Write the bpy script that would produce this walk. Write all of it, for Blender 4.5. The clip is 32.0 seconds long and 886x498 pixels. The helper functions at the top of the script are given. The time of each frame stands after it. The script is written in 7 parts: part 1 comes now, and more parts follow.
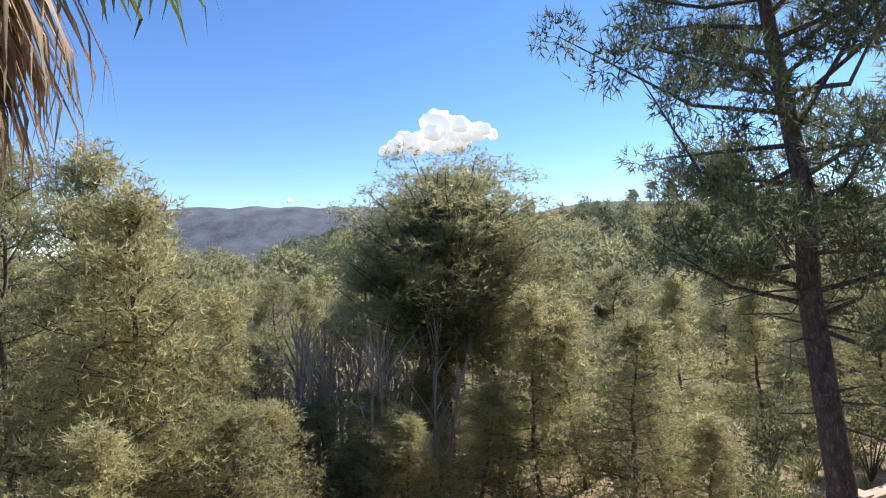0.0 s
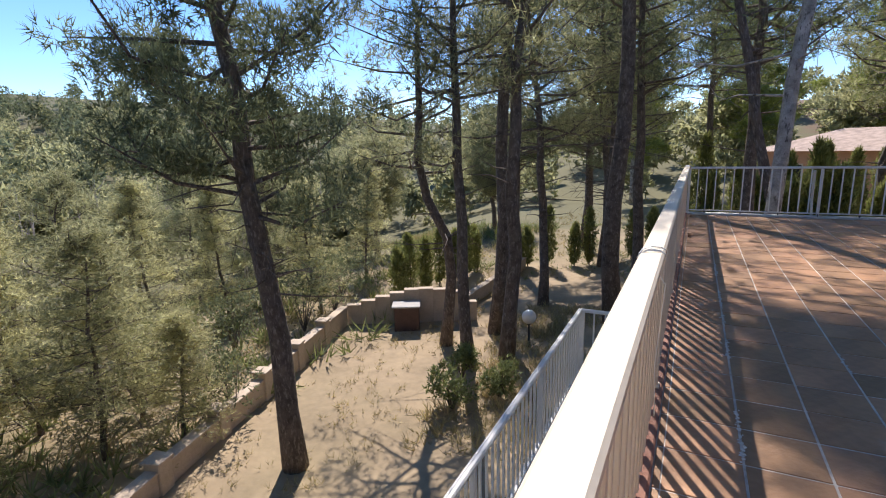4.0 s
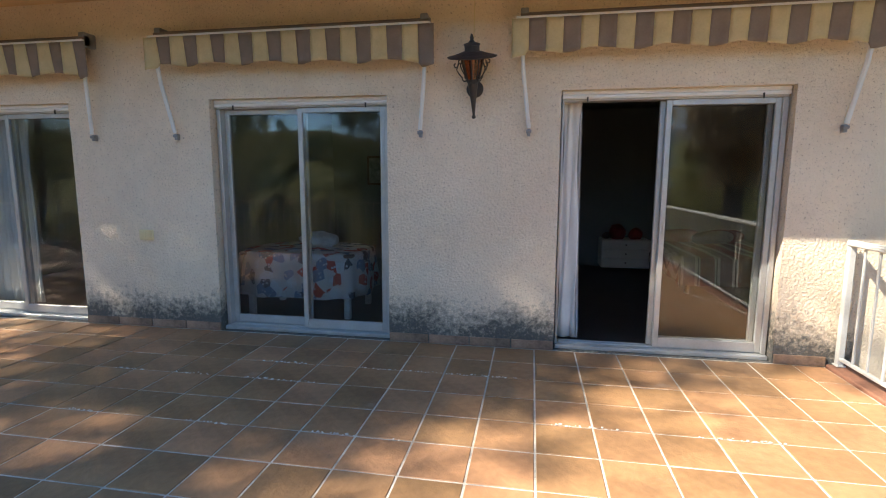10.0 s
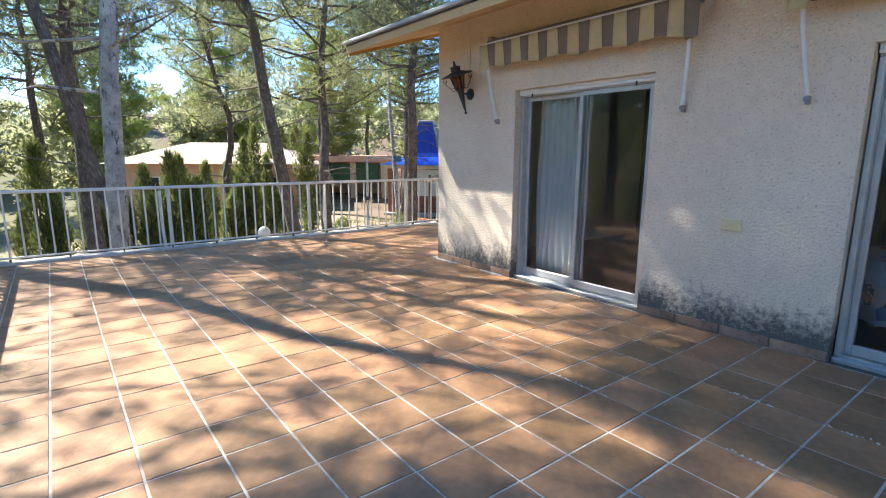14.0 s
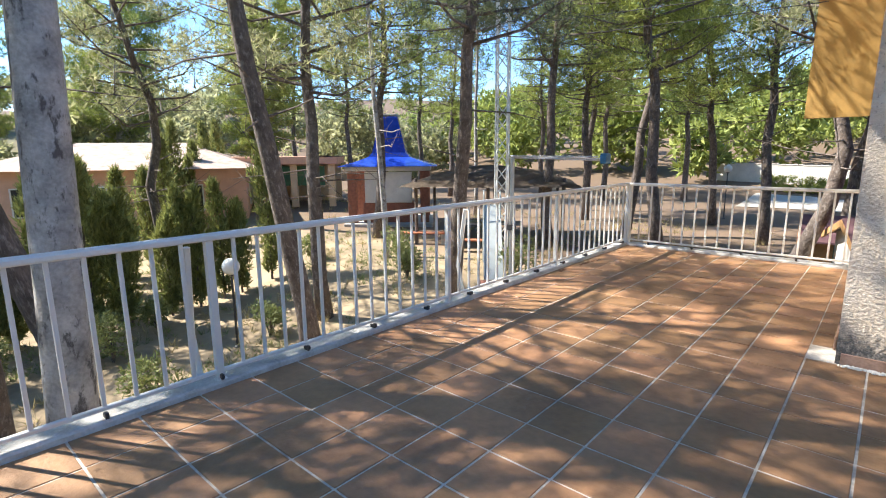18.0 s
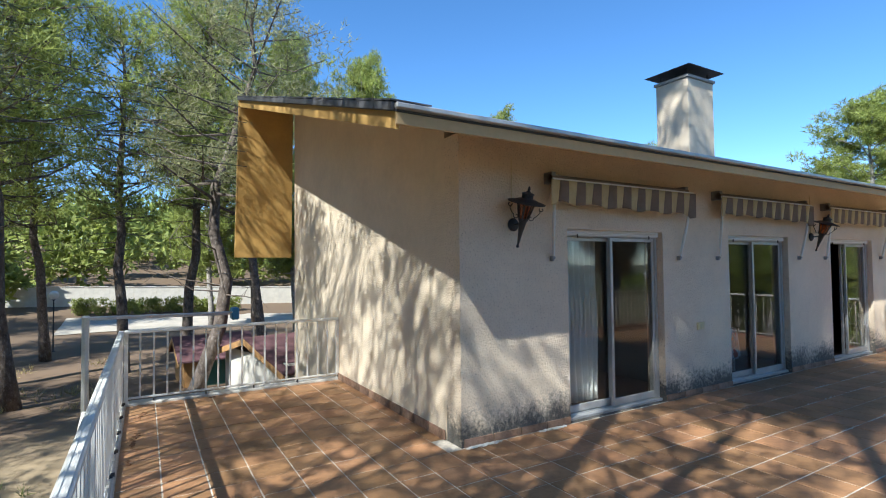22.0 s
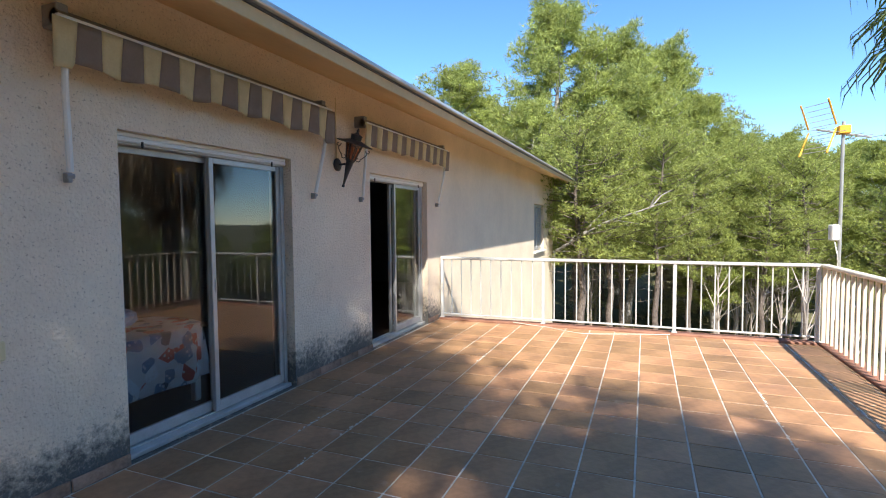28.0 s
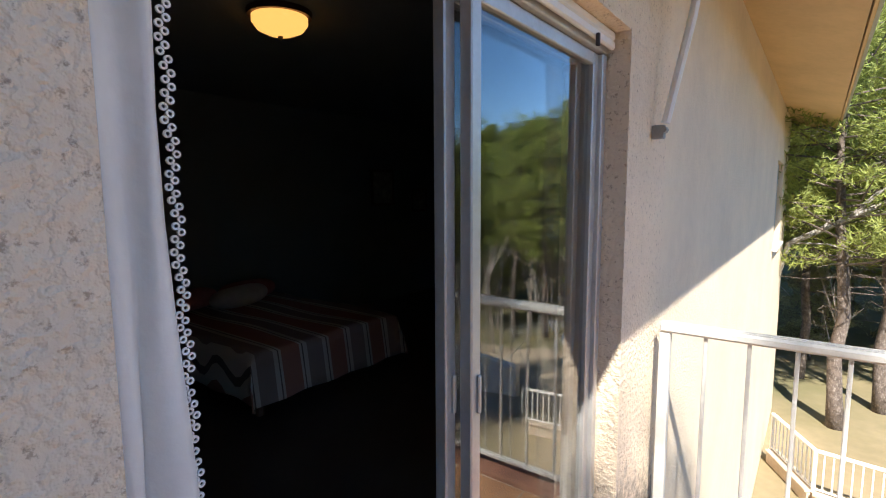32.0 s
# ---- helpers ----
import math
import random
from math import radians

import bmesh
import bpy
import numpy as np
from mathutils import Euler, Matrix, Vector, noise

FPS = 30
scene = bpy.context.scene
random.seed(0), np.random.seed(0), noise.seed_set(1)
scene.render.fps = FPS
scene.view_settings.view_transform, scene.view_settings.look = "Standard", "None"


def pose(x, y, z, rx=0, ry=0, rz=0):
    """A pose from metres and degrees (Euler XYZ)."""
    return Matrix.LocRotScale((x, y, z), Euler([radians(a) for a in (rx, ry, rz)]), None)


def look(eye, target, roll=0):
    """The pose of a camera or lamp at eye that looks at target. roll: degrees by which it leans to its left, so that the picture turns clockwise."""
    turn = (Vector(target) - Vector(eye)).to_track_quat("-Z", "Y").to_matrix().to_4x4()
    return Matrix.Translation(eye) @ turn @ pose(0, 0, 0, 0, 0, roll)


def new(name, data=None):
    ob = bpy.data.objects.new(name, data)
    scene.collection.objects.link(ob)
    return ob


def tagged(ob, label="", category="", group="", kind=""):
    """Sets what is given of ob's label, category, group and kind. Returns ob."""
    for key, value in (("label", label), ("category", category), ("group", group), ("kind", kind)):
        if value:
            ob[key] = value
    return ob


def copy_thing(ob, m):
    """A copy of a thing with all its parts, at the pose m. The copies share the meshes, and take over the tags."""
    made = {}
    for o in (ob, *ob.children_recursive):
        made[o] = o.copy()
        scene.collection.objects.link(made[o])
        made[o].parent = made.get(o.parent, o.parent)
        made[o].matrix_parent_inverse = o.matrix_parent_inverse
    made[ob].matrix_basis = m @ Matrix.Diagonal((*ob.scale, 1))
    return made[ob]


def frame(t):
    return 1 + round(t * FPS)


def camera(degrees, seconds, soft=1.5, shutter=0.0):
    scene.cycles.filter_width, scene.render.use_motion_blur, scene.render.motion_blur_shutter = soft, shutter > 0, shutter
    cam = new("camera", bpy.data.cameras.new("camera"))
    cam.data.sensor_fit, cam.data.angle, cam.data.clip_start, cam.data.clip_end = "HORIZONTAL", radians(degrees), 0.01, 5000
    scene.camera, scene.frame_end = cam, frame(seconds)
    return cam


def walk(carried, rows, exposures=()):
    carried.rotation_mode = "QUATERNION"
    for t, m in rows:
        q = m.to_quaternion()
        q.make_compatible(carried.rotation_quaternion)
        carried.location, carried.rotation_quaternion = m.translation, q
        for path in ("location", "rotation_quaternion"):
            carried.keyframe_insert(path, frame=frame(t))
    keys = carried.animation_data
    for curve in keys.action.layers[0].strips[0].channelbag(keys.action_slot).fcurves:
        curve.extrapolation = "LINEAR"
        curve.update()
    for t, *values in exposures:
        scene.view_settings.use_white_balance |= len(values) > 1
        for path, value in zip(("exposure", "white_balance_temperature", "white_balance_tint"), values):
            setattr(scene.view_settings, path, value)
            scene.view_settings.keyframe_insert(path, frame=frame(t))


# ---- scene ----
PATH = [
    (0.0, -8.607, 4.92, 1.552, 90.5, 1.3, -8.0),
    (0.5, -8.581, 4.916, 1.534, 90.9, 1.45, -17.1),
    (1.0, -8.57, 4.912, 1.514, 90.8, 1.531, -25.2),
    (1.5, -8.503, 4.906, 1.488, 90.2, 1.556, -31.9),
    (2.0, -8.466, 4.899, 1.466, 88.6, 1.575, -38.6),
    (2.5, -8.44, 4.888, 1.457, 86.1, 1.6, -45.3),
    (4.5, -8.362, 4.805, 1.377, 77.027, 1.1, -69.53),
    (5.0, -8.442, 4.681, 1.385, 75.763, 1.05, -75.635),
    (5.5, -8.48, 4.654, 1.381, 74.401, 0.971, -83.466),
    (6.0, -8.522, 4.642, 1.369, 73.022, 0.826, -93.071),
    (6.5, -8.584, 4.619, 1.357, 71.784, 0.655, -103.012),
    (7.0, -8.569, 4.609, 1.353, 70.939, 0.525, -111.807),
    (7.5, -8.492, 4.585, 1.351, 70.416, 0.422, -119.347),
    (8.0, -8.281, 4.49, 1.347, 70.479, 0.296, -127.092),
    (8.5, -7.956, 4.384, 1.347, 72.047, 0.139, -135.904),
    (9.0, -7.649, 4.297, 1.363, 73.845, -0.018, -146.662),
    (9.5, -7.407, 4.203, 1.386, 77.933, -0.135, -159.565),
    (10.0, -7.27, 4.128, 1.401, 82.121, -0.18, -170.0),
    (10.5, -7.165, 4.132, 1.401, 85.539, -0.159, -176.94),
    (11.0, -7.05, 4.157, 1.393, 87.294, -0.128, -181.248),
    (11.5, -6.935, 4.165, 1.385, 87.426, -0.144, -182.492),
    (12.0, -6.792, 4.137, 1.381, 85.414, -0.205, -179.056),
    (12.5, -6.573, 4.078, 1.387, 82.798, -0.245, -168.416),
    (13.0, -6.267, 4.002, 1.401, 80.733, -0.256, -152.539),
    (13.5, -5.928, 4.009, 1.406, 80.357, -0.285, -137.533),
    (14.0, -5.426, 4.095, 1.396, 79.387, -0.294, -127.539),
    (14.5, -4.781, 4.123, 1.373, 78.725, -0.229, -122.623),
    (16.5, -2.001, 4.1, 1.338, 79.432, 0.266, -120.191),
    (17.0, -1.379, 4.062, 1.34, 79.25, 0.314, -124.819),
    (17.5, -0.732, 4.076, 1.353, 79.311, 0.402, -131.361),
    (18.0, -0.147, 4.048, 1.375, 79.334, 0.508, -138.478),
    (18.5, 0.455, 4.024, 1.398, 79.624, 0.595, -145.692),
    (19.0, 1.035, 3.989, 1.43, 79.881, 0.712, -153.092),
    (19.5, 1.508, 3.93, 1.478, 79.949, 0.884, -160.845),
    (20.0, 1.865, 3.80, 1.545, 80.073, 0.969, -169.435),
    (20.5, 2.316, 3.832, 1.595, 80.369, 0.852, -181.903),
    (21.0, 2.518, 3.885, 1.638, 83.447, 0.653, -192.985),
    (21.5, 2.522, 3.943, 1.675, 87.482, 0.555, -202.382),
    (22.0, 2.555, 4.012, 1.705, 91.886, 0.592, -210.599),
    (22.5, 2.499, 4.076, 1.712, 94.263, 0.69, -216.891),
    (23.0, 2.4, 4.159, 1.696, 94.851, 0.782, -223.787),
    (23.5, 2.301, 4.228, 1.663, 94.5, 0.809, -232.163),
    (24.0, 2.137, 4.267, 1.619, 92.609, 0.746, -240.3),
    (24.5, 1.858, 4.313, 1.571, 89.792, 0.634, -245.107),
    (25.0, 1.541, 4.213, 1.534, 87.856, 0.539, -246.766),
    (25.5, 1.095, 4.016, 1.513, 87.283, 0.478, -247.275),
    (27.5, -1.586, 3.311, 1.502, 86.727, 0.222, -247.631),
    (28.0, -2.318, 2.983, 1.506, 86.948, 0.456, -248.141),
    (28.5, -3.04, 2.748, 1.52, 86.537, 0.575, -248.502),
    (29.0, -3.679, 2.495, 1.533, 86.248, 0.613, -249.014),
    (29.5, -4.35, 2.275, 1.532, 86.149, 0.641, -249.276),
    (30.0, -5.003, 1.97, 1.525, 86.168, 0.69, -249.314),
    (30.5, -5.675, 1.662, 1.519, 86.145, 0.723, -249.378),
    (31.0, -6.294, 1.313, 1.521, 84.449, 0.657, -245.903),
    (31.5, -6.835, 0.937, 1.528, 83.816, 0.482, -240.964),
    (32.0, -7.278, 0.559, 1.532, 83.591, 0.264, -233.317),
]
cam = camera(82.7, 32.0, soft=1.1)
EXPOSURES = [
    (0.0, 0.72, 6500, 19), (2.0, 0.66, 6500, 21), (5.0, 0.62, 6500, 14), (7.0, 0.7, 6500, 10), (9.0, 1.5, 6700, 8), (10.0, 1.55, 7100, 8), (11.0, 1.5, 7050, 8), (12.0, 1.65, 7000, 7), (13.0, 1.9, 6500, 6), (13.5, 1.9, 6400, 6),
    (14.0, 1.72, 6350, 7), (14.5, 1.65, 6300, 7), (16.5, 1.5, 6500, 9), (18.0, 1.58, 6500, 10), (20.0, 1.25, 6300, 8), (21.0, 1.15, 6100, 7), (22.0, 0.9, 6000, 4), (23.0, 0.85, 5800, 2), (24.0, 0.92, 6000, 4), (25.0, 1.02, 6300, 6), (27.0, 1.12, 6450, 8), (29.0, 1.28, 6500, 9), (30.5, 1.17, 6500, 9), (32.0, 1.5, 6600, 10),
]
walk(cam, [(r[0], pose(*r[1:])) for r in PATH], exposures=EXPOSURES)

# ---- light ----
SUN = Vector((1.47, 0.79, 1.77)).normalized()
world = bpy.data.worlds.new("world")
scene.world = world
world.use_nodes = True
wn = world.node_tree.nodes
sky = wn.new("ShaderNodeTexSky")
sky.sky_type = "NISHITA"
sky.sun_disc = False
sky.sun_elevation = math.asin(SUN.z)
sky.sun_rotation = math.atan2(SUN.x, SUN.y)
sky.air_density, sky.dust_density, sky.ozone_density = 0.85, 0.0, 2.2
sky.altitude = 1500
wn["Background"].inputs[1].default_value = 0.15
deep = wn.new("ShaderNodeHueSaturation")
deep.inputs["Saturation"].default_value = 1.18
world.node_tree.links.new(sky.outputs[0], deep.inputs["Color"])
world.node_tree.links.new(deep.outputs[0], wn["Background"].inputs[0])
sun = new("sun", bpy.data.lights.new("sun", "SUN"))
sun.data.energy, sun.data.angle, sun.data.color = 4.9, radians(0.55), (1.0, 0.955, 0.88)
sun.matrix_world = look(SUN * 60, (0, 0, 0))

# ---- materials ----
MATS = {}


def nodes_of(m):
    m.use_nodes = True
    return m.node_tree.nodes, m.node_tree.links, m.node_tree.nodes["Principled BSDF"]


def mat(name, base, rough=0.8, var=0.15, scale=8.0, bump=0.0, bscale=60.0, metal=0.0, random=0.0, dark=None, island=False):
    """A surface with two scales of colour variation, fine relief and, if asked, piece-to-piece change."""
    if name in MATS:
        return MATS[name]
    m = bpy.data.materials.new(name)
    n, l, b = nodes_of(m)
    b.inputs["Roughness"].default_value, b.inputs["Metallic"].default_value = rough, metal
    co = n.new("ShaderNodeTexCoord")
    nz = n.new("ShaderNodeTexNoise")
    nz.inputs["Scale"].default_value, nz.inputs["Detail"].default_value = scale, 6.0
    l.new(co.outputs["Object"], nz.inputs["Vector"])
    n2 = n.new("ShaderNodeTexNoise")
    n2.inputs["Scale"].default_value, n2.inputs["Detail"].default_value = scale * 9, 4.0
    l.new(co.outputs["Object"], n2.inputs["Vector"])
    add = n.new("ShaderNodeMath")
    add.operation = "MULTIPLY_ADD"
    l.new(n2.outputs[0], add.inputs[0])
    add.inputs[1].default_value = 0.45
    l.new(nz.outputs[0], add.inputs[2])
    ramp = n.new("ShaderNodeMapRange")
    ramp.inputs[1].default_value, ramp.inputs[2].default_value = 0.45, 1.0
    l.new(add.outputs[0], ramp.inputs[0])
    mix = n.new("ShaderNodeMix")
    mix.data_type = "RGBA"
    lo = dark or tuple(c * (1 - var) for c in base)
    hi = tuple(min(1, c * (1 + var)) for c in base)
    mix.inputs[6].default_value, mix.inputs[7].default_value = (*lo, 1), (*hi, 1)
    l.new(ramp.outputs[0], mix.inputs[0])
    out = mix.outputs[2]
    if random:
        hs = n.new("ShaderNodeHueSaturation")
        if island:
            src = n.new("ShaderNodeNewGeometry").outputs["Random Per Island"]
        else:
            src = n.new("ShaderNodeObjectInfo").outputs["Random"]
        mr = n.new("ShaderNodeMapRange")
        mr.inputs[3].default_value, mr.inputs[4].default_value = 1 - random, 1 + random
        l.new(src, mr.inputs[0])
        l.new(mr.outputs[0], hs.inputs["Value"])
        mh = n.new("ShaderNodeMapRange")
        mh.inputs[3].default_value, mh.inputs[4].default_value = 0.5 + random * 0.02, 0.5 - random * 0.03
        l.new(src, mh.inputs[0])
        l.new(mh.outputs[0], hs.inputs["Hue"])
        l.new(out, hs.inputs["Color"])
        out = hs.outputs[0]
    l.new(out, b.inputs["Base Color"])
    if bump:
        bn = n.new("ShaderNodeTexNoise")
        bn.inputs["Scale"].default_value, bn.inputs["Detail"].default_value = bscale, 5.0
        l.new(co.outputs["Object"], bn.inputs["Vector"])
        bp = n.new("ShaderNodeBump")
        bp.inputs["Strength"].default_value, bp.inputs["Distance"].default_value = bump, 0.02
        l.new(bn.outputs[0], bp.inputs["Height"])
        l.new(bp.outputs[0], b.inputs["Normal"])
    MATS[name] = m
    return m


def glass(name, tint=(0.85, 0.9, 0.9), rough=0.0, ior=1.5):
    m = bpy.data.materials.new(name)
    n, l, b = nodes_of(m)
    b.inputs["Base Color"].default_value = (*tint, 1)
    b.inputs["Roughness"].default_value = rough
    b.inputs["Transmission Weight"].default_value = 1.0
    b.inputs["IOR"].default_value = ior
    return m


def leafmat(name, base, glow=0.58, rnd=0.3):
    """Thin leaf or needle: part of the light passes through."""
    m = mat(name, base, 0.7, 0.5, 1.1, random=rnd, island=True)
    n, l, b = nodes_of(m)
    col = b.inputs["Base Color"].links[0].from_socket
    tr = n.new("ShaderNodeBsdfTranslucent")
    l.new(col, tr.inputs[0])
    mx = n.new("ShaderNodeMixShader")
    mx.inputs[0].default_value = glow
    l.new(b.outputs[0], mx.inputs[1])
    l.new(tr.outputs[0], mx.inputs[2])
    l.new(mx.outputs[0], n["Material Output"].inputs[0])
    return m


STUCCO = mat("stucco", (0.78, 0.65, 0.49), 0.92, 0.1, 1.3, 0.6, 55)
def wall_front_material():
    """Rough plaster whose foot carries ragged grey-black mould and fine pits."""
    m = mat("stucco_mould", (0.78, 0.645, 0.49), 0.92, 0.1, 1.3)
    n, l, b = nodes_of(m)
    src = b.inputs["Base Color"].links[0].from_socket
    co = n.new("ShaderNodeTexCoord")
    sep = n.new("ShaderNodeSeparateXYZ")
    l.new(co.outputs["Object"], sep.inputs[0])

    def nz(scale, detail, rough=0.6):
        t = n.new("ShaderNodeTexNoise")
        t.inputs["Scale"].default_value, t.inputs["Detail"].default_value, t.inputs["Roughness"].default_value = scale, detail, rough
        l.new(co.outputs["Object"], t.inputs["Vector"])
        return t.outputs[0]

    def math2(op, a, b_):
        k = n.new("ShaderNodeMath")
        k.operation = op
        for i, v in enumerate((a, b_)):
            if isinstance(v, float):
                k.inputs[i].default_value = v
            else:
                l.new(v, k.inputs[i])
        return k.outputs[0]

    def rng(v, a, b_, c, d):
        k = n.new("ShaderNodeMapRange")
        for i, w in enumerate((a, b_, c, d)):
            k.inputs[i + 1].default_value = w
        l.new(v, k.inputs[0])
        return k.outputs[0]

    height = rng(sep.outputs[2], 0.10, 0.62, 0.30, -0.22)
    blot = math2("ADD", math2("MULTIPLY", nz(1.6, 4.0), 0.5), math2("MULTIPLY", nz(22.0, 6.0, 0.75), 0.75))
    mould = rng(math2("ADD", blot, height), 0.66, 0.90, 0.0, 0.95)
    mix = n.new("ShaderNodeMix")
    mix.data_type = "RGBA"
    l.new(mould, mix.inputs[0])
    l.new(src, mix.inputs[6])
    mix.inputs[7].default_value = (0.085, 0.085, 0.08, 1)
    pit = n.new("ShaderNodeMix")
    pit.data_type = "RGBA"
    l.new(rng(nz(52.0, 4.0, 0.7), 0.572, 0.66, 0.0, 0.74), pit.inputs[0])
    l.new(mix.outputs[2], pit.inputs[6])
    pit.inputs[7].default_value = (0.33, 0.24, 0.175, 1)
    l.new(pit.outputs[2], b.inputs["Base Color"])
    h = math2("ADD", rng(nz(46.0, 3.0, 0.55), 0.40, 0.62, 0.0, 1.0), math2("MULTIPLY", nz(85.0, 4.0, 0.6), 0.7))
    bp = n.new("ShaderNodeBump")
    bp.inputs["Strength"].default_value, bp.inputs["Distance"].default_value = 0.8, 0.005
    l.new(h, bp.inputs["Height"])
    l.new(bp.outputs[0], b.inputs["Normal"])
    return m


STUCCO_FRONT = wall_front_material()
CREAMWHITE = mat("cream_enamel", (0.74, 0.64, 0.49), 0.5, 0.08, 5, 0.06, 50)
OCHRE = mat("ochre_paint", (0.55, 0.33, 0.10), 0.75, 0.12, 2.5, 0.1, 30)
SOFFIT = mat("soffit_paint", (0.62, 0.43, 0.22), 0.8, 0.1, 2.0, 0.1, 40)
WHITE = mat("white_enamel", (0.74, 0.725, 0.68), 0.42, 0.06, 6, 0.05, 50)
ALU = mat("aluminium", (0.50, 0.495, 0.48), 0.4, 0.14, 7, 0.0, 40, metal=0.5)
TILE = mat("terracotta", (0.35, 0.188, 0.09), 0.55, 0.36, 2.2, 0.15, 45, random=0.2)
def tile_wear(m):
    """Dark damp stains and a thin pale lime bloom lying across the tiles."""
    n, l, b = nodes_of(m)
    src = b.inputs["Base Color"].links[0].from_socket
    co = n.new("ShaderNodeNewGeometry")
    for scale, lo, hi, most, colour in ((1.1, 0.58, 0.74, 0.55, (0.12, 0.07, 0.045, 1)), (2.6, 0.64, 0.76, 0.4, (0.52, 0.44, 0.36, 1))):
        t = n.new("ShaderNodeTexNoise")
        t.inputs["Scale"].default_value, t.inputs["Detail"].default_value, t.inputs["Roughness"].default_value = scale, 8.0, 0.65
        l.new(co.outputs["Position"], t.inputs["Vector"])
        k = n.new("ShaderNodeMapRange")
        k.inputs[1].default_value, k.inputs[2].default_value, k.inputs[4].default_value = lo, hi, most
        l.new(t.outputs[0], k.inputs[0])
        mx = n.new("ShaderNodeMix")
        mx.data_type = "RGBA"
        l.new(k.outputs[0], mx.inputs[0])
        l.new(src, mx.inputs[6])
        mx.inputs[7].default_value = colour
        src = mx.outputs[2]
    l.new(src, b.inputs["Base Color"])


tile_wear(TILE)
GROUT = mat("grout", (0.57, 0.51, 0.43), 0.95, 0.5, 4, 0.3, 60)
CONCRETE = mat("concrete", (0.42, 0.40, 0.37), 0.95, 0.2, 4, 0.3, 40)
BLOCKWALL = mat("block_wall", (0.50, 0.40, 0.30), 0.95, 0.2, 2, 0.3, 30)
SOIL = mat("soil", (0.33, 0.25, 0.155), 1.0, 0.3, 0.6, 0.7, 4.0)


def soil_cover():
    """Scrubby green-brown ground away from the garden plots, brown needle litter with painted tree shade under the
    southern grove.
    """
    n, l, b = nodes_of(SOIL)
    src = b.inputs["Base Color"].links[0].from_socket
    co = n.new("ShaderNodeTexCoord")
    ln = n.new("ShaderNodeVectorMath")
    ln.operation = "DISTANCE"
    ln.inputs[1].default_value = (4, -3, -3)
    l.new(co.outputs["Object"], ln.inputs[0])
    nz = n.new("ShaderNodeTexNoise")
    nz.inputs["Scale"].default_value, nz.inputs["Detail"].default_value = 0.35, 8
    l.new(co.outputs["Object"], nz.inputs["Vector"])
    k = n.new("ShaderNodeMath")
    k.operation = "MULTIPLY_ADD"
    k.inputs[1].default_value = 26.0
    l.new(nz.outputs[0], k.inputs[0])
    l.new(ln.outputs["Value"], k.inputs[2])
    mr = n.new("ShaderNodeMapRange")
    mr.inputs[1].default_value, mr.inputs[2].default_value = 28.0, 44.0
    l.new(k.outputs[0], mr.inputs[0])
    mx = n.new("ShaderNodeMix")
    mx.data_type = "RGBA"
    mx.inputs[7].default_value = (0.13, 0.12, 0.055, 1)
    l.new(mr.outputs[0], mx.inputs[0])
    l.new(src, mx.inputs[6])
    sp = n.new("ShaderNodeSeparateXYZ")
    l.new(co.outputs["Object"], sp.inputs[0])
    k2 = n.new("ShaderNodeMath")
    k2.operation = "MULTIPLY_ADD"
    k2.inputs[1].default_value = 9.0
    l.new(nz.outputs[0], k2.inputs[0])
    l.new(sp.outputs[1], k2.inputs[2])
    m2 = n.new("ShaderNodeMapRange")
    m2.inputs[1].default_value, m2.inputs[2].default_value, m2.inputs[3].default_value, m2.inputs[4].default_value = -6.5, -3.5, 0.85, 0.0
    l.new(k2.outputs[0], m2.inputs[0])
    # Litter brown, darkened further to carry the grove's shade.
    m3 = n.new("ShaderNodeMix")
    m3.data_type = "RGBA"
    m3.inputs[7].default_value = (0.155, 0.098, 0.064, 1)
    l.new(m2.outputs[0], m3.inputs[0])
    l.new(mx.outputs[2], m3.inputs[6])
    l.new(m3.outputs[2], b.inputs["Base Color"])


soil_cover()
BARK = mat("bark", (0.125, 0.098, 0.082), 0.98, 0.55, 6, 1.0, 22)
BARKPALE = mat("pale_bark", (0.38, 0.35, 0.32), 0.98, 0.55, 7, 1.0, 22)
def mottle(m, scale, lo, hi, colour):
    """Dark flakes scattered over a bark."""
    n, l, b = nodes_of(m)
    src = b.inputs["Base Color"].links[0].from_socket
    co = n.new("ShaderNodeTexCoord")
    mp = n.new("ShaderNodeMapping")
    mp.inputs["Scale"].default_value = (1, 1, 0.45)
    l.new(co.outputs["Object"], mp.inputs[0])
    t = n.new("ShaderNodeTexNoise")
    t.inputs["Scale"].default_value, t.inputs["Detail"].default_value, t.inputs["Roughness"].default_value = scale, 5.0, 0.7
    l.new(mp.outputs[0], t.inputs["Vector"])
    k = n.new("ShaderNodeMapRange")
    k.inputs[1].default_value, k.inputs[2].default_value, k.inputs[4].default_value = lo, hi, 0.85
    l.new(t.outputs[0], k.inputs[0])
    mx = n.new("ShaderNodeMix")
    mx.data_type = "RGBA"
    l.new(k.outputs[0], mx.inputs[0])
    l.new(src, mx.inputs[6])
    mx.inputs[7].default_value = colour
    l.new(mx.outputs[2], b.inputs["Base Color"])


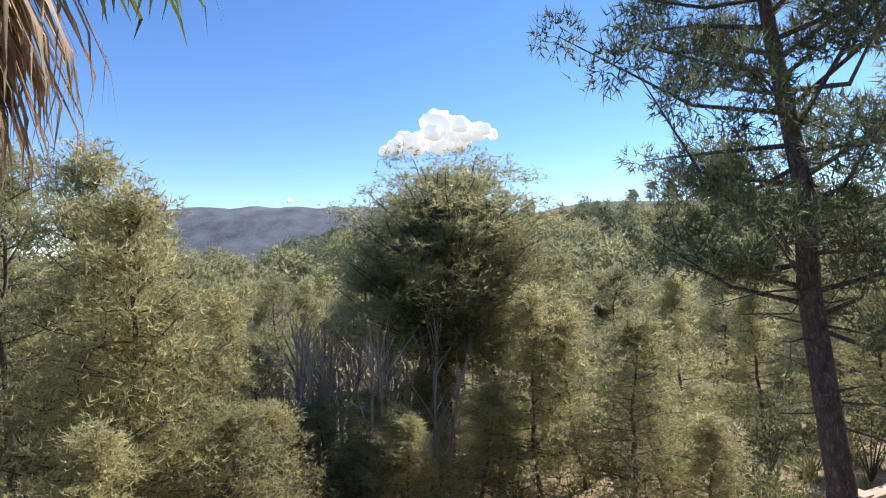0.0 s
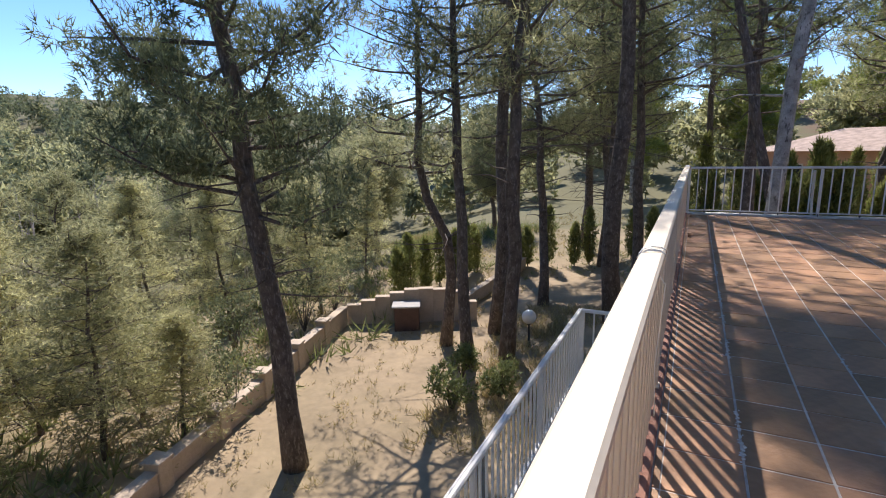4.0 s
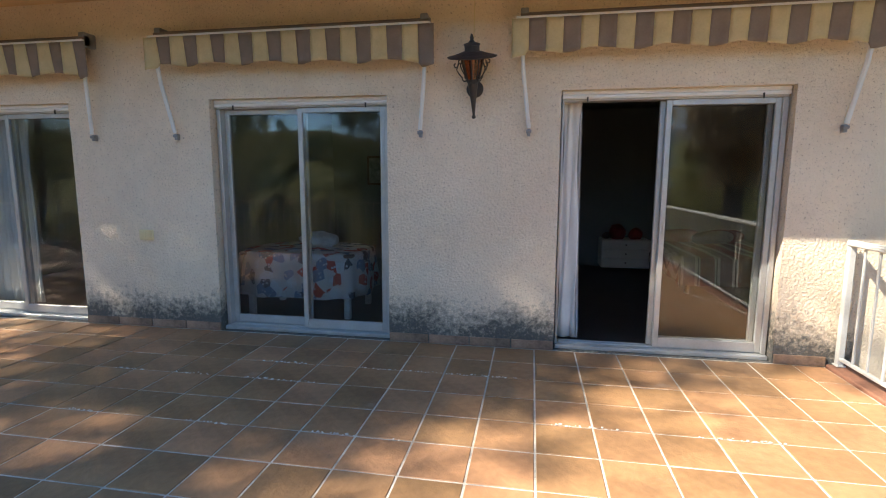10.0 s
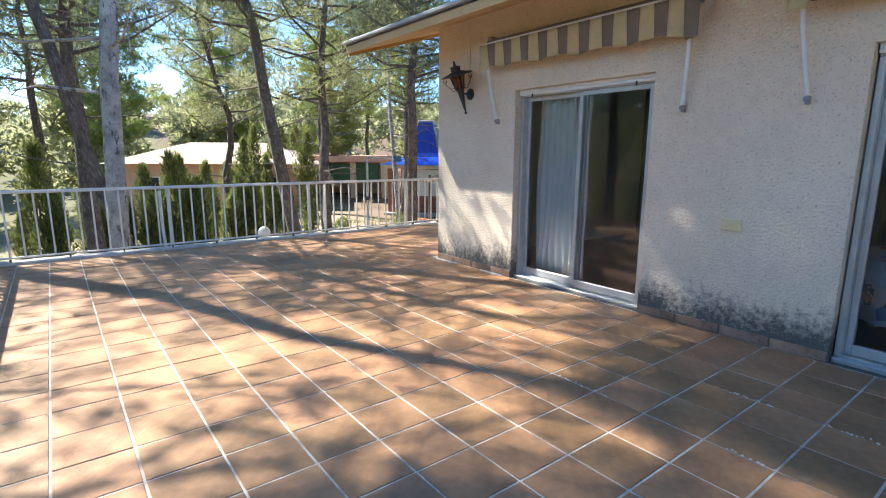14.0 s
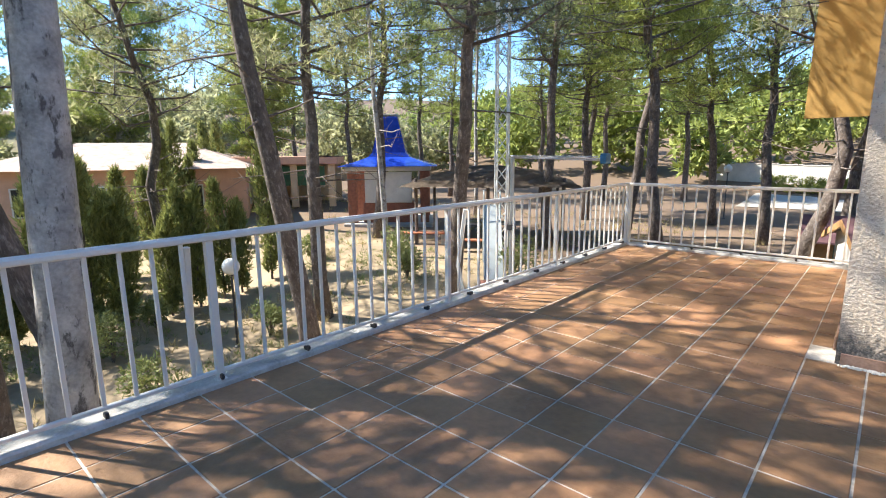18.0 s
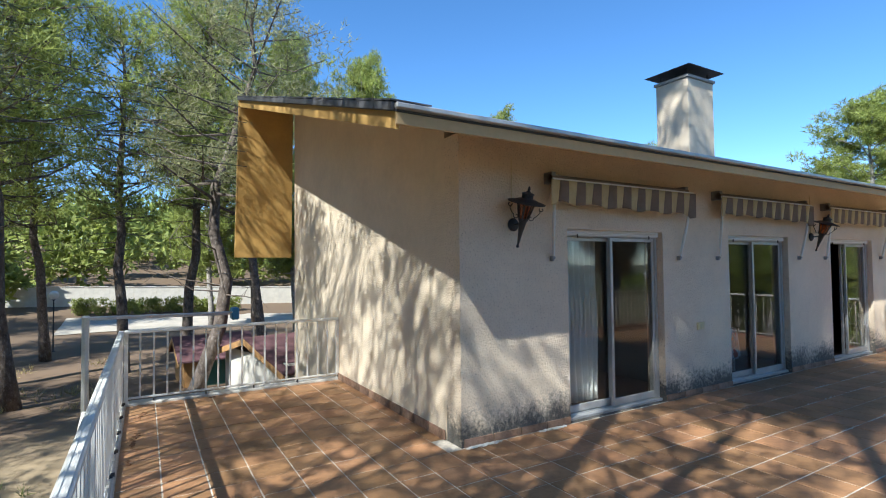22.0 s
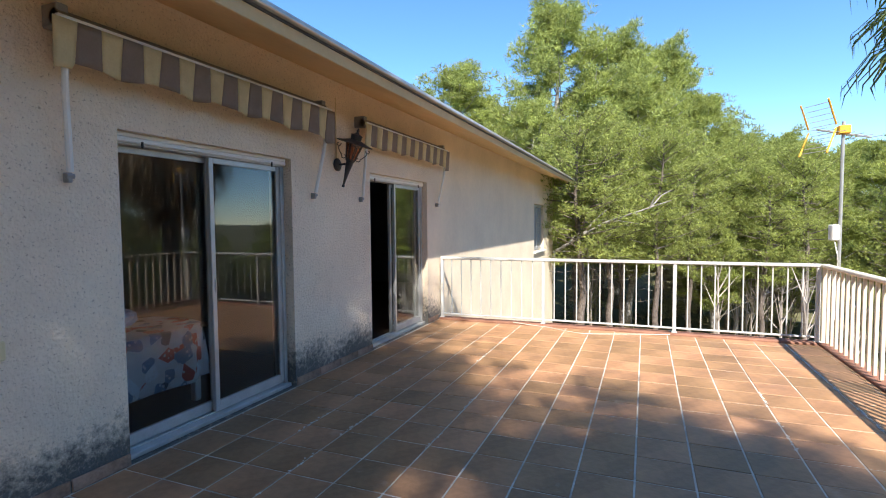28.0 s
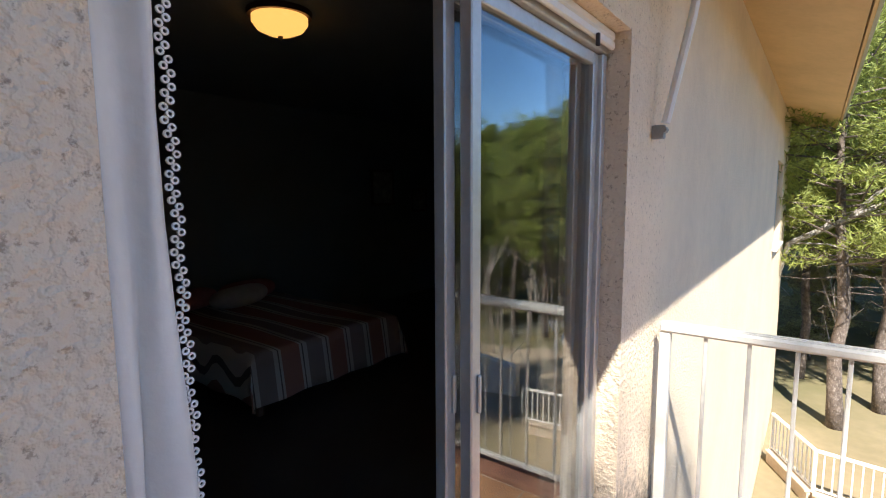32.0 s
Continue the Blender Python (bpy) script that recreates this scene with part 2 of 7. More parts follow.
mottle(BARKPALE, 16.0, 0.55, 0.62, (0.075, 0.062, 0.055, 1))
mottle(BARK, 20.0, 0.52, 0.66, (0.30, 0.26, 0.23, 1))
NEEDLE = leafmat("needles", (0.36, 0.36, 0.185), 0.6)
NEEDLEDARK = leafmat("dark_needles", (0.19, 0.215, 0.115), 0.5)
NEEDLEBRIGHT = leafmat("bright_needles", (0.31, 0.355, 0.092), 0.38)
NEEDLEPALE = leafmat("pale_needles", (0.50, 0.485, 0.255), 0.64)
ROOFMETAL = mat("roof_slate", (0.10, 0.10, 0.11), 0.6, 0.2, 6, 0.2, 20)
IRON = mat("wrought_iron", (0.035, 0.033, 0.035), 0.55, 0.3, 8, 0.2, 60)


# ---- mesh helpers ----
def box(bm, x0, x1, y0, y1, z0, z1, bevel=0.0):
    r = bmesh.ops.create_cube(bm, size=1.0)
    for v in r["verts"]:
        v.co = Vector((x0 + (v.co.x + 0.5) * (x1 - x0), y0 + (v.co.y + 0.5) * (y1 - y0), z0 + (v.co.z + 0.5) * (z1 - z0)))
    if bevel:
        es = list({e for v in r["verts"] for e in v.link_edges})
        bmesh.ops.bevel(bm, geom=es, offset=bevel, segments=1, affect="EDGES")
    return r["verts"]


def rod(bm, a, b, r0, r1=None, sides=8):
    """A tapered round bar from a to b."""
    a, b = Vector(a), Vector(b)
    r1 = r0 if r1 is None else r1
    q = (b - a).to_track_quat("Z", "Y")
    rings = []
    for p, r in ((a, r0), (b, r1)):
        rings.append([bm.verts.new(p + q @ Vector((r * math.cos(k * math.tau / sides), r * math.sin(k * math.tau / sides), 0))) for k in range(sides)])
    for k in range(sides):
        bm.faces.new((rings[0][k], rings[0][(k + 1) % sides], rings[1][(k + 1) % sides], rings[1][k]))
    bm.faces.new(rings[0][::-1])
    bm.faces.new(rings[1])


def tube(bm, pts, radii, sides=8, caps=True):
    """A bent, tapered tube through pts."""
    pts = [Vector(p) for p in pts]
    rings, last, q = [], None, None
    for i, p in enumerate(pts):
        d = (pts[min(i + 1, len(pts) - 1)] - pts[max(i - 1, 0)]).normalized()
        q = d.to_track_quat("Z", "Y") if last is None else last.rotation_difference(d) @ q
        last = d
        r = radii[i] if isinstance(radii, (list, tuple)) else radii
        rings.append([bm.verts.new(p + q @ Vector((r * math.cos(k * math.tau / sides), r * math.sin(k * math.tau / sides), 0))) for k in range(sides)])
    for i in range(len(rings) - 1):
        for k in range(sides):
            bm.faces.new((rings[i][k], rings[i][(k + 1) % sides], rings[i + 1][(k + 1) % sides], rings[i + 1][k]))
    if caps:
        bm.faces.new(rings[0][::-1])
        bm.faces.new(rings[-1])


def lathe(bm, prof, centre=(0, 0, 0), sides=16):
    """A turned body from (radius, height) pairs."""
    c = Vector(centre)
    rings = [[bm.verts.new(c + Vector((r * math.cos(k * math.tau / sides), r * math.sin(k * math.tau / sides), z))) for k in range(sides)] for r, z in prof]
    for i in range(len(rings) - 1):
        for k in range(sides):
            bm.faces.new((rings[i][k], rings[i][(k + 1) % sides], rings[i + 1][(k + 1) % sides], rings[i + 1][k]))
    bm.faces.new(rings[0][::-1])
    bm.faces.new(rings[-1])


def mesh_of(name, bm, material, smooth=False):
    bmesh.ops.recalc_face_normals(bm, faces=bm.faces)
    me = bpy.data.meshes.new(name)
    bm.to_mesh(me)
    bm.free()
    for m in material if isinstance(material, (list, tuple)) else (material,):
        me.materials.append(m)
    if smooth:
        me.polygons.foreach_set("use_smooth", [True] * len(me.polygons))
    return me


def part(name, bm, material, parent=None, label="", smooth=False):
    """Links a bmesh as one mesh object under a thing or a part."""
    ob = new(name, mesh_of(name, bm, material, smooth))
    if parent is not None:
        ob.parent = parent
        ob.matrix_parent_inverse = Matrix.Identity(4)
    if label:
        ob["label"] = label
    return ob


def thing(name, label, category, m=None, group="", kind=""):
    """An empty at the base of a thing, which its parts hang from."""
    ob = tagged(new(name), label, category, group, kind)
    if m is not None:
        ob.matrix_basis = m
    return ob


def solid(name, boxes, material, label="", category="", kind="", bevel=0.0, parent=None):
    bm = bmesh.new()
    for b in boxes:
        box(bm, *b, bevel=bevel)
    ob = part(name, bm, material, parent, label)
    return tagged(ob, label, category, kind=kind)


def raw(name, verts, faces, material, parent=None):
    me = bpy.data.meshes.new(name)
    me.from_pydata(verts, [], faces)
    me.materials.append(material)
    ob = new(name, me)
    if parent is not None:
        ob.parent = parent
    return ob

# ---- the plan ----
EAVE_Y, EAVE_Z, RIDGE_Y, RIDGE_Z = 0.79, 2.87, -6.2, 4.98
SLOPE = (RIDGE_Z - EAVE_Z) / (EAVE_Y - RIDGE_Y)
WEST, EAST = -20.0, 1.02
DOORS = {"a": (-3.01, -1.39), "b": (-6.07, -4.45), "c": (-9.13, -7.475)}
DOOR_TOP = 2.09
RAIL_Y, RAIL_W, RAIL_E, RAIL_S, RAIL_Z = 4.98, -9.56, 2.8, -3.45, 0.97
PITCH, TILE_X0, TILE_Y0 = 0.325, -4.07, 0.02


def roof_z(y):
    return EAVE_Z + (EAVE_Y - y) * SLOPE


# ---- ground ----
def ease(v, a, b):
    v = min(1.0, max(0.0, (v - a) / (b - a)))
    return v * v * (3 - 2 * v)


def ground_z(x, y):
    """Height of the land: garden beside the house, the lower plot, the valley and the far slopes."""
    z = -3.2 + 1.2 * ease(-y, 0, 9) - 0.9 * ease(y, 4.0, 9.0) - 3.4 * ease(y, 16.5, 34)
    z += 0.5 * ease(x, 16, 30) * ease(8 - y, 0, 8)
    hill = 0.12 + 0.88 * ease(x, -50, 5)
    z += 26.0 * hill * ease(y, 60, 300) + 9.0 * ease(-y, 30, 110) + 11.0 * ease(-x, 30, 90) * ease(40 - y, 0, 40) + 12.0 * ease(x, 45, 130)
    z -= 26 * hill * ease(y, 320, 700) * ease(-x, -140, 30)
    near = 1.0 - ease(math.hypot(x, y), 25, 60)
    z += 0.07 * noise.noise((x * 0.5, y * 0.5, 0)) + 1.6 * (1 - near) * noise.noise((x * 0.03, y * 0.03, 3))
    return z


def build_ground():
    xs = sorted(set([round(v, 2) for v in np.arange(-40, 44.1, 0.8)] + [-2500, -1200, -600, -300, -200, -150, -110, -80, -60, -50, 50, 60, 80, 110, 150, 200, 300, 600, 1200, 2500]))
    ys = sorted(set([round(v, 2) for v in np.arange(-36, 40.1, 0.8)] + [-2500, -1200, -600, -300, -200, -140, -100, -75, -60, -48, 46, 54, 64, 76, 92, 110, 135, 165, 200, 270, 350, 500, 700, 1000, 1600, 2600]))
    verts = [(x, y, ground_z(x, y)) for y in ys for x in xs]
    n = len(xs)
    faces = [(j * n + i, j * n + i + 1, (j + 1) * n + i + 1, (j + 1) * n + i) for j in range(len(ys) - 1) for i in range(n - 1)]
    ob = raw("ground", verts, faces, SOIL)
    ob.data.polygons.foreach_set("use_smooth", [True] * len(ob.data.polygons))
    tagged(ob, "dry sandy soil with sparse grass sloping to a valley", "ground", kind="structure")


build_ground()

# ---- terrace and house shell ----
solid("terrace_slab", [(RAIL_W - 0.12, RAIL_E + 0.12, -0.02, RAIL_Y + 0.12, -0.30, -0.0045), (0.0, RAIL_E + 0.12, RAIL_S - 0.15, -0.02, -0.30, -0.0045)], GROUT, "concrete terrace slab under the tiles", "floor", "structure")
solid("wall_lower", [(RAIL_W, RAIL_E, 3.9, 4.1, -6, -0.3), (RAIL_E - 0.2, RAIL_E, RAIL_S, 3.9, -6, -0.3), (0.0, RAIL_E - 0.2, RAIL_S, RAIL_S + 0.2, -6, -0.3), (RAIL_W, RAIL_W + 0.2, 0.0, 3.9, -6, -0.3)], STUCCO, "rendered basement wall under the terrace", "wall", "structure")


def front_wall():
    boxes = []
    xs = [WEST, *[v for d in ("c", "b", "a") for v in DOORS[d]], 0.0]
    t = 0.26
    for i in range(0, len(xs), 2):
        a, b = xs[i], xs[i + 1]
        if i == 0:
            boxes.append((RAIL_W - 0.12, b, -t, 0, -0.3, 2.97))
            solid("wall_front_west", [(a, -18.30, -t, 0, -6, 2.97), (-18.30, -16.85, -t, 0, -6, 0.62), (-18.30, -16.85, -t, 0, 2.02, 2.97), (-16.85, RAIL_W - 0.12, -t, 0, -6, 2.97)], STUCCO, "clean cream plaster of the sunny house end", "wall", "structure")
        else:
            boxes.append((a, b, -t, 0, -0.3, 2.97))
    for d in DOORS.values():
        boxes.append((d[0], d[1], -t, 0, DOOR_TOP, 2.97))
        boxes.append((d[0], d[1], -t, 0, -0.3, 0.0))
    solid("wall_front", boxes, STUCCO_FRONT, "cream rough-plastered house front with mould at its foot", "wall", "structure")


front_wall()


def prism_wall(name, x0, x1, y0, y1, z0, za, zb, material, label):
    """A wall along y whose top runs from height za at y0 to zb at y1."""
    bm = bmesh.new()
    vs = [bm.verts.new(p) for p in ((x0, y0, z0), (x1, y0, z0), (x1, y1, z0), (x0, y1, z0), (x0, y0, za), (x1, y0, za), (x1, y1, zb), (x0, y1, zb))]
    for f in ((3, 2, 1, 0), (4, 5, 6, 7), (0, 1, 5, 4), (1, 2, 6, 5), (2, 3, 7, 6), (3, 0, 4, 7)):
        bm.faces.new([vs[k] for k in f])
    return tagged(part(name, bm, material), label, "wall", kind="structure")


prism_wall("wall_gable_east", -0.26, 0.0, -6.1, -0.26, -6, roof_z(-6.1) - 0.14, roof_z(-0.26) - 0.14, STUCCO, "cream rough-plastered gable wall in dappled sun")
prism_wall("wall_gable_west", WEST, WEST + 0.26, -10.0, -0.26, -6, 2.6, roof_z(-0.26) - 0.17, STUCCO, "cream plastered far gable wall")
solid("wall_back", [(WEST, -1.6, -10.2, -10.0, -6, 3.0)], STUCCO, "plain rear wall of the house", "wall", "structure")


def slab(name, pts, down, material, label, category="roof", kind="structure", parent=None):
    """A sloping plate through four points, of thickness down."""
    bm = bmesh.new()
    a = [bm.verts.new(p) for p in pts]
    b = [bm.verts.new((p[0], p[1], p[2] - down)) for p in pts]
    bm.faces.new(a)
    bm.faces.new(b[::-1])
    for k in range(4):
        bm.faces.new((a[k], b[k], b[(k + 1) % 4], a[(k + 1) % 4]))
    return tagged(part(name, bm, material, parent), label, category, kind=kind)


W_EAVE = WEST - 0.6
slab("roof_front", [(W_EAVE, EAVE_Y, EAVE_Z), (EAST, EAVE_Y, EAVE_Z), (EAST, RIDGE_Y, RIDGE_Z), (W_EAVE, RIDGE_Y, RIDGE_Z)], 0.06, ROOFMETAL, "dark slate-covered front roof slope")
slab("roof_soffit", [(W_EAVE + 0.03, EAVE_Y - 0.04, EAVE_Z - 0.075), (EAST - 0.03, EAVE_Y - 0.04, EAVE_Z - 0.075), (EAST - 0.03, RIDGE_Y, RIDGE_Z - 0.07), (W_EAVE + 0.03, RIDGE_Y, RIDGE_Z - 0.07)], 0.06, SOFFIT, "ochre painted eave boarding", "soffit")
bm = bmesh.new()
vs = [(0.0, RIDGE_Y, RIDGE_Z), (EAST, RIDGE_Y, RIDGE_Z), (EAST + 0.05, RIDGE_Y - 0.15, 1.9), (0.0, RIDGE_Y - 0.15, 1.9)]
a = [bm.verts.new(p) for p in vs]
b = [bm.verts.new((p[0], p[1] - 0.12, p[2])) for p in vs]
bm.faces.new(a), bm.faces.new(b[::-1])
for k in range(4):
    bm.faces.new((a[k], b[k], b[(k + 1) % 4], a[(k + 1) % 4]))
tagged(part("roof_end_panel", bm, OCHRE), "tall ochre painted boarding of the steep rear roof end", "roof", kind="structure")
slab("roof_back", [(W_EAVE, RIDGE_Y, RIDGE_Z), (-1.5, RIDGE_Y, RIDGE_Z), (-1.5, -10.4, 3.0), (W_EAVE, -10.4, 3.0)], 0.1, ROOFMETAL, "dark rear roof slope")

# ---- chimney ----
def chimney():
    c = thing("chimney", "cream plastered square chimney with a dark metal hood", "chimney", pose(-6.84, -2.18, 3.3))
    bm = bmesh.new()
    box(bm, -0.42, 0.42, -0.35, 0.35, 0, 2.0, 0.012)
    part("shaft", bm, STUCCO, c)
    bm = bmesh.new()
    box(bm, -0.45, 0.45, -0.38, 0.38, 2.0, 2.06, 0.008)
    part("cap_slab", bm, CONCRETE, c)
    for sx in (-0.34, 0.34):
        for sy in (-0.28, 0.28):
            bm = bmesh.new()
            rod(bm, (sx, sy, 2.06), (sx, sy, 2.2), 0.015)
            part("hood_leg", bm, IRON, c)
    bm = bmesh.new()
    lo = [bm.verts.new((x, y, 2.19)) for x, y in ((-0.58, -0.5), (0.58, -0.5), (0.58, 0.5), (-0.58, 0.5))]
    up = [bm.verts.new((x, y, 2.36)) for x, y in ((-0.06, -0.05), (0.06, -0.05), (0.06, 0.05), (-0.06, 0.05))]
    bm.faces.new(lo[::-1]), bm.faces.new(up)
    for k in range(4):
        bm.faces.new((lo[k], lo[(k + 1) % 4], up[(k + 1) % 4], up[k]))
    part("hood", bm, IRON, c, "black metal pyramid hood")


chimney()


# ---- eave trim ----
def eave_trim():
    bm = bmesh.new()
    box(bm, W_EAVE, EAST, EAVE_Y - 0.03, EAVE_Y - 0.005, EAVE_Z - 0.15, EAVE_Z - 0.062, 0.003)
    tagged(part("fascia", bm, SOFFIT), "ochre painted fascia board along the eave", "trim", kind="structure")
    bm = bmesh.new()
    box(bm, W_EAVE, EAST + 0.02, EAVE_Y - 0.004, EAVE_Y + 0.045, EAVE_Z - 0.045, EAVE_Z - 0.004, 0.008)
    tagged(part("eave_flashing", bm, ALU), "grey metal drip flashing on the eave", "trim", kind="structure")
    roof = thing("verge_tiles", "row of dark overlapping roof tiles along the gable verge", "roof tiles", kind="structure")
    n = 22
    for k in range(n):
        y0 = EAVE_Y - 0.02 - (EAVE_Y - RIDGE_Y) * k / n
        y1 = y0 - (EAVE_Y - RIDGE_Y) / n - 0.05
        bm = bmesh.new()
        v = []
        for x in (EAST - 0.30, EAST + 0.035):
            for y, up in ((y0, 0.016), (y1, 0.004)):
                for dz in (0.0, 0.012):
                    v.append(bm.verts.new((x, y, roof_z(y) + up + dz)))
        bmesh.ops.convex_hull(bm, input=v)
        part("verge_tile", bm, ROOFMETAL, roof)
        bm = bmesh.new()
        ya, yb = y0, y1 + 0.053
        v = [bm.verts.new((x, y, roof_z(y) + dz)) for x in (EAST + 0.012, EAST + 0.034) for y in (ya, yb) for dz in (-0.055, 0.003)]
        bmesh.ops.convex_hull(bm, input=v)
        part("verge_flange", bm, ROOFMETAL, roof)
    bm = bmesh.new()
    v = [bm.verts.new((x, y, roof_z(y) + dz)) for x in (EAST - 0.035, EAST - 0.006) for y in (EAVE_Y - 0.03, RIDGE_Y) for dz in (-0.19, -0.062)]
    bmesh.ops.convex_hull(bm, input=v)
    tagged(part("verge_board", bm, OCHRE), "ochre painted barge board under the gable verge", "trim", kind="structure")


eave_trim()

# ---- skirting and kerbs ----
SKIRT = mat("skirting_clay", (0.27, 0.17, 0.115), 0.9, 0.5, 6, 0.2, 40, random=0.15)
KERB = mat("kerb_render", (0.56, 0.54, 0.50), 0.95, 0.3, 7, 0.5, 40)
REDKERB = mat("clay_kerb", (0.26, 0.12, 0.075), 0.8, 0.3, 5, 0.3, 40)


def skirting():
    base = thing("baseboard", "terracotta skirting tiles along the foot of the wall", "skirting", kind="structure")
    bm = bmesh.new()
    box(bm, 0.004, 0.319, 0, 0.014, 0, 0.075, 0.003)
    me = mesh_of("skirting_tile", bm, SKIRT)
    spans = [(-9.5, -9.13), (-7.475, -6.07), (-4.45, -3.01), (-1.39, -0.02)]
    for a, b in spans:
        n = max(1, round((b - a) / PITCH))
        for k in range(n):
            o = new("skirting_tile", me)
            o.parent = base
            o.matrix_basis = Matrix.Translation((a + (b - a) * k / n, 0.001, 0)) @ Matrix.Diagonal(((b - a) / n / PITCH, 1, 1, 1))
    for k in range(10):
        o = new("skirting_tile", me)
        o.parent = base
        o.matrix_basis = Matrix.Translation((0.016, -k * PITCH - 0.26, 0)) @ Matrix.Rotation(radians(-90), 4, "Z") @ Matrix.Diagonal((1, 1, 1.3, 1))
    return base


skirting()
solid("kerb_east", [(2.752, 2.95, RAIL_S - 0.12, RAIL_Y + 0.12, -0.05, 0.035)], KERB, "worn whitewashed kerb under the railing", "kerb", "structure", 0.012)
solid("kerb_south", [(0.02, 2.75, RAIL_S - 0.14, RAIL_S + 0.05, -0.05, 0.03)], KERB, "worn whitewashed kerb at the terrace end", "kerb", "structure", 0.012)
solid("kerb_north", [(RAIL_W - 0.08, 2.75, 4.93, RAIL_Y + 0.14, -0.05, 0.03)], REDKERB, "dark clay kerb under the railing", "kerb", "structure", 0.01)
solid("kerb_west", [(RAIL_W - 0.12, RAIL_W + 0.07, 0.02, 4.91, -0.05, 0.025)], REDKERB, "dull clay kerb under the railing", "kerb", "structure", 0.01)


# ---- railings ----
GREYWHITE = mat("grey_white_enamel", (0.52, 0.515, 0.49), 0.5, 0.14, 6, 0.08, 50)


def railing(a, b, label, flat=False, feet=True, spacing=0.15, z0=0.0, bottom=True, top=RAIL_Z, posts=1.9, bar=0.0105, paint=None):
    paint = paint or WHITE
    a, b = Vector((*a, 0)), Vector((*b, 0))
    d = (b - a)
    n_len = d.length
    ang = math.degrees(math.atan2(d.y, d.x))
    r = thing("railing", label, "railing", pose(a.x, a.y, z0, 0, 0, ang), group="terrace railings")
    bm = bmesh.new()
    w = 0.045 if flat else 0.032
    box(bm, -0.02, n_len + 0.02, -w, w, top - 0.038, top, 0.009)
    if not flat:
        for off in (-0.014, 0.014):
            box(bm, -0.02, n_len + 0.02, off - 0.006, off + 0.006, top + 0.0005, top + 0.004)
    part("handrail", bm, paint, r)
    low = 0.075
    if bottom:
        bm = bmesh.new()
        box(bm, 0, n_len, -0.016, 0.016, low, low + 0.022, 0.004)
        part("bottom_rail", bm, paint, r)
    bm = bmesh.new()
    box(bm, -bar, bar, -bar, bar, low + 0.022 if bottom else 0.05, top - 0.0385, 0.003)
    me = mesh_of("baluster", bm, paint)
    bm = bmesh.new()
    box(bm, -0.022, 0.022, -0.022, 0.022, 0.03, top - 0.0385, 0.004)
    box(bm, -0.035, 0.035, -0.03, 0.03, 0.028, 0.04, 0.003)
    mp = mesh_of("post", bm, paint)
    bm = bmesh.new()
    box(bm, -0.008, 0.008, -0.02, 0.035, 0.032, 0.06, 0.003)
    box(bm, -0.006, 0.012, 0.02, 0.05, 0.045, 0.075, 0.003)
    mc = mesh_of("clip", bm, IRON)
    n = max(2, round(n_len / spacing))
    np_ = max(1, round(n_len / posts))
    post_at = [round(k * n / np_) for k in range(np_ + 1)]
    for k in range(n + 1):
        x = n_len * k / n
        o = new("post" if k in post_at else "baluster", mp if k in post_at else me)
        o.parent = r
        tilt = 0.0
        o.matrix_basis = pose(x, 0, 0, 0, tilt, 0)
        if feet and k % 4 == 2:
            c = new("clip", mc)
            c.parent = r
            c.matrix_basis = pose(x, 0, 0, 0, 0, 180)
    return r


railing((RAIL_W, RAIL_Y), (RAIL_E, RAIL_Y), "long cream-white enamelled steel railing along the valley edge", flat=True, feet=False, spacing=0.148, bottom=False, posts=2.05, bar=0.015, paint=CREAMWHITE)
railing((RAIL_E, RAIL_Y - 0.05), (RAIL_E, RAIL_S), "white steel railing with a ribbed handrail on a whitewashed kerb", spacing=0.152, top=0.93)
railing((RAIL_E - 0.05, RAIL_S), (0.03, RAIL_S), "short white steel railing meeting the gable wall", spacing=0.15, top=0.93)
railing((RAIL_W, 0.06), (RAIL_W, RAIL_Y - 0.06), "grey-white steel railing at the sunny terrace end", spacing=0.155, feet=False, bar=0.0078, paint=GREYWHITE)
for yy in (2.9, 0.35):
    br = bmesh.new()
    tube(br, [(RAIL_E + 0.05, yy, 0.86), (RAIL_E + 0.16, yy - 0.02, 0.3), (RAIL_E + 0.10, yy - 0.03, 0.0)], 0.022, 6)
    ob = tagged(part("railing_brace", br, WHITE), "white steel stay propping the railing from outside", "brace")


bm = bmesh.new()
tube(bm, [(-9.50, 1.2, 0.03), (-9.46, 1.5, 0.012), (-9.42, 1.74, 0.007), (-9.26, 1.99, 0.007), (-9.18, 2.2, 0.007), (-9.2, 2.38, 0.007), (-9.26, 2.55, 0.007), (-9.41, 3.0, 0.007), (-9.47, 3.3, 0.012)], 0.006, 6)
tagged(part("loose_cable", bm, mat("pale_cable", (0.55, 0.50, 0.42), 0.6, 0.1, 9)), "pale loose cable lying on the tiles under the railing", "cable")
bm = bmesh.new()
tube(bm, [(-6.3 + 0.006 * k + 0.03 * math.sin(k * 0.3), RAIL_Y + 0.052 * math.cos(k * 0.7), RAIL_Z - 0.019 + 0.028 * math.sin(k * 0.7)) for k in range(28)] + [(-6.1, RAIL_Y - 0.05, 0.8), (-6.16, RAIL_Y - 0.03, 0.45), (-6.12, RAIL_Y - 0.04, 0.2)], 0.003, 4)
tagged(part("railing_wire", bm, WHITE), "thin pale wire wound round the long handrail", "wire")


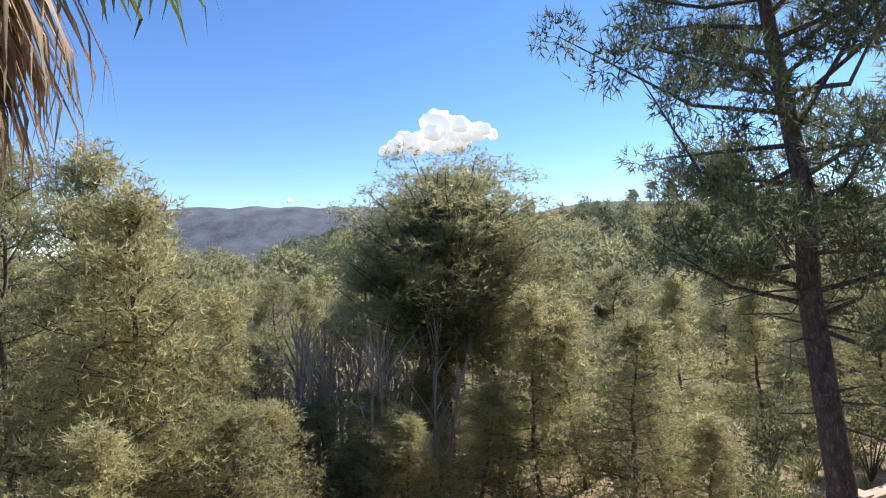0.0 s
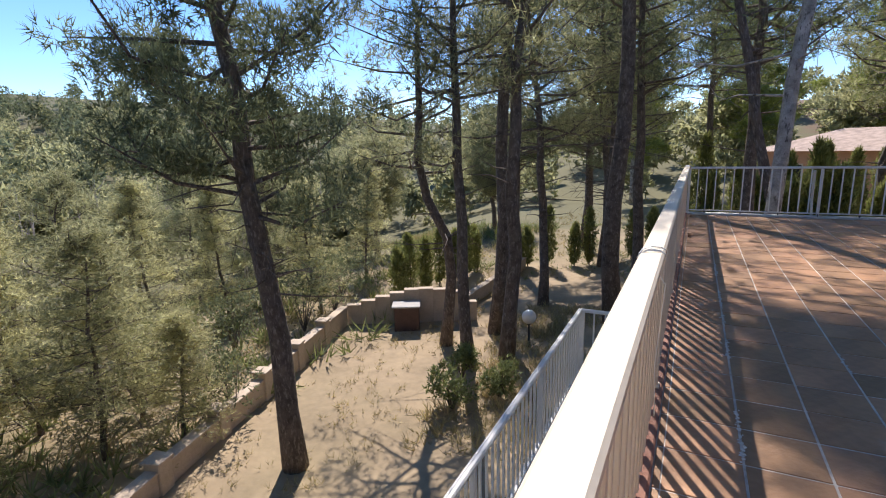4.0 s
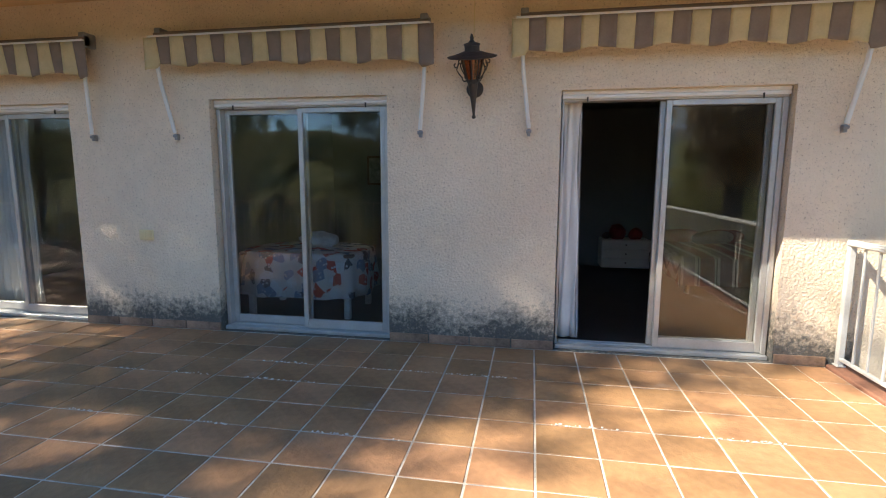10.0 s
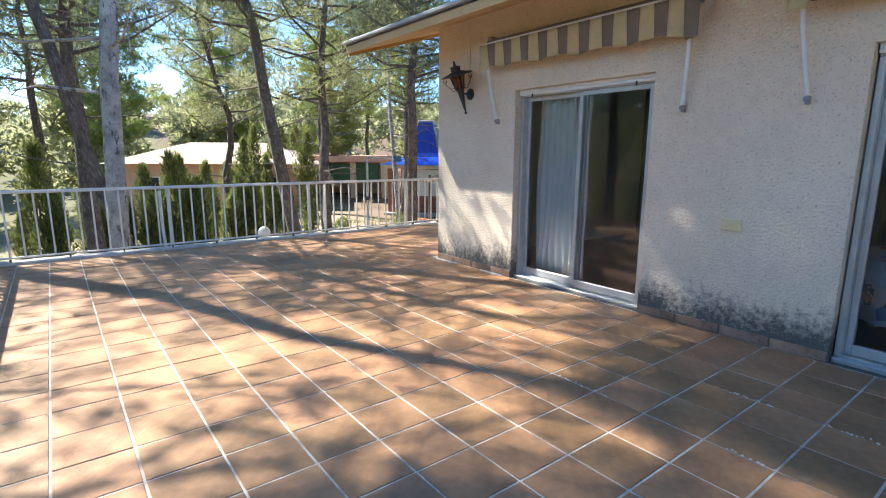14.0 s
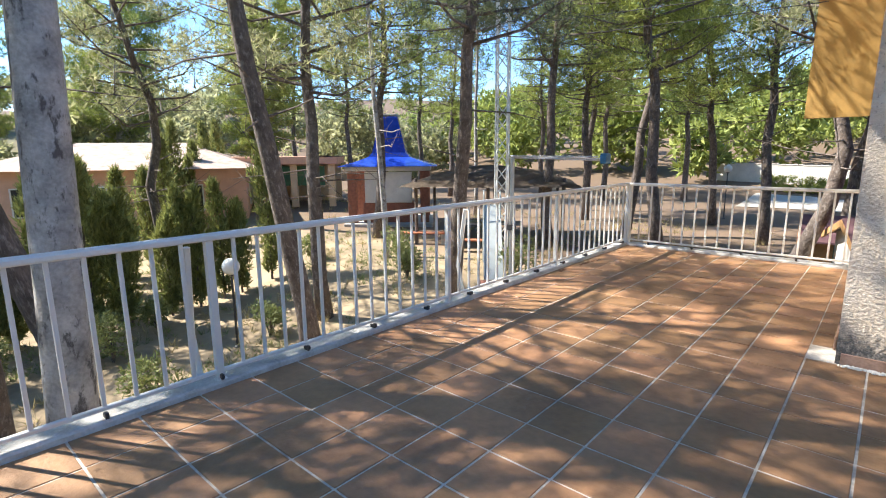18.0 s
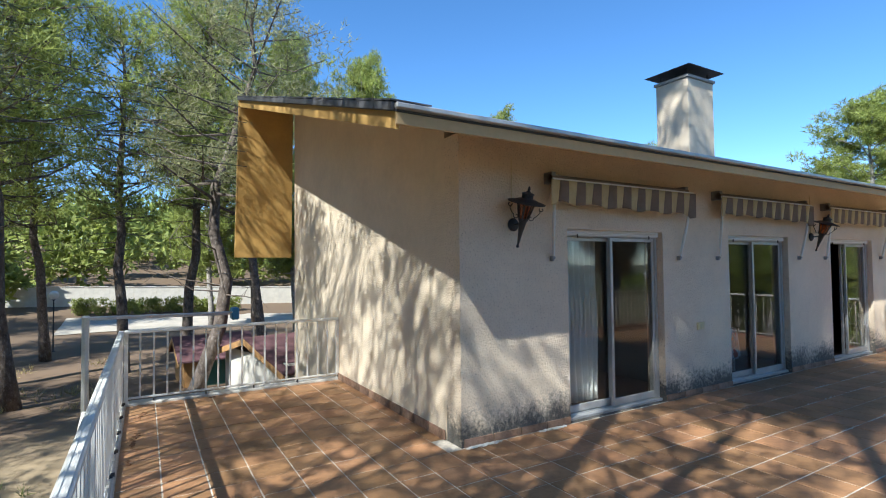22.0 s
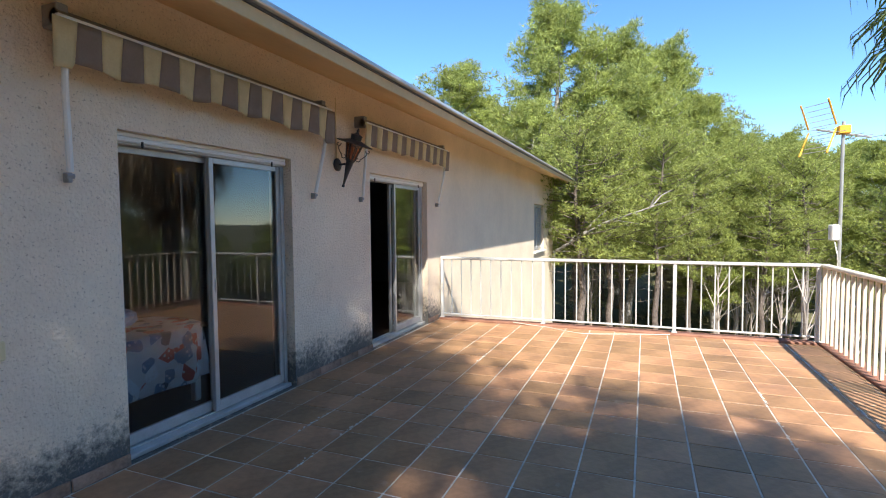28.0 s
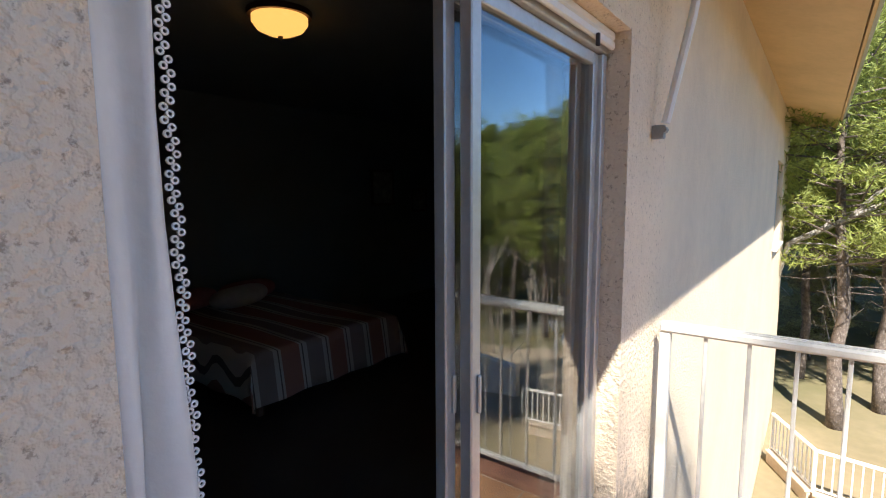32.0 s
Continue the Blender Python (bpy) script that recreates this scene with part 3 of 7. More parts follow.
# ---- openings in the front ----
CURTAIN = mat("white_curtain", (0.72, 0.72, 0.70), 0.9, 0.06, 5, 0.1, 60)
GLASS = glass("window_glass", (0.80, 0.83, 0.83), ior=1.5)
PLASTIC = mat("ivory_plastic", (0.70, 0.58, 0.33), 0.45, 0.05, 10)
UNLITPANE = mat("unlit_pane", (0.02, 0.02, 0.02), 0.7, 0.2, 20)


def sash(parent, x0, x1, y, z0, z1, name="sash"):
    w = 0.042
    bm = bmesh.new()
    box(bm, x0, x0 + w, y - 0.018, y + 0.018, z0, z1, 0.004)
    box(bm, x1 - w, x1, y - 0.018, y + 0.018, z0, z1, 0.004)
    box(bm, x0 + w, x1 - w, y - 0.0175, y + 0.0175, z1 - w, z1, 0.003)
    box(bm, x0 + w, x1 - w, y - 0.0175, y + 0.0175, z0, z0 + 0.075, 0.003)
    s = part(name, bm, ALU, parent)
    bm = bmesh.new()
    box(bm, x0 + w - 0.008, x1 - w + 0.008, y - 0.003, y + 0.003, z0 + 0.068, z1 - w + 0.008)
    g = part("pane", bm, GLASS, s, "clear window glass")
    g.visible_shadow = False
    bm = bmesh.new()
    box(bm, x1 - 0.034, x1 - 0.022, y + 0.0185, y + 0.027, 0.98, 1.08, 0.003)
    part("pull", bm, ALU, s)
    return s


def sliding_door(num, x0, x1, open_east=False):
    d = thing("door_%d" % num, "aluminium sliding patio door, one leaf slid open" if open_east else "closed aluminium sliding patio door in a deep reveal", "sliding door", kind="structure")
    m = (x0 + x1) / 2
    y = -0.14
    e = 0.012
    bm = bmesh.new()
    for a, b in ((x0 + e, x0 + 0.05), (x1 - (0.03 if open_east else 0.05), x1 - e)):
        box(bm, a, b, y - 0.06, y + 0.06, 0.035, 2.013, 0.004)
    box(bm, x0 + e, x1 - e, y - 0.062, y + 0.062, 2.015, 2.05, 0.004)
    part("door_frame", bm, ALU, d)
    bm = bmesh.new()
    box(bm, x0 + e, x1 - e, y - 0.065, y + 0.10, 0.002, 0.034, 0.004)
    for k in (-0.03, 0.02):
        box(bm, x0 + 0.05, x1 - 0.05, y + k - 0.004, y + k + 0.004, 0.0345, 0.046)
    part("sill_track", bm, ALU, d)
    bm = bmesh.new()
    for k in range(2):
        box(bm, x0 + 0.008, x1 - 0.008, -0.072, -0.053, 2.028 + k * 0.031, 2.0585 + k * 0.031, 0.006)
    part("roller_shutter", bm, WHITE, d, "white rolled-up shutter slats")
    for xx in (x0 + 0.2, x1 - 0.2):
        bm = bmesh.new()
        box(bm, xx - 0.006, xx + 0.006, -0.0525, -0.04, 2.0, 2.04, 0.002)
        part("stop_peg", bm, IRON, d)
    if open_east:
        sash(d, x0 + 0.05, m + 0.03, y + 0.025, 0.047, 2.013)
        sash(d, x0 + 0.085, m + 0.065, y - 0.027, 0.047, 2.013)
    else:
        sash(d, x0 + 0.05, m + 0.03, y + 0.025, 0.047, 2.013)
        sash(d, m - 0.03, x1 - 0.05, y - 0.027, 0.047, 2.013)
    return d


sliding_door(1, *DOORS["a"])
sliding_door(2, *DOORS["b"])
sliding_door(3, *DOORS["c"], open_east=True)


def curtain(x0, x1, y, z0, z1, folds, amp, label, lace=False, flare=0.0):
    n = folds * 8
    zs = [z0 + (z1 - z0) * k / 14 for k in range(15)]
    verts, faces = [], []
    for z in zs:
        f = (z1 - z) / (z1 - z0)
        for i in range(n + 1):
            u = i / n
            x = x0 + (x1 - x0) * u - flare * f * f * (1 - u)
            a = amp * (0.55 + 0.45 * f)
            verts.append((x + 0.01 * math.sin(5 * z + u * 9), y + a * math.sin(u * folds * math.tau + 0.8 * math.sin(z * 1.7 + u * 6)), z))
    w = n + 1
    for j in range(len(zs) - 1):
        for i in range(n):
            faces.append((j * w + i, j * w + i + 1, (j + 1) * w + i + 1, (j + 1) * w + i))
    ob = raw("curtain", verts, faces, CURTAIN)
    sm = ob.modifiers.new("thick", "SOLIDIFY")
    sm.thickness = 0.004
    ob.data.polygons.foreach_set("use_smooth", [True] * len(ob.data.polygons))
    tagged(ob, label, "curtain")
    if lace:
        lv, lf = [], []
        for k in range(230):
            z = z0 + (z1 - z0) * (k + 0.5) / 230
            f = (z1 - z) / (z1 - z0)
            cx = x0 - flare * f * f - (0.004, 0.013)[k % 2] - 0.003 * math.sin(z * 60)
            for r0, r1 in ((0.003, 0.0062),):
                b = len(lv)
                for q in range(10):
                    c, s_ = math.cos(q * math.tau / 10), math.sin(q * math.tau / 10)
                    lv += [(cx + r0 * c, y + 0.01, z + r0 * s_), (cx + r1 * c, y + 0.01, z + r1 * s_)]
                for q in range(10):
                    q2 = (q + 1) % 10
                    lf.append((b + 2 * q, b + 2 * q + 1, b + 2 * q2 + 1, b + 2 * q2))
        lo = raw("lace_edge", lv, lf, CURTAIN, ob)
        lo["label"] = "crocheted lace edging"
        sm = lo.modifiers.new("thick", "SOLIDIFY")
        sm.thickness = 0.004
    return ob


curtain(-2.16, -1.47, -0.34, 0.08, 2.3, 8, 0.035, "white pleated curtain hanging behind the glass door")
curtain(-7.635, -7.51, -0.232, 0.05, 2.3, 2, 0.02, "white curtain with a crocheted lace edge at the open door", lace=True, flare=0.035)
w1 = thing("window_1", "small aluminium window with a grey shutter in the far wall", "window", kind="structure")
bm2 = bmesh.new()
for b in ((-18.28, -18.22), (-16.93, -16.87), (-17.61, -17.54)):
    box(bm2, b[0], b[1], -0.115, -0.07, 0.64, 2.0, 0.004)
box(bm2, -18.22, -16.93, -0.114, -0.071, 0.64, 0.70), box(bm2, -18.22, -16.93, -0.114, -0.071, 1.94, 2.0)
part("window_frame", bm2, ALU, w1)
SHUTTER = mat("grey_shutter", (0.30, 0.31, 0.32), 0.6, 0.1, 6)
for k in range(24):
    bm3 = bmesh.new()
    box(bm3, -18.2, -16.95, -0.11, -0.095, 0.705 + k * 0.0512, 0.75 + k * 0.0512, 0.004)
    part("slat", bm3, SHUTTER, w1)
bm = bmesh.new()
box(bm, -18.4, -16.75, -0.05, 0.07, 0.57, 0.615, 0.008)
part("window_sill", bm, KERB, w1)


# ---- awnings ----
GALV = mat("galvanised", (0.30, 0.30, 0.31), 0.5, 0.2, 9, metal=0.6)
AWN_A = mat("awning_beige", (0.53, 0.435, 0.25), 0.9, 0.12, 9, 0.1, 80)
AWN_B = mat("awning_brown", (0.21, 0.165, 0.135), 0.9, 0.12, 9, 0.1, 80)


def awning(x0, x1, seed):
    rng = random.Random(seed)
    a = thing("awning", "rolled-up awning with a drooping beige and brown striped valance", "awning", pose(x0, 0, 0), group="awnings over the doors")
    L = x1 - x0
    bm = bmesh.new()
    rod(bm, (0.06, 0.1, 2.60), (L - 0.06, 0.1, 2.60), 0.042, sides=12)
    part("fabric_roll", bm, AWN_B, a, "rolled striped fabric")
    bm = bmesh.new()
    box(bm, 0.03, L - 0.03, 0.155, 0.185, 2.565, 2.595, 0.005)
    part("front_bar", bm, WHITE, a)
    n = 20
    w = L / n
    for k in range(n):
        verts, faces = [], []
        cols, rows = 5, 7
        for j in range(rows + 1):
            f = j / rows
            for i in range(cols + 1):
                u = (k + i / cols) / n
                droop = 0.245 + 0.015 * math.sin(u * math.tau * 5) + 0.02 * math.sin(u * 3 + seed)
                y = 0.19 + f * 0.018 * math.sin(u * math.tau * 10 + seed) - 0.02 * f
                if u < 0.05 or u > 0.95:
                    droop += 0.035
                verts.append((u * L, y, 2.575 - f * droop))
        cw = cols + 1
        for j in range(rows):
            for i in range(cols):
                faces.append((j * cw + i, j * cw + i + 1, (j + 1) * cw + i + 1, (j + 1) * cw + i))
        o = raw("stripe", verts, faces, (AWN_B, AWN_A)[k % 2], a)
        sm = o.modifiers.new("thick", "SOLIDIFY")
        sm.thickness = 0.003
        o.data.polygons.foreach_set("use_smooth", [True] * len(faces))
    for x, s in ((0.09, -1), (L - 0.09, 1)):
        bm = bmesh.new()
        box(bm, x - 0.03, x + 0.03, 0.0, 0.13, 2.55, 2.67, 0.006)
        part("bracket", bm, GALV, a)
        bm = bmesh.new()
        tube(bm, [(x + s * 0.02, 0.165, 2.55), (x + s * 0.0, 0.12, 2.2), (x - s * 0.05, 0.05, 1.80)], 0.017, 8)
        arm = part("arm", bm, WHITE, a)
        bm = bmesh.new()
        box(bm, x - s * 0.05 - 0.012, x - s * 0.05 + 0.012, 0.0, 0.05, 1.74, 1.795, 0.004)
        rod(bm, (x - s * 0.05 - 0.02, 0.045, 1.775), (x - s * 0.05 + 0.02, 0.045, 1.775), 0.014)
        part("wall_hinge", bm, GALV, arm)
    return a


awning(-3.43, -1.0, 1)
awning(-6.5, -4.0, 2)
awning(-9.58, -7.09, 3)

# ---- wall lanterns ----
AMBER = glass("amber_glass", (0.42, 0.13, 0.05), 0.15)


def lantern(x):
    """A torch-shaped lantern that leans out from the wall: long cone, glazed body, wide flat hat."""
    w = thing("wall_lantern", "black wrought-iron wall lantern with amber glass and scrolls", "wall lamp", pose(x, 0, 0), group="wall lanterns")
    lean = Matrix.Translation((0, 0.075, 1.89)) @ Matrix.Rotation(radians(-19), 4, "X")

    def turned(name, prof, material, sides=16, label=""):
        bm = bmesh.new()
        lathe(bm, prof, (0, 0, 0), sides)
        bmesh.ops.transform(bm, matrix=lean, verts=bm.verts)
        return part(name, bm, material, w, label)

    bm = bmesh.new()
    lathe(bm, [(0.02, 0), (0.066, 0.004), (0.068, 0.014), (0.05, 0.028), (0.016, 0.036)], (0, 0, 0), 18)
    bmesh.ops.rotate(bm, verts=bm.verts, cent=(0, 0, 0), matrix=Matrix.Rotation(radians(-90), 3, "X"))
    bmesh.ops.translate(bm, verts=bm.verts, vec=(0, 0, 2.11))
    part("wall_plate", bm, IRON, w)
    bm = bmesh.new()
    tube(bm, [(0, 0.03, 2.11), (0, 0.10, 2.112), (0, 0.15, 2.115)], 0.011, 8)
    part("arm", bm, IRON, w)
    bm = bmesh.new()
    tube(bm, [(0.012, 0.006, 2.17), (0.014, 0.006, 2.45), (0.010, 0.006, 2.79)], 0.0045, 6)
    part("cable", bm, PLASTIC, w, "thin pale cable up the wall")
    turned("tip_ball", [(0.004, -0.016), (0.014, -0.010), (0.017, 0.0), (0.012, 0.012), (0.006, 0.016)], IRON, 10)
    turned("cone", [(0.009, 0.0165), (0.022, 0.13), (0.040, 0.255), (0.052, 0.27), (0.052, 0.285)], IRON, 12)
    turned("glass_body", [(0.046, 0.2855), (0.064, 0.36), (0.082, 0.44)], AMBER, 8, "amber glass body")
    for k in range(8):
        a = k * math.tau / 8
        bm = bmesh.new()
        rod(bm, (0.050 * math.cos(a), 0.050 * math.sin(a), 0.286), (0.087 * math.cos(a), 0.087 * math.sin(a), 0.442), 0.0055, sides=5)
        bmesh.ops.transform(bm, matrix=lean, verts=bm.verts)
        part("cage_bar", bm, IRON, w)
    turned("hat", [(0.183, 0.442), (0.188, 0.449), (0.125, 0.464), (0.066, 0.484), (0.060, 0.4845)], IRON, 24, "wide black tin hat")
    turned("collar", [(0.056, 0.485), (0.056, 0.525), (0.064, 0.528), (0.060, 0.536), (0.024, 0.548), (0.012, 0.565), (0.015, 0.578), (0.005, 0.605)], IRON, 16)
    for q in range(4):
        a = math.pi / 4 + q * math.pi / 2
        pts = []
        for k in range(9):
            th = math.pi * 0.5 - k * 0.62
            r = 0.006 + 0.0028 * k
            pts.append((0.158 + r * math.cos(th), 0.405 + r * math.sin(th)))
        pts += [(0.150, 0.37), (0.128, 0.335), (0.098, 0.305)]
        for k in range(9):
            th = -0.4 - k * 0.62
            r = 0.028 - 0.0026 * k
            pts.append((0.072 + r * math.cos(th), 0.300 + r * math.sin(th)))
        bm = bmesh.new()
        tube(bm, [lean @ Vector((r * math.cos(a), r * math.sin(a), z)) for r, z in pts], 0.0048, 5)
        part("scroll", bm, IRON, w)
    return w


lantern(-6.80)
lantern(-0.64)
for x, z in ((-3.74, 0.88),):
    s = thing("wall_switch", "ivory double outdoor socket on the plaster", "socket", pose(x, 0, z))
    bm = bmesh.new()
    box(bm, -0.075, 0.075, 0.0, 0.022, -0.05, 0.05, 0.008)
    part("cover", bm, PLASTIC, s)
    for dx in (-0.033, 0.033):
        bm = bmesh.new()
        box(bm, dx - 0.022, dx + 0.022, 0.0225, 0.028, -0.03, 0.03, 0.004)
        part("flap", bm, PLASTIC, s)

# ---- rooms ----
# Room colours are set dark: the interior's shade is put into them.
WALLIN = mat("room_plaster_dimmed", (0.19, 0.22, 0.22), 0.9, 0.06, 2)
FLOORIN = mat("room_floor_dimmed", (0.07, 0.05, 0.04), 0.4, 0.25, 3)
WOOD = mat("dark_wood", (0.11, 0.06, 0.035), 0.5, 0.3, 5, 0.1, 30)
PAPER = mat("print_paper", (0.30, 0.30, 0.26), 0.8, 0.5, 14)
solid("floor_rooms", [(-13.7, -0.27, -4.4, -0.27, -0.1, -0.005)], FLOORIN, "tiled floor of the rooms, coloured dark for the dim interior", "floor", "structure")
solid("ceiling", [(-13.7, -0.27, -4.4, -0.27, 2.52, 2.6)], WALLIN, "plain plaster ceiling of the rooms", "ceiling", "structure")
solid("wall_rooms", [(-13.7, -0.27, -4.5, -4.4, -0.1, 2.6), (-3.8, -3.7, -4.4, -0.27, -0.1, 2.6), (-7.0, -6.9, -4.4, -0.27, -0.1, 2.6), (-13.8, -13.7, -4.5, -0.27, -0.1, 2.6)], WALLIN, "plastered inner walls, coloured dark for the dim rooms", "wall", "structure")

CLOTH = bpy.data.materials.new("printed_cloth")


def cloth_material(m):
    n, l, b = nodes_of(m)
    b.inputs["Roughness"].default_value = 0.85
    co = n.new("ShaderNodeTexCoord")
    v = n.new("ShaderNodeTexVoronoi")
    v.inputs["Scale"].default_value = 11.0
    l.new(co.outputs["Object"], v.inputs["Vector"])
    r = n.new("ShaderNodeValToRGB")
    r.color_ramp.interpolation = "CONSTANT"
    r.color_ramp.elements[0].color = (0.46, 0.47, 0.48, 1)
    r.color_ramp.elements[1].position, r.color_ramp.elements[1].color = 0.42, (0.12, 0.18, 0.28, 1)
    for p, c in ((0.55, (0.36, 0.05, 0.035, 1)), (0.68, (0.48, 0.49, 0.50, 1)), (0.82, (0.05, 0.06, 0.08, 1)), (0.9, (0.5, 0.55, 0.62, 1))):
        e = r.color_ramp.elements.new(p)
        e.color = c
    sep = n.new("ShaderNodeSeparateColor")
    l.new(v.outputs["Color"], sep.inputs[0])
    l.new(sep.outputs[0], r.inputs[0])
    v2 = n.new("ShaderNodeTexVoronoi")
    v2.inputs["Scale"].default_value = 26.0
    l.new(co.outputs["Object"], v2.inputs["Vector"])
    mr = n.new("ShaderNodeMapRange")
    mr.inputs[1].default_value, mr.inputs[2].default_value = 0.25, 0.32
    l.new(v2.outputs["Distance"], mr.inputs[0])
    mx = n.new("ShaderNodeMix")
    mx.data_type = "RGBA"
    mx.inputs[6].default_value = (0.44, 0.45, 0.47, 1)
    l.new(mr.outputs[0], mx.inputs[0])
    l.new(r.outputs[0], mx.inputs[7])
    l.new(mx.outputs[2], b.inputs["Base Color"])


cloth_material(CLOTH)


def dining_table():
    t = thing("dining_table", "white-legged dining table behind the glass door", "table", pose(-4.95, -0.9, 0))
    bm = bmesh.new()
    box(bm, -0.60, 0.60, -0.4, 0.4, 0.63, 0.665, 0.008)
    part("tabletop", bm, WOOD, t)
    for sx in (-0.52, 0.52):
        for sy in (-0.32, 0.32):
            bm = bmesh.new()
            box(bm, sx - 0.03, sx + 0.03, sy - 0.03, sy + 0.03, 0, 0.63, 0.006)
            part("leg", bm, WHITE, t)
    n, verts, faces = 64, [], []
    rings = [(0.0, 0.722), (0.80, 0.722), (0.97, 0.721), (1.0, 0.712), (1.02, 0.60), (1.035, 0.44), (1.05, 0.28)]
    for q, (s, z) in enumerate(rings):
        for k in range(n):
            a = k * math.tau / n
            c, si = math.cos(a), math.sin(a)
            p = 0.28
            x = 0.64 * s * math.copysign(abs(c) ** (2 * p), c)
            y = 0.47 * s * math.copysign(abs(si) ** (2 * p), si)
            if q > 3:
                f = (q - 3) / 3
                x += 0.035 * f * math.sin(a * 11) * c
                y += 0.035 * f * math.sin(a * 11) * si
            verts.append((x, y, z))
    for q in range(len(rings) - 1):
        for k in range(n):
            k2 = (k + 1) % n
            faces.append((q * n + k, q * n + k2, (q + 1) * n + k2, (q + 1) * n + k))
    o = raw("tablecloth", verts, faces, CLOTH)
    o.matrix_basis = pose(-4.95, -0.9, -0.05)
    sm = o.modifiers.new("thick", "SOLIDIFY")
    sm.thickness = 0.003
    o.data.polygons.foreach_set("use_smooth", [True] * len(faces))
    tagged(o, "white tablecloth printed with red and blue robots draped over the table", "tablecloth")
    bm = bmesh.new()
    bmesh.ops.create_icosphere(bm, subdivisions=3, radius=0.2)
    for v in bm.verts:
        v.co = Vector((v.co.x * 1.1, v.co.y * 0.8, v.co.z * 0.45)) * (1 + 0.22 * noise.noise(v.co * 9))
        v.co.z += 0.80
    o = part("crumpled_cloth", bm, mat("white_blue_cloth", (0.55, 0.62, 0.68), 0.9, 0.3, 9, 0.4, 30))
    o.matrix_basis = pose(-5.0, -0.98, -0.05)
    tagged(o, "crumpled white and blue cloth lying on the table", "cloth")


dining_table()


def picture(x, y, z, w, h, facing):
    p = thing("picture_frame", "dark framed print hanging on the room wall", "picture", pose(x, y, z, 0, 0, facing), group="framed prints")
    bm = bmesh.new()
    for b in ((-w / 2, -w / 2 + 0.035, -h / 2, h / 2), (w / 2 - 0.035, w / 2, -h / 2, h / 2), (-w / 2 + 0.035, w / 2 - 0.035, h / 2 - 0.035, h / 2), (-w / 2 + 0.035, w / 2 - 0.035, -h / 2, -h / 2 + 0.035)):
        box(bm, b[0], b[1], 0.0, 0.025, b[2], b[3], 0.004)
    part("frame", bm, WOOD, p)
    bm = bmesh.new()
    box(bm, -w / 2 + 0.036, w / 2 - 0.036, 0.003, 0.01, -h / 2 + 0.036, h / 2 - 0.036)
    part("print", bm, PAPER, p)


for x, z, w, h in ((-4.6, 1.55, 0.34, 0.5), (-5.4, 1.5, 0.3, 0.42), (-12.5, 1.6, 0.46, 0.5), (-13.3, 1.42, 0.36, 0.36), (-2.2, 1.5, 0.5, 0.6)):
    picture(x, -4.4, z, w, h, 0)


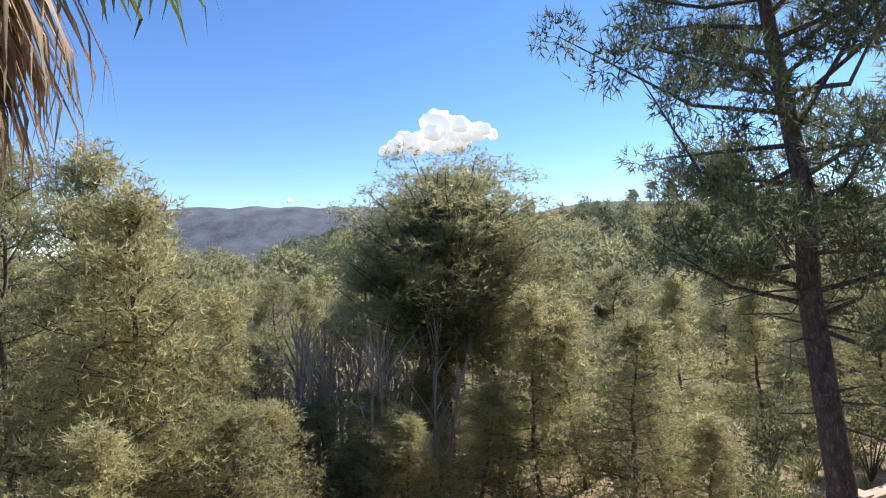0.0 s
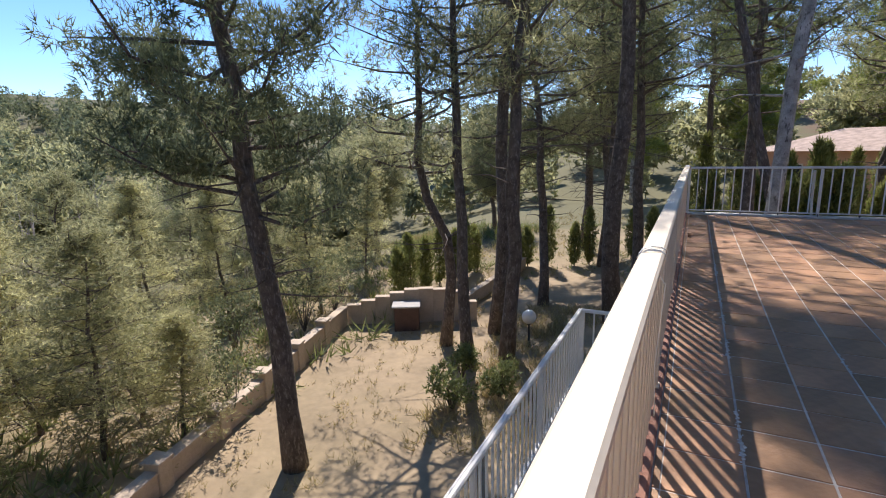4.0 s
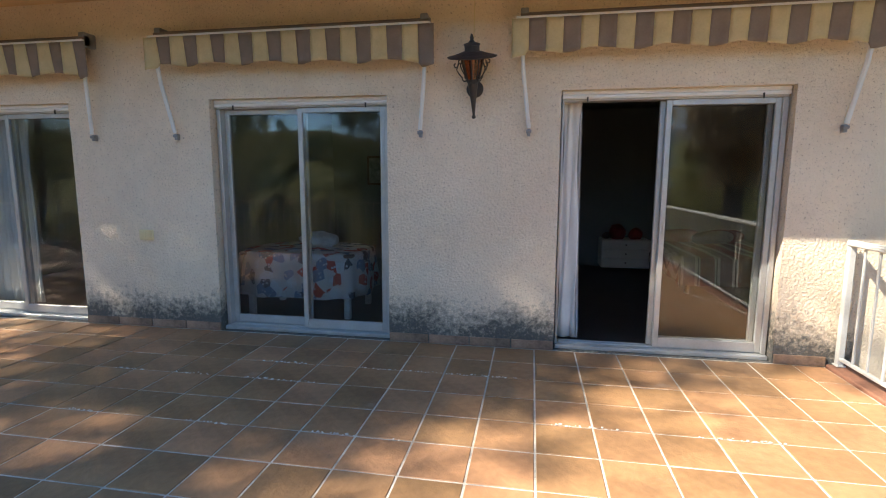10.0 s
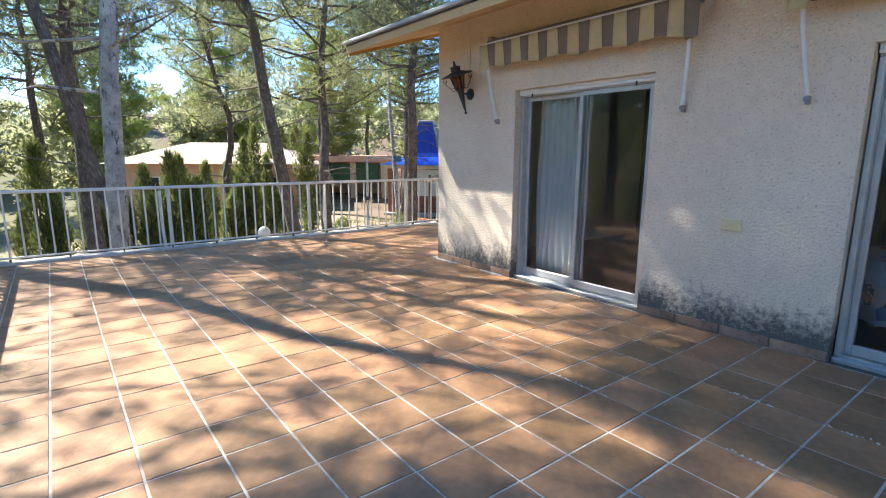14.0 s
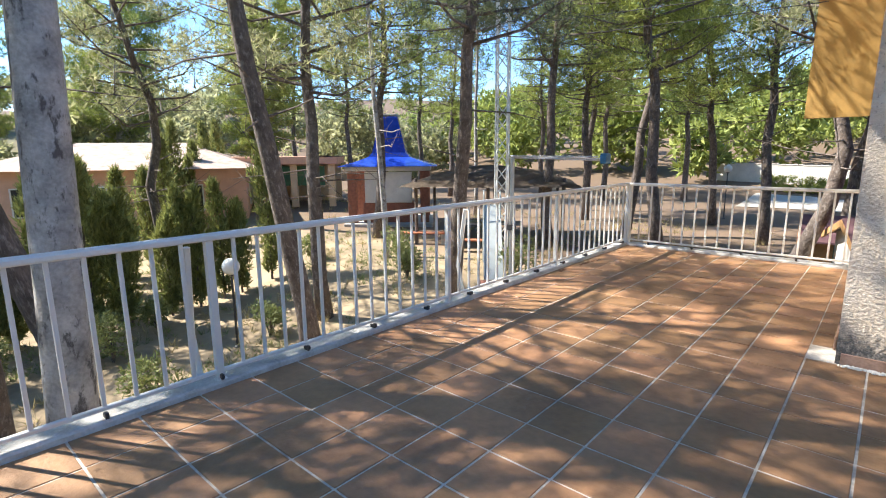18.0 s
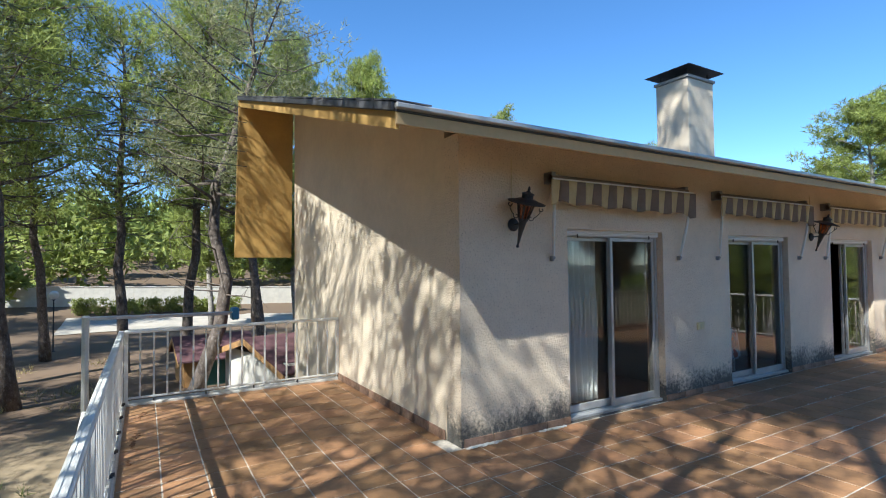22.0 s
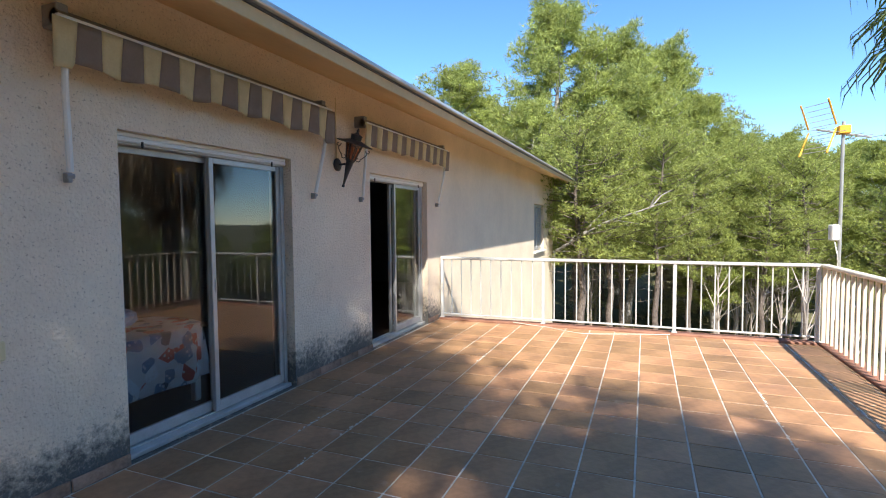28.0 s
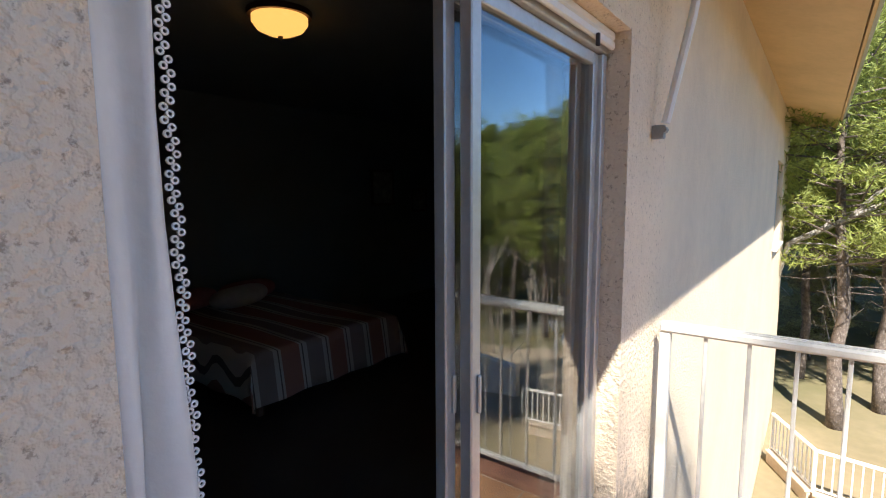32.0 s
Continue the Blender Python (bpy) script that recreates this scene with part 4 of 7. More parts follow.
def bed():
    striped = bpy.data.materials.new("striped_cover")
    n, l, b = nodes_of(striped)
    b.inputs["Roughness"].default_value = 0.95
    co = n.new("ShaderNodeTexCoord")
    wv = n.new("ShaderNodeTexWave")
    wv.bands_direction = "X"
    wv.inputs["Scale"].default_value, wv.inputs["Distortion"].default_value = 0.75, 0.0
    l.new(co.outputs["Object"], wv.inputs["Vector"])
    r = n.new("ShaderNodeValToRGB")
    r.color_ramp.interpolation = "CONSTANT"
    r.color_ramp.elements[0].color = (0.34, 0.16, 0.12, 1)
    r.color_ramp.elements[1].position, r.color_ramp.elements[1].color = 0.35, (0.55, 0.50, 0.44, 1)
    for p, c in ((0.5, (0.13, 0.11, 0.10, 1)), (0.58, (0.55, 0.50, 0.44, 1)), (0.8, (0.26, 0.2, 0.18, 1))):
        r.color_ramp.elements.new(p).color = c
    l.new(wv.outputs[0], r.inputs[0])
    l.new(r.outputs[0], b.inputs["Base Color"])
    t = thing("bed", "made double bed under a striped woven bedspread", "bed", pose(-9.80, -3.32, 0))
    bm = bmesh.new()
    box(bm, -0.68, 0.68, -0.95, 0.95, 0.12, 0.46, 0.04)
    part("mattress", bm, mat("ticking", (0.5, 0.48, 0.44), 0.9, 0.1, 8), t)
    for sx in (-0.6, 0.6):
        for sy in (-0.85, 0.85):
            bm = bmesh.new()
            rod(bm, (sx, sy, 0), (sx, sy, 0.12), 0.03)
            part("leg", bm, WOOD, t)
    nx, ny, verts, faces = 26, 34, [], []
    for j in range(ny + 1):
        for i in range(nx + 1):
            x, y = -1.0 + 2.0 * i / nx, -0.96 + 2.26 * j / ny
            over = max(0.0, abs(x) - 0.69) + max(0.0, y - 0.96)
            z = 0.475 - min(over, 0.36)
            x2 = max(-0.70, min(0.70, x)) + 0.06 * math.copysign(1, x) * min(1, over * 3) * (1 if abs(x) > 0.69 else 0)
            y2 = min(0.97, y) + (0.05 * min(1, over * 3) if y > 0.96 else 0)
            verts.append((x2 + 0.012 * math.sin(y * 14) * (over > 0), y2 + 0.015 * math.sin(x * 15) * (over > 0), z + 0.01 * math.sin(x * 6) * math.sin(y * 5)))
    w = nx + 1
    for j in range(ny):
        for i in range(nx):
            faces.append((j * w + i, j * w + i + 1, (j + 1) * w + i + 1, (j + 1) * w + i))
    o = raw("bedspread", verts, faces, striped, t)
    o.data.polygons.foreach_set("use_smooth", [True] * len(faces))
    sm = o.modifiers.new("thick", "SOLIDIFY")
    sm.thickness = 0.008
    for k, (x, y, c) in enumerate(((-0.32, -0.72, (0.35, 0.12, 0.10)), (0.3, -0.72, (0.35, 0.12, 0.10)), (-0.1, -0.5, (0.5, 0.42, 0.36)))):
        bm = bmesh.new()
        bmesh.ops.create_icosphere(bm, subdivisions=3, radius=1)
        for v in bm.verts:
            v.co = Vector((math.copysign(abs(v.co.x) ** 0.6, v.co.x) * 0.27, math.copysign(abs(v.co.y) ** 0.6, v.co.y) * 0.19, v.co.z * 0.10))
        o = part("cushion", bm, mat("cushion_%d" % (k // 2), c, 0.9, 0.15, 12), smooth=True)
        o.matrix_basis = pose(-9.80 + x, -3.32 + y, 0.56, 12, 0, 8 * k)
        tagged(o, "soft woven cushion lying on the bed", "cushion", "bed cushions")


bed()


def dresser():
    t = thing("dresser", "low white chest of drawers against the bedroom wall", "dresser", pose(-8.72, -4.17, 0))
    bm = bmesh.new()
    box(bm, -0.36, 0.36, -0.22, 0.2, 0.04, 0.48, 0.008)
    part("body", bm, WHITE, t)
    for k in range(3):
        bm = bmesh.new()
        box(bm, -0.34, 0.34, 0.2005, 0.218, 0.06 + k * 0.14, 0.19 + k * 0.14, 0.005)
        dr = part("drawer", bm, WHITE, t)
        bm = bmesh.new()
        rod(bm, (0, 0.2185, 0.125 + k * 0.14), (0, 0.24, 0.125 + k * 0.14), 0.012)
        part("knob", bm, WOOD, dr)


dresser()
for dx, r, c in ((-0.16, 0.10, (0.32, 0.045, 0.04)), (0.12, 0.13, (0.26, 0.03, 0.035)), (0.28, 0.06, (0.10, 0.05, 0.04))):
    bm = bmesh.new()
    bmesh.ops.create_icosphere(bm, subdivisions=3, radius=r)
    for v in bm.verts:
        v.co = v.co * (1 + 0.18 * noise.noise(v.co * 11 + Vector((dx, 0, 0))))
        v.co.z = max(-r * 0.75, v.co.z)
    ob = part("soft_toy", bm, mat("plush_%d" % round(r * 100), c, 0.95, 0.25, 14, 0.3, 60), smooth=True)
    ob.matrix_basis = pose(-8.72 + dx, -4.13, 0.482 + r * 0.75)
    tagged(ob, "small dark red plush bundle lying on the chest of drawers", "toy", "plush on the drawers")


def ceiling_lamp():
    t = thing("ceiling_lamp", "round frosted glass ceiling lamp, lit warm", "ceiling lamp", pose(-9.06, -1.88, 2.52))
    bm = bmesh.new()
    lathe(bm, [(0.17, -0.03), (0.175, -0.01), (0.175, -0.001)], (0, 0, 0), 28)
    part("rim", bm, mat("bronze", (0.12, 0.07, 0.05), 0.4, 0.1, 6, metal=0.7), t)
    g = bpy.data.materials.new("lit_glass")
    n, l, b = nodes_of(g)
    b.inputs["Base Color"].default_value = (0.5, 0.38, 0.22, 1)
    b.inputs["Emission Color"].default_value = (1.0, 0.47, 0.12, 1)
    b.inputs["Emission Strength"].default_value = 0.5
    bm = bmesh.new()
    lathe(bm, [(0.01, -0.13), (0.07, -0.12), (0.125, -0.095), (0.15, -0.06), (0.15, -0.0305)], (0, 0, 0), 28)
    part("bowl", bm, g, t, "glowing frosted glass bowl", smooth=True)
    bm = bmesh.new()
    lathe(bm, [(0.003, -0.155), (0.012, -0.145), (0.014, -0.131)], (0, 0, 0), 10)
    part("finial", bm, IRON, t)


ceiling_lamp()

# ---- trees ----
def tri_mesh(name, tri, material):
    """A mesh of loose triangles from an array of shape (n, 3, 3)."""
    n = len(tri)
    me = bpy.data.meshes.new(name)
    me.vertices.add(n * 3)
    me.vertices.foreach_set("co", tri.reshape(-1).astype(np.float32))
    me.loops.add(n * 3)
    me.loops.foreach_set("vertex_index", np.arange(n * 3, dtype=np.int32))
    me.polygons.add(n)
    me.polygons.foreach_set("loop_start", np.arange(0, n * 3, 3, dtype=np.int32))
    me.materials.append(material)
    me.update(calc_edges=True)
    return me


def tufts(rs, centres, radii, per, blades, length, width, up=0.35, flat=0.6):
    """Needle tufts scattered in soft clumps about the centres."""
    out = []
    for c, r in zip(centres, radii):
        k = max(3, int(per * rs.uniform(0.7, 1.3)))
        d = rs.normal(size=(k, 3))
        d /= np.linalg.norm(d, axis=1)[:, None]
        rad = r * rs.uniform(0.25, 1.0, size=(k, 1)) ** 0.6
        p = np.asarray(c) + d * rad * np.array([1, 1, flat])
        for _ in range(blades):
            v = d * 0.7 + rs.normal(size=(k, 3)) * 0.75 + np.array([0, 0, up])
            v /= np.linalg.norm(v, axis=1)[:, None]
            s = np.cross(v, rs.normal(size=(k, 3)))
            s /= np.linalg.norm(s, axis=1)[:, None] + 1e-9
            ln = length * rs.uniform(0.6, 1.25, size=(k, 1))
            w = width * rs.uniform(0.7, 1.3, size=(k, 1))
            out.append(np.stack([p - s * w, p + s * w, p + v * ln], 1))
    return np.concatenate(out)


def pine(seed, height, radius, crown_from, reach, limbs, label, needle, bark, per=34, clump=0.55, bend=0.25, length=0.2, width=0.011, shape="tall", dead=8, blades=4):
    """An Aleppo pine: bent tapering trunk, limbs that fork, and needle clumps along them."""
    rs = np.random.RandomState(seed)
    t = thing("pine_tree", label, "tree")
    n = 10
    drift = np.cumsum(rs.normal(scale=bend / 3, size=(n + 1, 2)), axis=0)
    drift -= drift[0]
    pts = [(drift[k][0], drift[k][1], height * k / n) for k in range(n + 1)]
    rad = [radius * (1.25 if k == 0 else 1.0) * (1 - 0.86 * (k / n) ** 1.2) for k in range(n + 1)]
    bm = bmesh.new()
    tube(bm, pts, rad, 10)
    part("trunk", bm, bark, t, smooth=True)

    def on(h):
        f = min(n - 1e-6, max(0, h / height * n))
        i = int(f)
        a, b = np.array(pts[i]), np.array(pts[i + 1])
        return a + (b - a) * (f - i)

    bm = bmesh.new()
    centres, radii = [], []
    for k in range(limbs):
        u = (k + rs.uniform(0, 1)) / limbs
        h = height * (crown_from + (0.985 - crown_from) * u)
        if shape == "round":
            span = reach * math.sqrt(max(0.05, 1 - (2 * u - 0.85) ** 2))
        elif shape == "cone":
            span = reach * (1.05 - u) ** 0.8
        else:
            span = reach * (0.55 + 0.65 * math.sin(math.pi * min(1, u * 0.9 + 0.12)))
        span *= rs.uniform(0.7, 1.2)
        ang = k * 2.399 + rs.uniform(-0.5, 0.5)
        rise = rs.uniform(0.05, 0.55) + (0.35 if u > 0.7 else 0)
        o = on(h)
        e = o + np.array([math.cos(ang) * span, math.sin(ang) * span, span * rise])
        if shape == "dome":
            tilt = math.acos(1 - 1.75 * u)
            swell = rs.uniform(0.78, 1.06)
            o = on(height * (crown_from + (0.9 - crown_from) * (1 - u) * 0.75))
            e = on(height * (0.5 + crown_from / 2)) + swell * np.array([reach * math.sin(tilt) * math.cos(ang), reach * math.sin(tilt) * math.sin(ang), height * (1 - crown_from) / 2 * math.cos(tilt)])
        mid = (o + e) / 2 + np.array([0, 0, -0.08 * span]) + rs.normal(scale=0.06 * span, size=3)
        r0 = min(0.042, max(0.018, radius * 0.28 * (1 - 0.6 * u)))
        tube(bm, [o, mid, e], [r0, r0 * 0.65, 0.008], 5, caps=False)
        for f, q in ((0.45, 0.8), (0.72, 1.0), (1.0, 1.0)):
            base = o + (e - o) * f
            m = 2 if f < 0.9 else 1
            for _ in range(m):
                c = base + rs.normal(scale=0.28 * clump * 1.5, size=3) + np.array([0, 0, 0.12])
                centres.append(c)
                radii.append(clump * q * rs.uniform(0.75, 1.25))
                if f < 0.9:
                    tube(bm, [base, (base + c) / 2 + rs.normal(scale=0.05, size=3), c], [0.014, 0.009, 0.004], 4, caps=False)
    for k in range(dead):
        h = height * rs.uniform(0.25, max(0.3, crown_from + 0.15))
        ang, span = rs.uniform(0, math.tau), rs.uniform(0.5, 1.9)
        o = on(h)
        e = o + np.array([math.cos(ang) * span, math.sin(ang) * span, rs.uniform(-0.25, 0.3)])
        m1 = (o + e) / 2 + rs.normal(scale=0.1, size=3)
        tube(bm, [o, m1, e], [0.022, 0.012, 0.004], 4, caps=False)
        for _ in range(3):
            f = rs.uniform(0.4, 1)
            b0 = m1 + (e - m1) * f
            tube(bm, [b0, b0 + rs.normal(scale=0.25, size=3)], [0.007, 0.002], 3, caps=False)
    tagged(part("branchwork", bm, bark, t), kind="stuff")
    ob = new("crown", tri_mesh("crown", tufts(rs, centres, radii, per, blades, length, width), needle))
    ob.parent = t
    tagged(ob, kind="stuff")
    return t


LABELS = {
    "tall": "tall Aleppo pine with a bare dark trunk and open crown",
    "pale": "tall Aleppo pine with a thick pale grey trunk",
    "young": "young light-green pine full of fine needles",
    "round": "broad dark pine with a dense rounded crown",
    "dense": "tall dark pine with a leaning trunk and full crown",
    "grove": "tall slender pine with a sunlit yellow-green crown",
    "lush": "bright green pine with a billowing sunlit crown",
}
KINDS = {
    "tall": pine(11, 12.5, 0.18, 0.50, 2.3, 36, LABELS["tall"], NEEDLEDARK, BARK, per=28, clump=0.55, dead=14, width=0.010),
    "tall2": pine(12, 11.0, 0.16, 0.45, 2.0, 34, LABELS["tall"], NEEDLE, BARK, per=26, clump=0.52, bend=0.4, dead=14, width=0.010),
    "pale": pine(13, 13.5, 0.105, 0.60, 2.5, 38, LABELS["pale"], NEEDLEDARK, BARKPALE, per=72, clump=0.55, bend=0.12, dead=10, width=0.010),
    "dense": pine(17, 13.0, 0.25, 0.36, 2.6, 66, LABELS["dense"], NEEDLEDARK, BARK, per=66, clump=0.5, bend=0.2, dead=20, width=0.011),
    "young": pine(14, 7.2, 0.065, 0.10, 1.35, 54, LABELS["young"], NEEDLEPALE, BARK, per=24, clump=0.34, shape="cone", length=0.15, width=0.0095, dead=12),
    "young2": pine(18, 7.0, 0.07, 0.14, 1.5, 46, LABELS["young"], NEEDLE, BARK, per=26, clump=0.34, shape="round", length=0.15, width=0.0095, dead=18),
    "round": pine(25, 9.6, 0.17, 0.30, 2.25, 150, LABELS["round"], NEEDLE, BARK, per=46, clump=0.42, shape="dome", dead=40, length=0.16, width=0.010),
    "sparse": pine(31, 11.0, 0.16, 0.45, 2.0, 28, LABELS["tall"], NEEDLE, BARK, per=16, clump=0.5, bend=0.4, dead=14, width=0.010),
    # Dense crown only at the top, out of view, added to shade the terrace.
    "shade_crown": pine(33, 18.4, 0.22, 0.90, 0.95, 34, LABELS["tall"], NEEDLEDARK, BARK, per=33, clump=0.5, bend=0.3, dead=16, width=0.014, blades=5),
    "grove": pine(19, 13.0, 0.19, 0.42, 2.2, 64, LABELS["grove"], NEEDLEBRIGHT, BARK, per=21, clump=0.46, bend=0.35, dead=16, length=0.22, width=0.015),
    "lush": pine(16, 11.5, 0.17, 0.22, 2.7, 90, LABELS["lush"], NEEDLEBRIGHT, BARKPALE, per=56, clump=0.40, shape="round", length=0.23, width=0.0135, dead=14),
}
USED = set()


def plant(kind, x, y, scale=1.0, lean=(0, 0), turn=None, z=None, group="garden pines"):
    src = KINDS[kind]
    gz = ground_z(x, y) - 0.15 if z is None else z
    turn = (x * 37 + y * 53) % 360 if turn is None else turn
    m = Matrix.Translation((x, y, gz)) @ Euler((radians(-lean[1]), radians(lean[0]), 0)).to_matrix().to_4x4() @ Matrix.Rotation(radians(turn), 4, "Z")
    if kind not in USED:
        USED.add(kind)
        ob = src
        ob.matrix_basis = m
    else:
        sc = src.scale.copy()
        src.scale = (1, 1, 1)
        ob = copy_thing(src, m)
        src.scale = sc
    ob.scale = scale if isinstance(scale, tuple) else (scale, scale, scale)
    ob["group"] = group
    return ob


# beside the terrace
plant("pale", 3.62, 3.5, (1.5, 1.5, 1.44), (-1, -2))
plant("tall", 5.11, 2.6, (0.75, 0.75, 1.32), (3.5, 13))
plant("tall", 8.05, -1.35, (1.15, 1.15, 1.25), (4, 9), turn=40)
plant("tall2", 10.65, -3.4, (1.25, 1.25, 1.15), (0, 1))
plant("tall", 7.9, 3.35, (1.1, 1.1, 1.05), (1, 0), turn=250)
plant("tall2", 1.66, -10.4, (1.2, 1.2, 1.1), (-7, -2))
plant("tall", 9.0, -12.1, (1.1, 1.1, 1.0), (-3, 0), turn=100)
plant("tall", 7.06, -4.44, 0.98, (-9.5, 4), turn=200)
plant("tall2", 16.6, -2.4, 1.1, (2, 5))
plant("pale", 12.6, -7.4, 1.0, (0, 2))
plant("grove", 15.5, -9.5, 1.05, (-3, -2), turn=80)
plant("grove", 5.6, -13.5, 1.1, (4, 3))
plant("grove", 8.0, -16.5, 1.1, (-6, 0), turn=310)
plant("grove", 3.2, -17.5, 1.0, (3, 0))
plant("grove", 1.0, -20.5, 1.15, (-5, 0), turn=120)
plant("grove", -1.8, -18.0, 1.1, (7, 0))
plant("grove", 11.5, -20.0, 1.1, (2, 0), turn=15)
plant("pale", 17.0, -18.0, 1.1, (-2, 0))
plant("grove", 21.0, -8.0, 1.15, (3, 2))
plant("grove", 6.0, -22.0, 1.0, (3, 2), turn=77)
plant("grove", 13.5, -24.0, 1.1, (-3, 2))
for x, y, sc in ((15.0, -30.0, 1.0), (-3.5, -30.0, 0.95), (24.0, -24.0, 1.0), (20.5, -31.0, 1.0), (10.5, -33.0, 1.0), (28.0, -18.0, 0.95), (33.0, -14.0, 1.0), (30.0, -27.0, 1.1), (45.0, -9.0, 1.6), (46.0, 0.0, 1.7), (43.0, 10.0, 1.6), (38.0, -20.0, 1.1), (-8.0, -34.0, 1.0)):
    plant("grove" if y < -16 else "lush", x, y, sc * 1.05, group="sunlit pines behind the garden")
# lower plot, valley side
plant("dense", -2.38, 10.85, (0.78, 0.78, 1.0), (-6, 2), turn=265)
plant("tall2", 3.8, 10.9, 1.0, (-8, 3))
plant("tall", 2.75, 9.7, (0.9, 0.9, 1.05), (-1, 1), turn=150)
# Its unseen high crown is added to cast the mid-terrace shade.
plant("shade_crown", 5.3, 9.95, 1.0, (4.2, -2.2), turn=20)
plant("sparse", 3.4, 8.95, (1.2, 1.2, 1.38), (2, 0), turn=60)
plant("tall2", 8.3, 9.3, 1.1, (-1, 2))
# Likewise, an added high crown that shades the floor near the wall.
plant("shade_crown", 6.4, 6.7, (1.15, 1.15, 1.0), (-4, -1))
plant("tall", 9.5, 6.5, 1.05, (-4, 2), turn=330)
plant("tall2", 10.8, 7.4, 1.1, (3, 2), turn=100)
plant("tall2", 15.0, 8.4, 1.15, (-2, 0))
plant("tall", 19.0, 4.0, 1.1, (3, 0), turn=190)
plant("dense", 14.0, 12.0, 0.95, turn=30)
plant("dense", 19.0, 10.0, 1.0, turn=200)
# valley, in front of the first view
V = "valley pines"
plant("round", -6.8, 20.2, (1.5, 1.5, 0.95), (3, 0), group=V)
EYE0 = Vector((-8.61, 5.36))
for k, (bearing, top, d) in enumerate(((31, 3.3, 10.0), (25, 2.4, 11.5), (19, 0.9, 12.0), (14.5, 0.8, 10.5), (10.5, 0.7, 19.0), (7.5, 0.4, 22.0), (28, 2.5, 8.5), (22, 1.0, 9.5), (-19, 0.6, 11.0), (-24, 0.2, 12.0), (-29, 0.2, 10.2), (-32.5, -0.2, 11.5), (-36.5, -1.6, 9.8), (-21, 1.4, 16.0), (-15.5, 0.0, 13.0), (2.0, -2.2, 12.0), (12.5, -0.6, 12.0), (-6.0, -1.6, 12.5), (-9.0, -1.0, 14.5), (5.5, -2.0, 11.0), (-1.0, -2.6, 10.5), (-41, 0.5, 18.0), (-46, 0.8, 20.0), (-51, 0.4, 17.0), (30, -0.6, 7.5), (16.5, -0.9, 8.5), (9.5, -1.2, 9.2), (-2.5, -1.8, 10.0), (34, 3.6, 12.5), (36, 4.2, 15.0), (26.5, 2.4, 15.5), (17, 0.7, 17.0), (12.5, 0.5, 19.0), (22.5, 1.0, 19.0), (-27, 0.9, 17.5), (-34, 0.6, 18.0), (-56, 1.2, 22.0), (0.5, 0.4, 24.0), (5, 0.8, 24.0), (-12, -1.4, 10.5), (-38, 1.0, 24.0))):
    a = radians(bearing)
    x, y = EYE0.x - d * math.sin(a), EYE0.y + d * math.cos(a)
    g = ground_z(x, y) - 0.15
    sc = max(0.35, (top - g) / 7.1)
    plant(("young", "young2", "young")[k % 3], x, y, (sc * 0.5 + 0.55, sc * 0.5 + 0.55, sc), group=V)
for x, y, s in ((-9.0, 31.0, 0.8), (-17.0, 31.0, 0.8), (7.5, 31.0, 0.75), (1.5, 34.0, 0.8), (-24.0, 27.0, 0.9), (12.0, 25.0, 0.75), (-3.0, 37.0, 0.85), (17.0, 22.0, 0.8), (22.0, 28.0, 0.85), (14.0, 34.0, 0.85), (24.0, 17.0, 0.8)):
    plant("round", x, y, (s * 1.2, s * 1.2, s), group=V)
# behind the west end
W = "pines behind the house end"
for x, y, top, wide in ((-29.2, -1.9, 12.4, 1.35), (-31.0, 1.6, 11.4, 1.2), (-34.5, 4.0, 11.6, 1.2), (-28.2, -6.0, 9.8, 1.15), (-29.5, 4.9, 7.4, 1.0), (-29.4, 7.2, 5.4, 0.9), (-28.5, 9.5, 4.7, 0.85), (-28.2, 11.6, 4.5, 0.85), (-27.0, 14.5, 4.2, 0.85), (-26.0, 2.3, 7.6, 1.0), (-25.5, -1.6, 7.0, 0.9), (-33.0, 9.5, 5.8, 1.0), (-36.0, 14.0, 5.6, 1.0), (-31.0, 18.0, 4.6, 0.9), (-36.0, 20.5, 5.0, 0.95), (-38.0, -8.0, 10.0, 1.2), (-24.8, 5.6, 4.0, 0.65), (-40.0, 8.0, 7.0, 1.1)):
    gz = ground_z(x, y)
    plant("lush", x, y, (wide, wide, (top - gz) / 11.7), group=W)
for k, x, y, s in (("grove", -22.8, 2.2, 0.6), ("grove", -25.6, 6.2, 0.62), ("grove", -24.2, 8.4, 0.62), ("grove", -23.5, 4.6, 0.55), ("grove", -23.0, 11.0, 0.6), ("grove", -24.0, 7.0, 0.55), ("grove", -19.7, 1.1, (0.75, 0.75, 0.62)), ("grove", -21.2, 1.9, (0.7, 0.7, 0.6)), ("grove", -22.6, 0.4, 0.6), ("grove", -21.5, 3.4, 0.6)):
    plant(k, x, y, s, group=W)
for x, y, s in ((-26.5, 4.2, 0.5), (-27.5, 7.9, 0.55), (-30.0, 12.0, 0.6), (-26.0, 10.6, 0.45), (-31.5, 5.6, 0.6), (-28.0, 1.0, 0.55), (-33.0, 15.0, 0.65), (-25.5, 13.4, 0.45), (-24.5, 0.6, 0.4)):
    plant("young2", x, y, (s * 1.5, s * 1.5, s), group="undergrowth pines")
for x, y, top, wide in ((-7.3, -19.9, 12.3, 0.85), (-4.0, -21.5, 13.2, 0.95), (-13.2, -16.8, 9.5, 0.8), (-20.7, -12.0, 8.2, 0.8), (-1.0, -30.0, 14.0, 1.0),):
    plant("lush", x, y, (wide, wide, (top - ground_z(x, y)) / 11.7), group="pines behind the house")


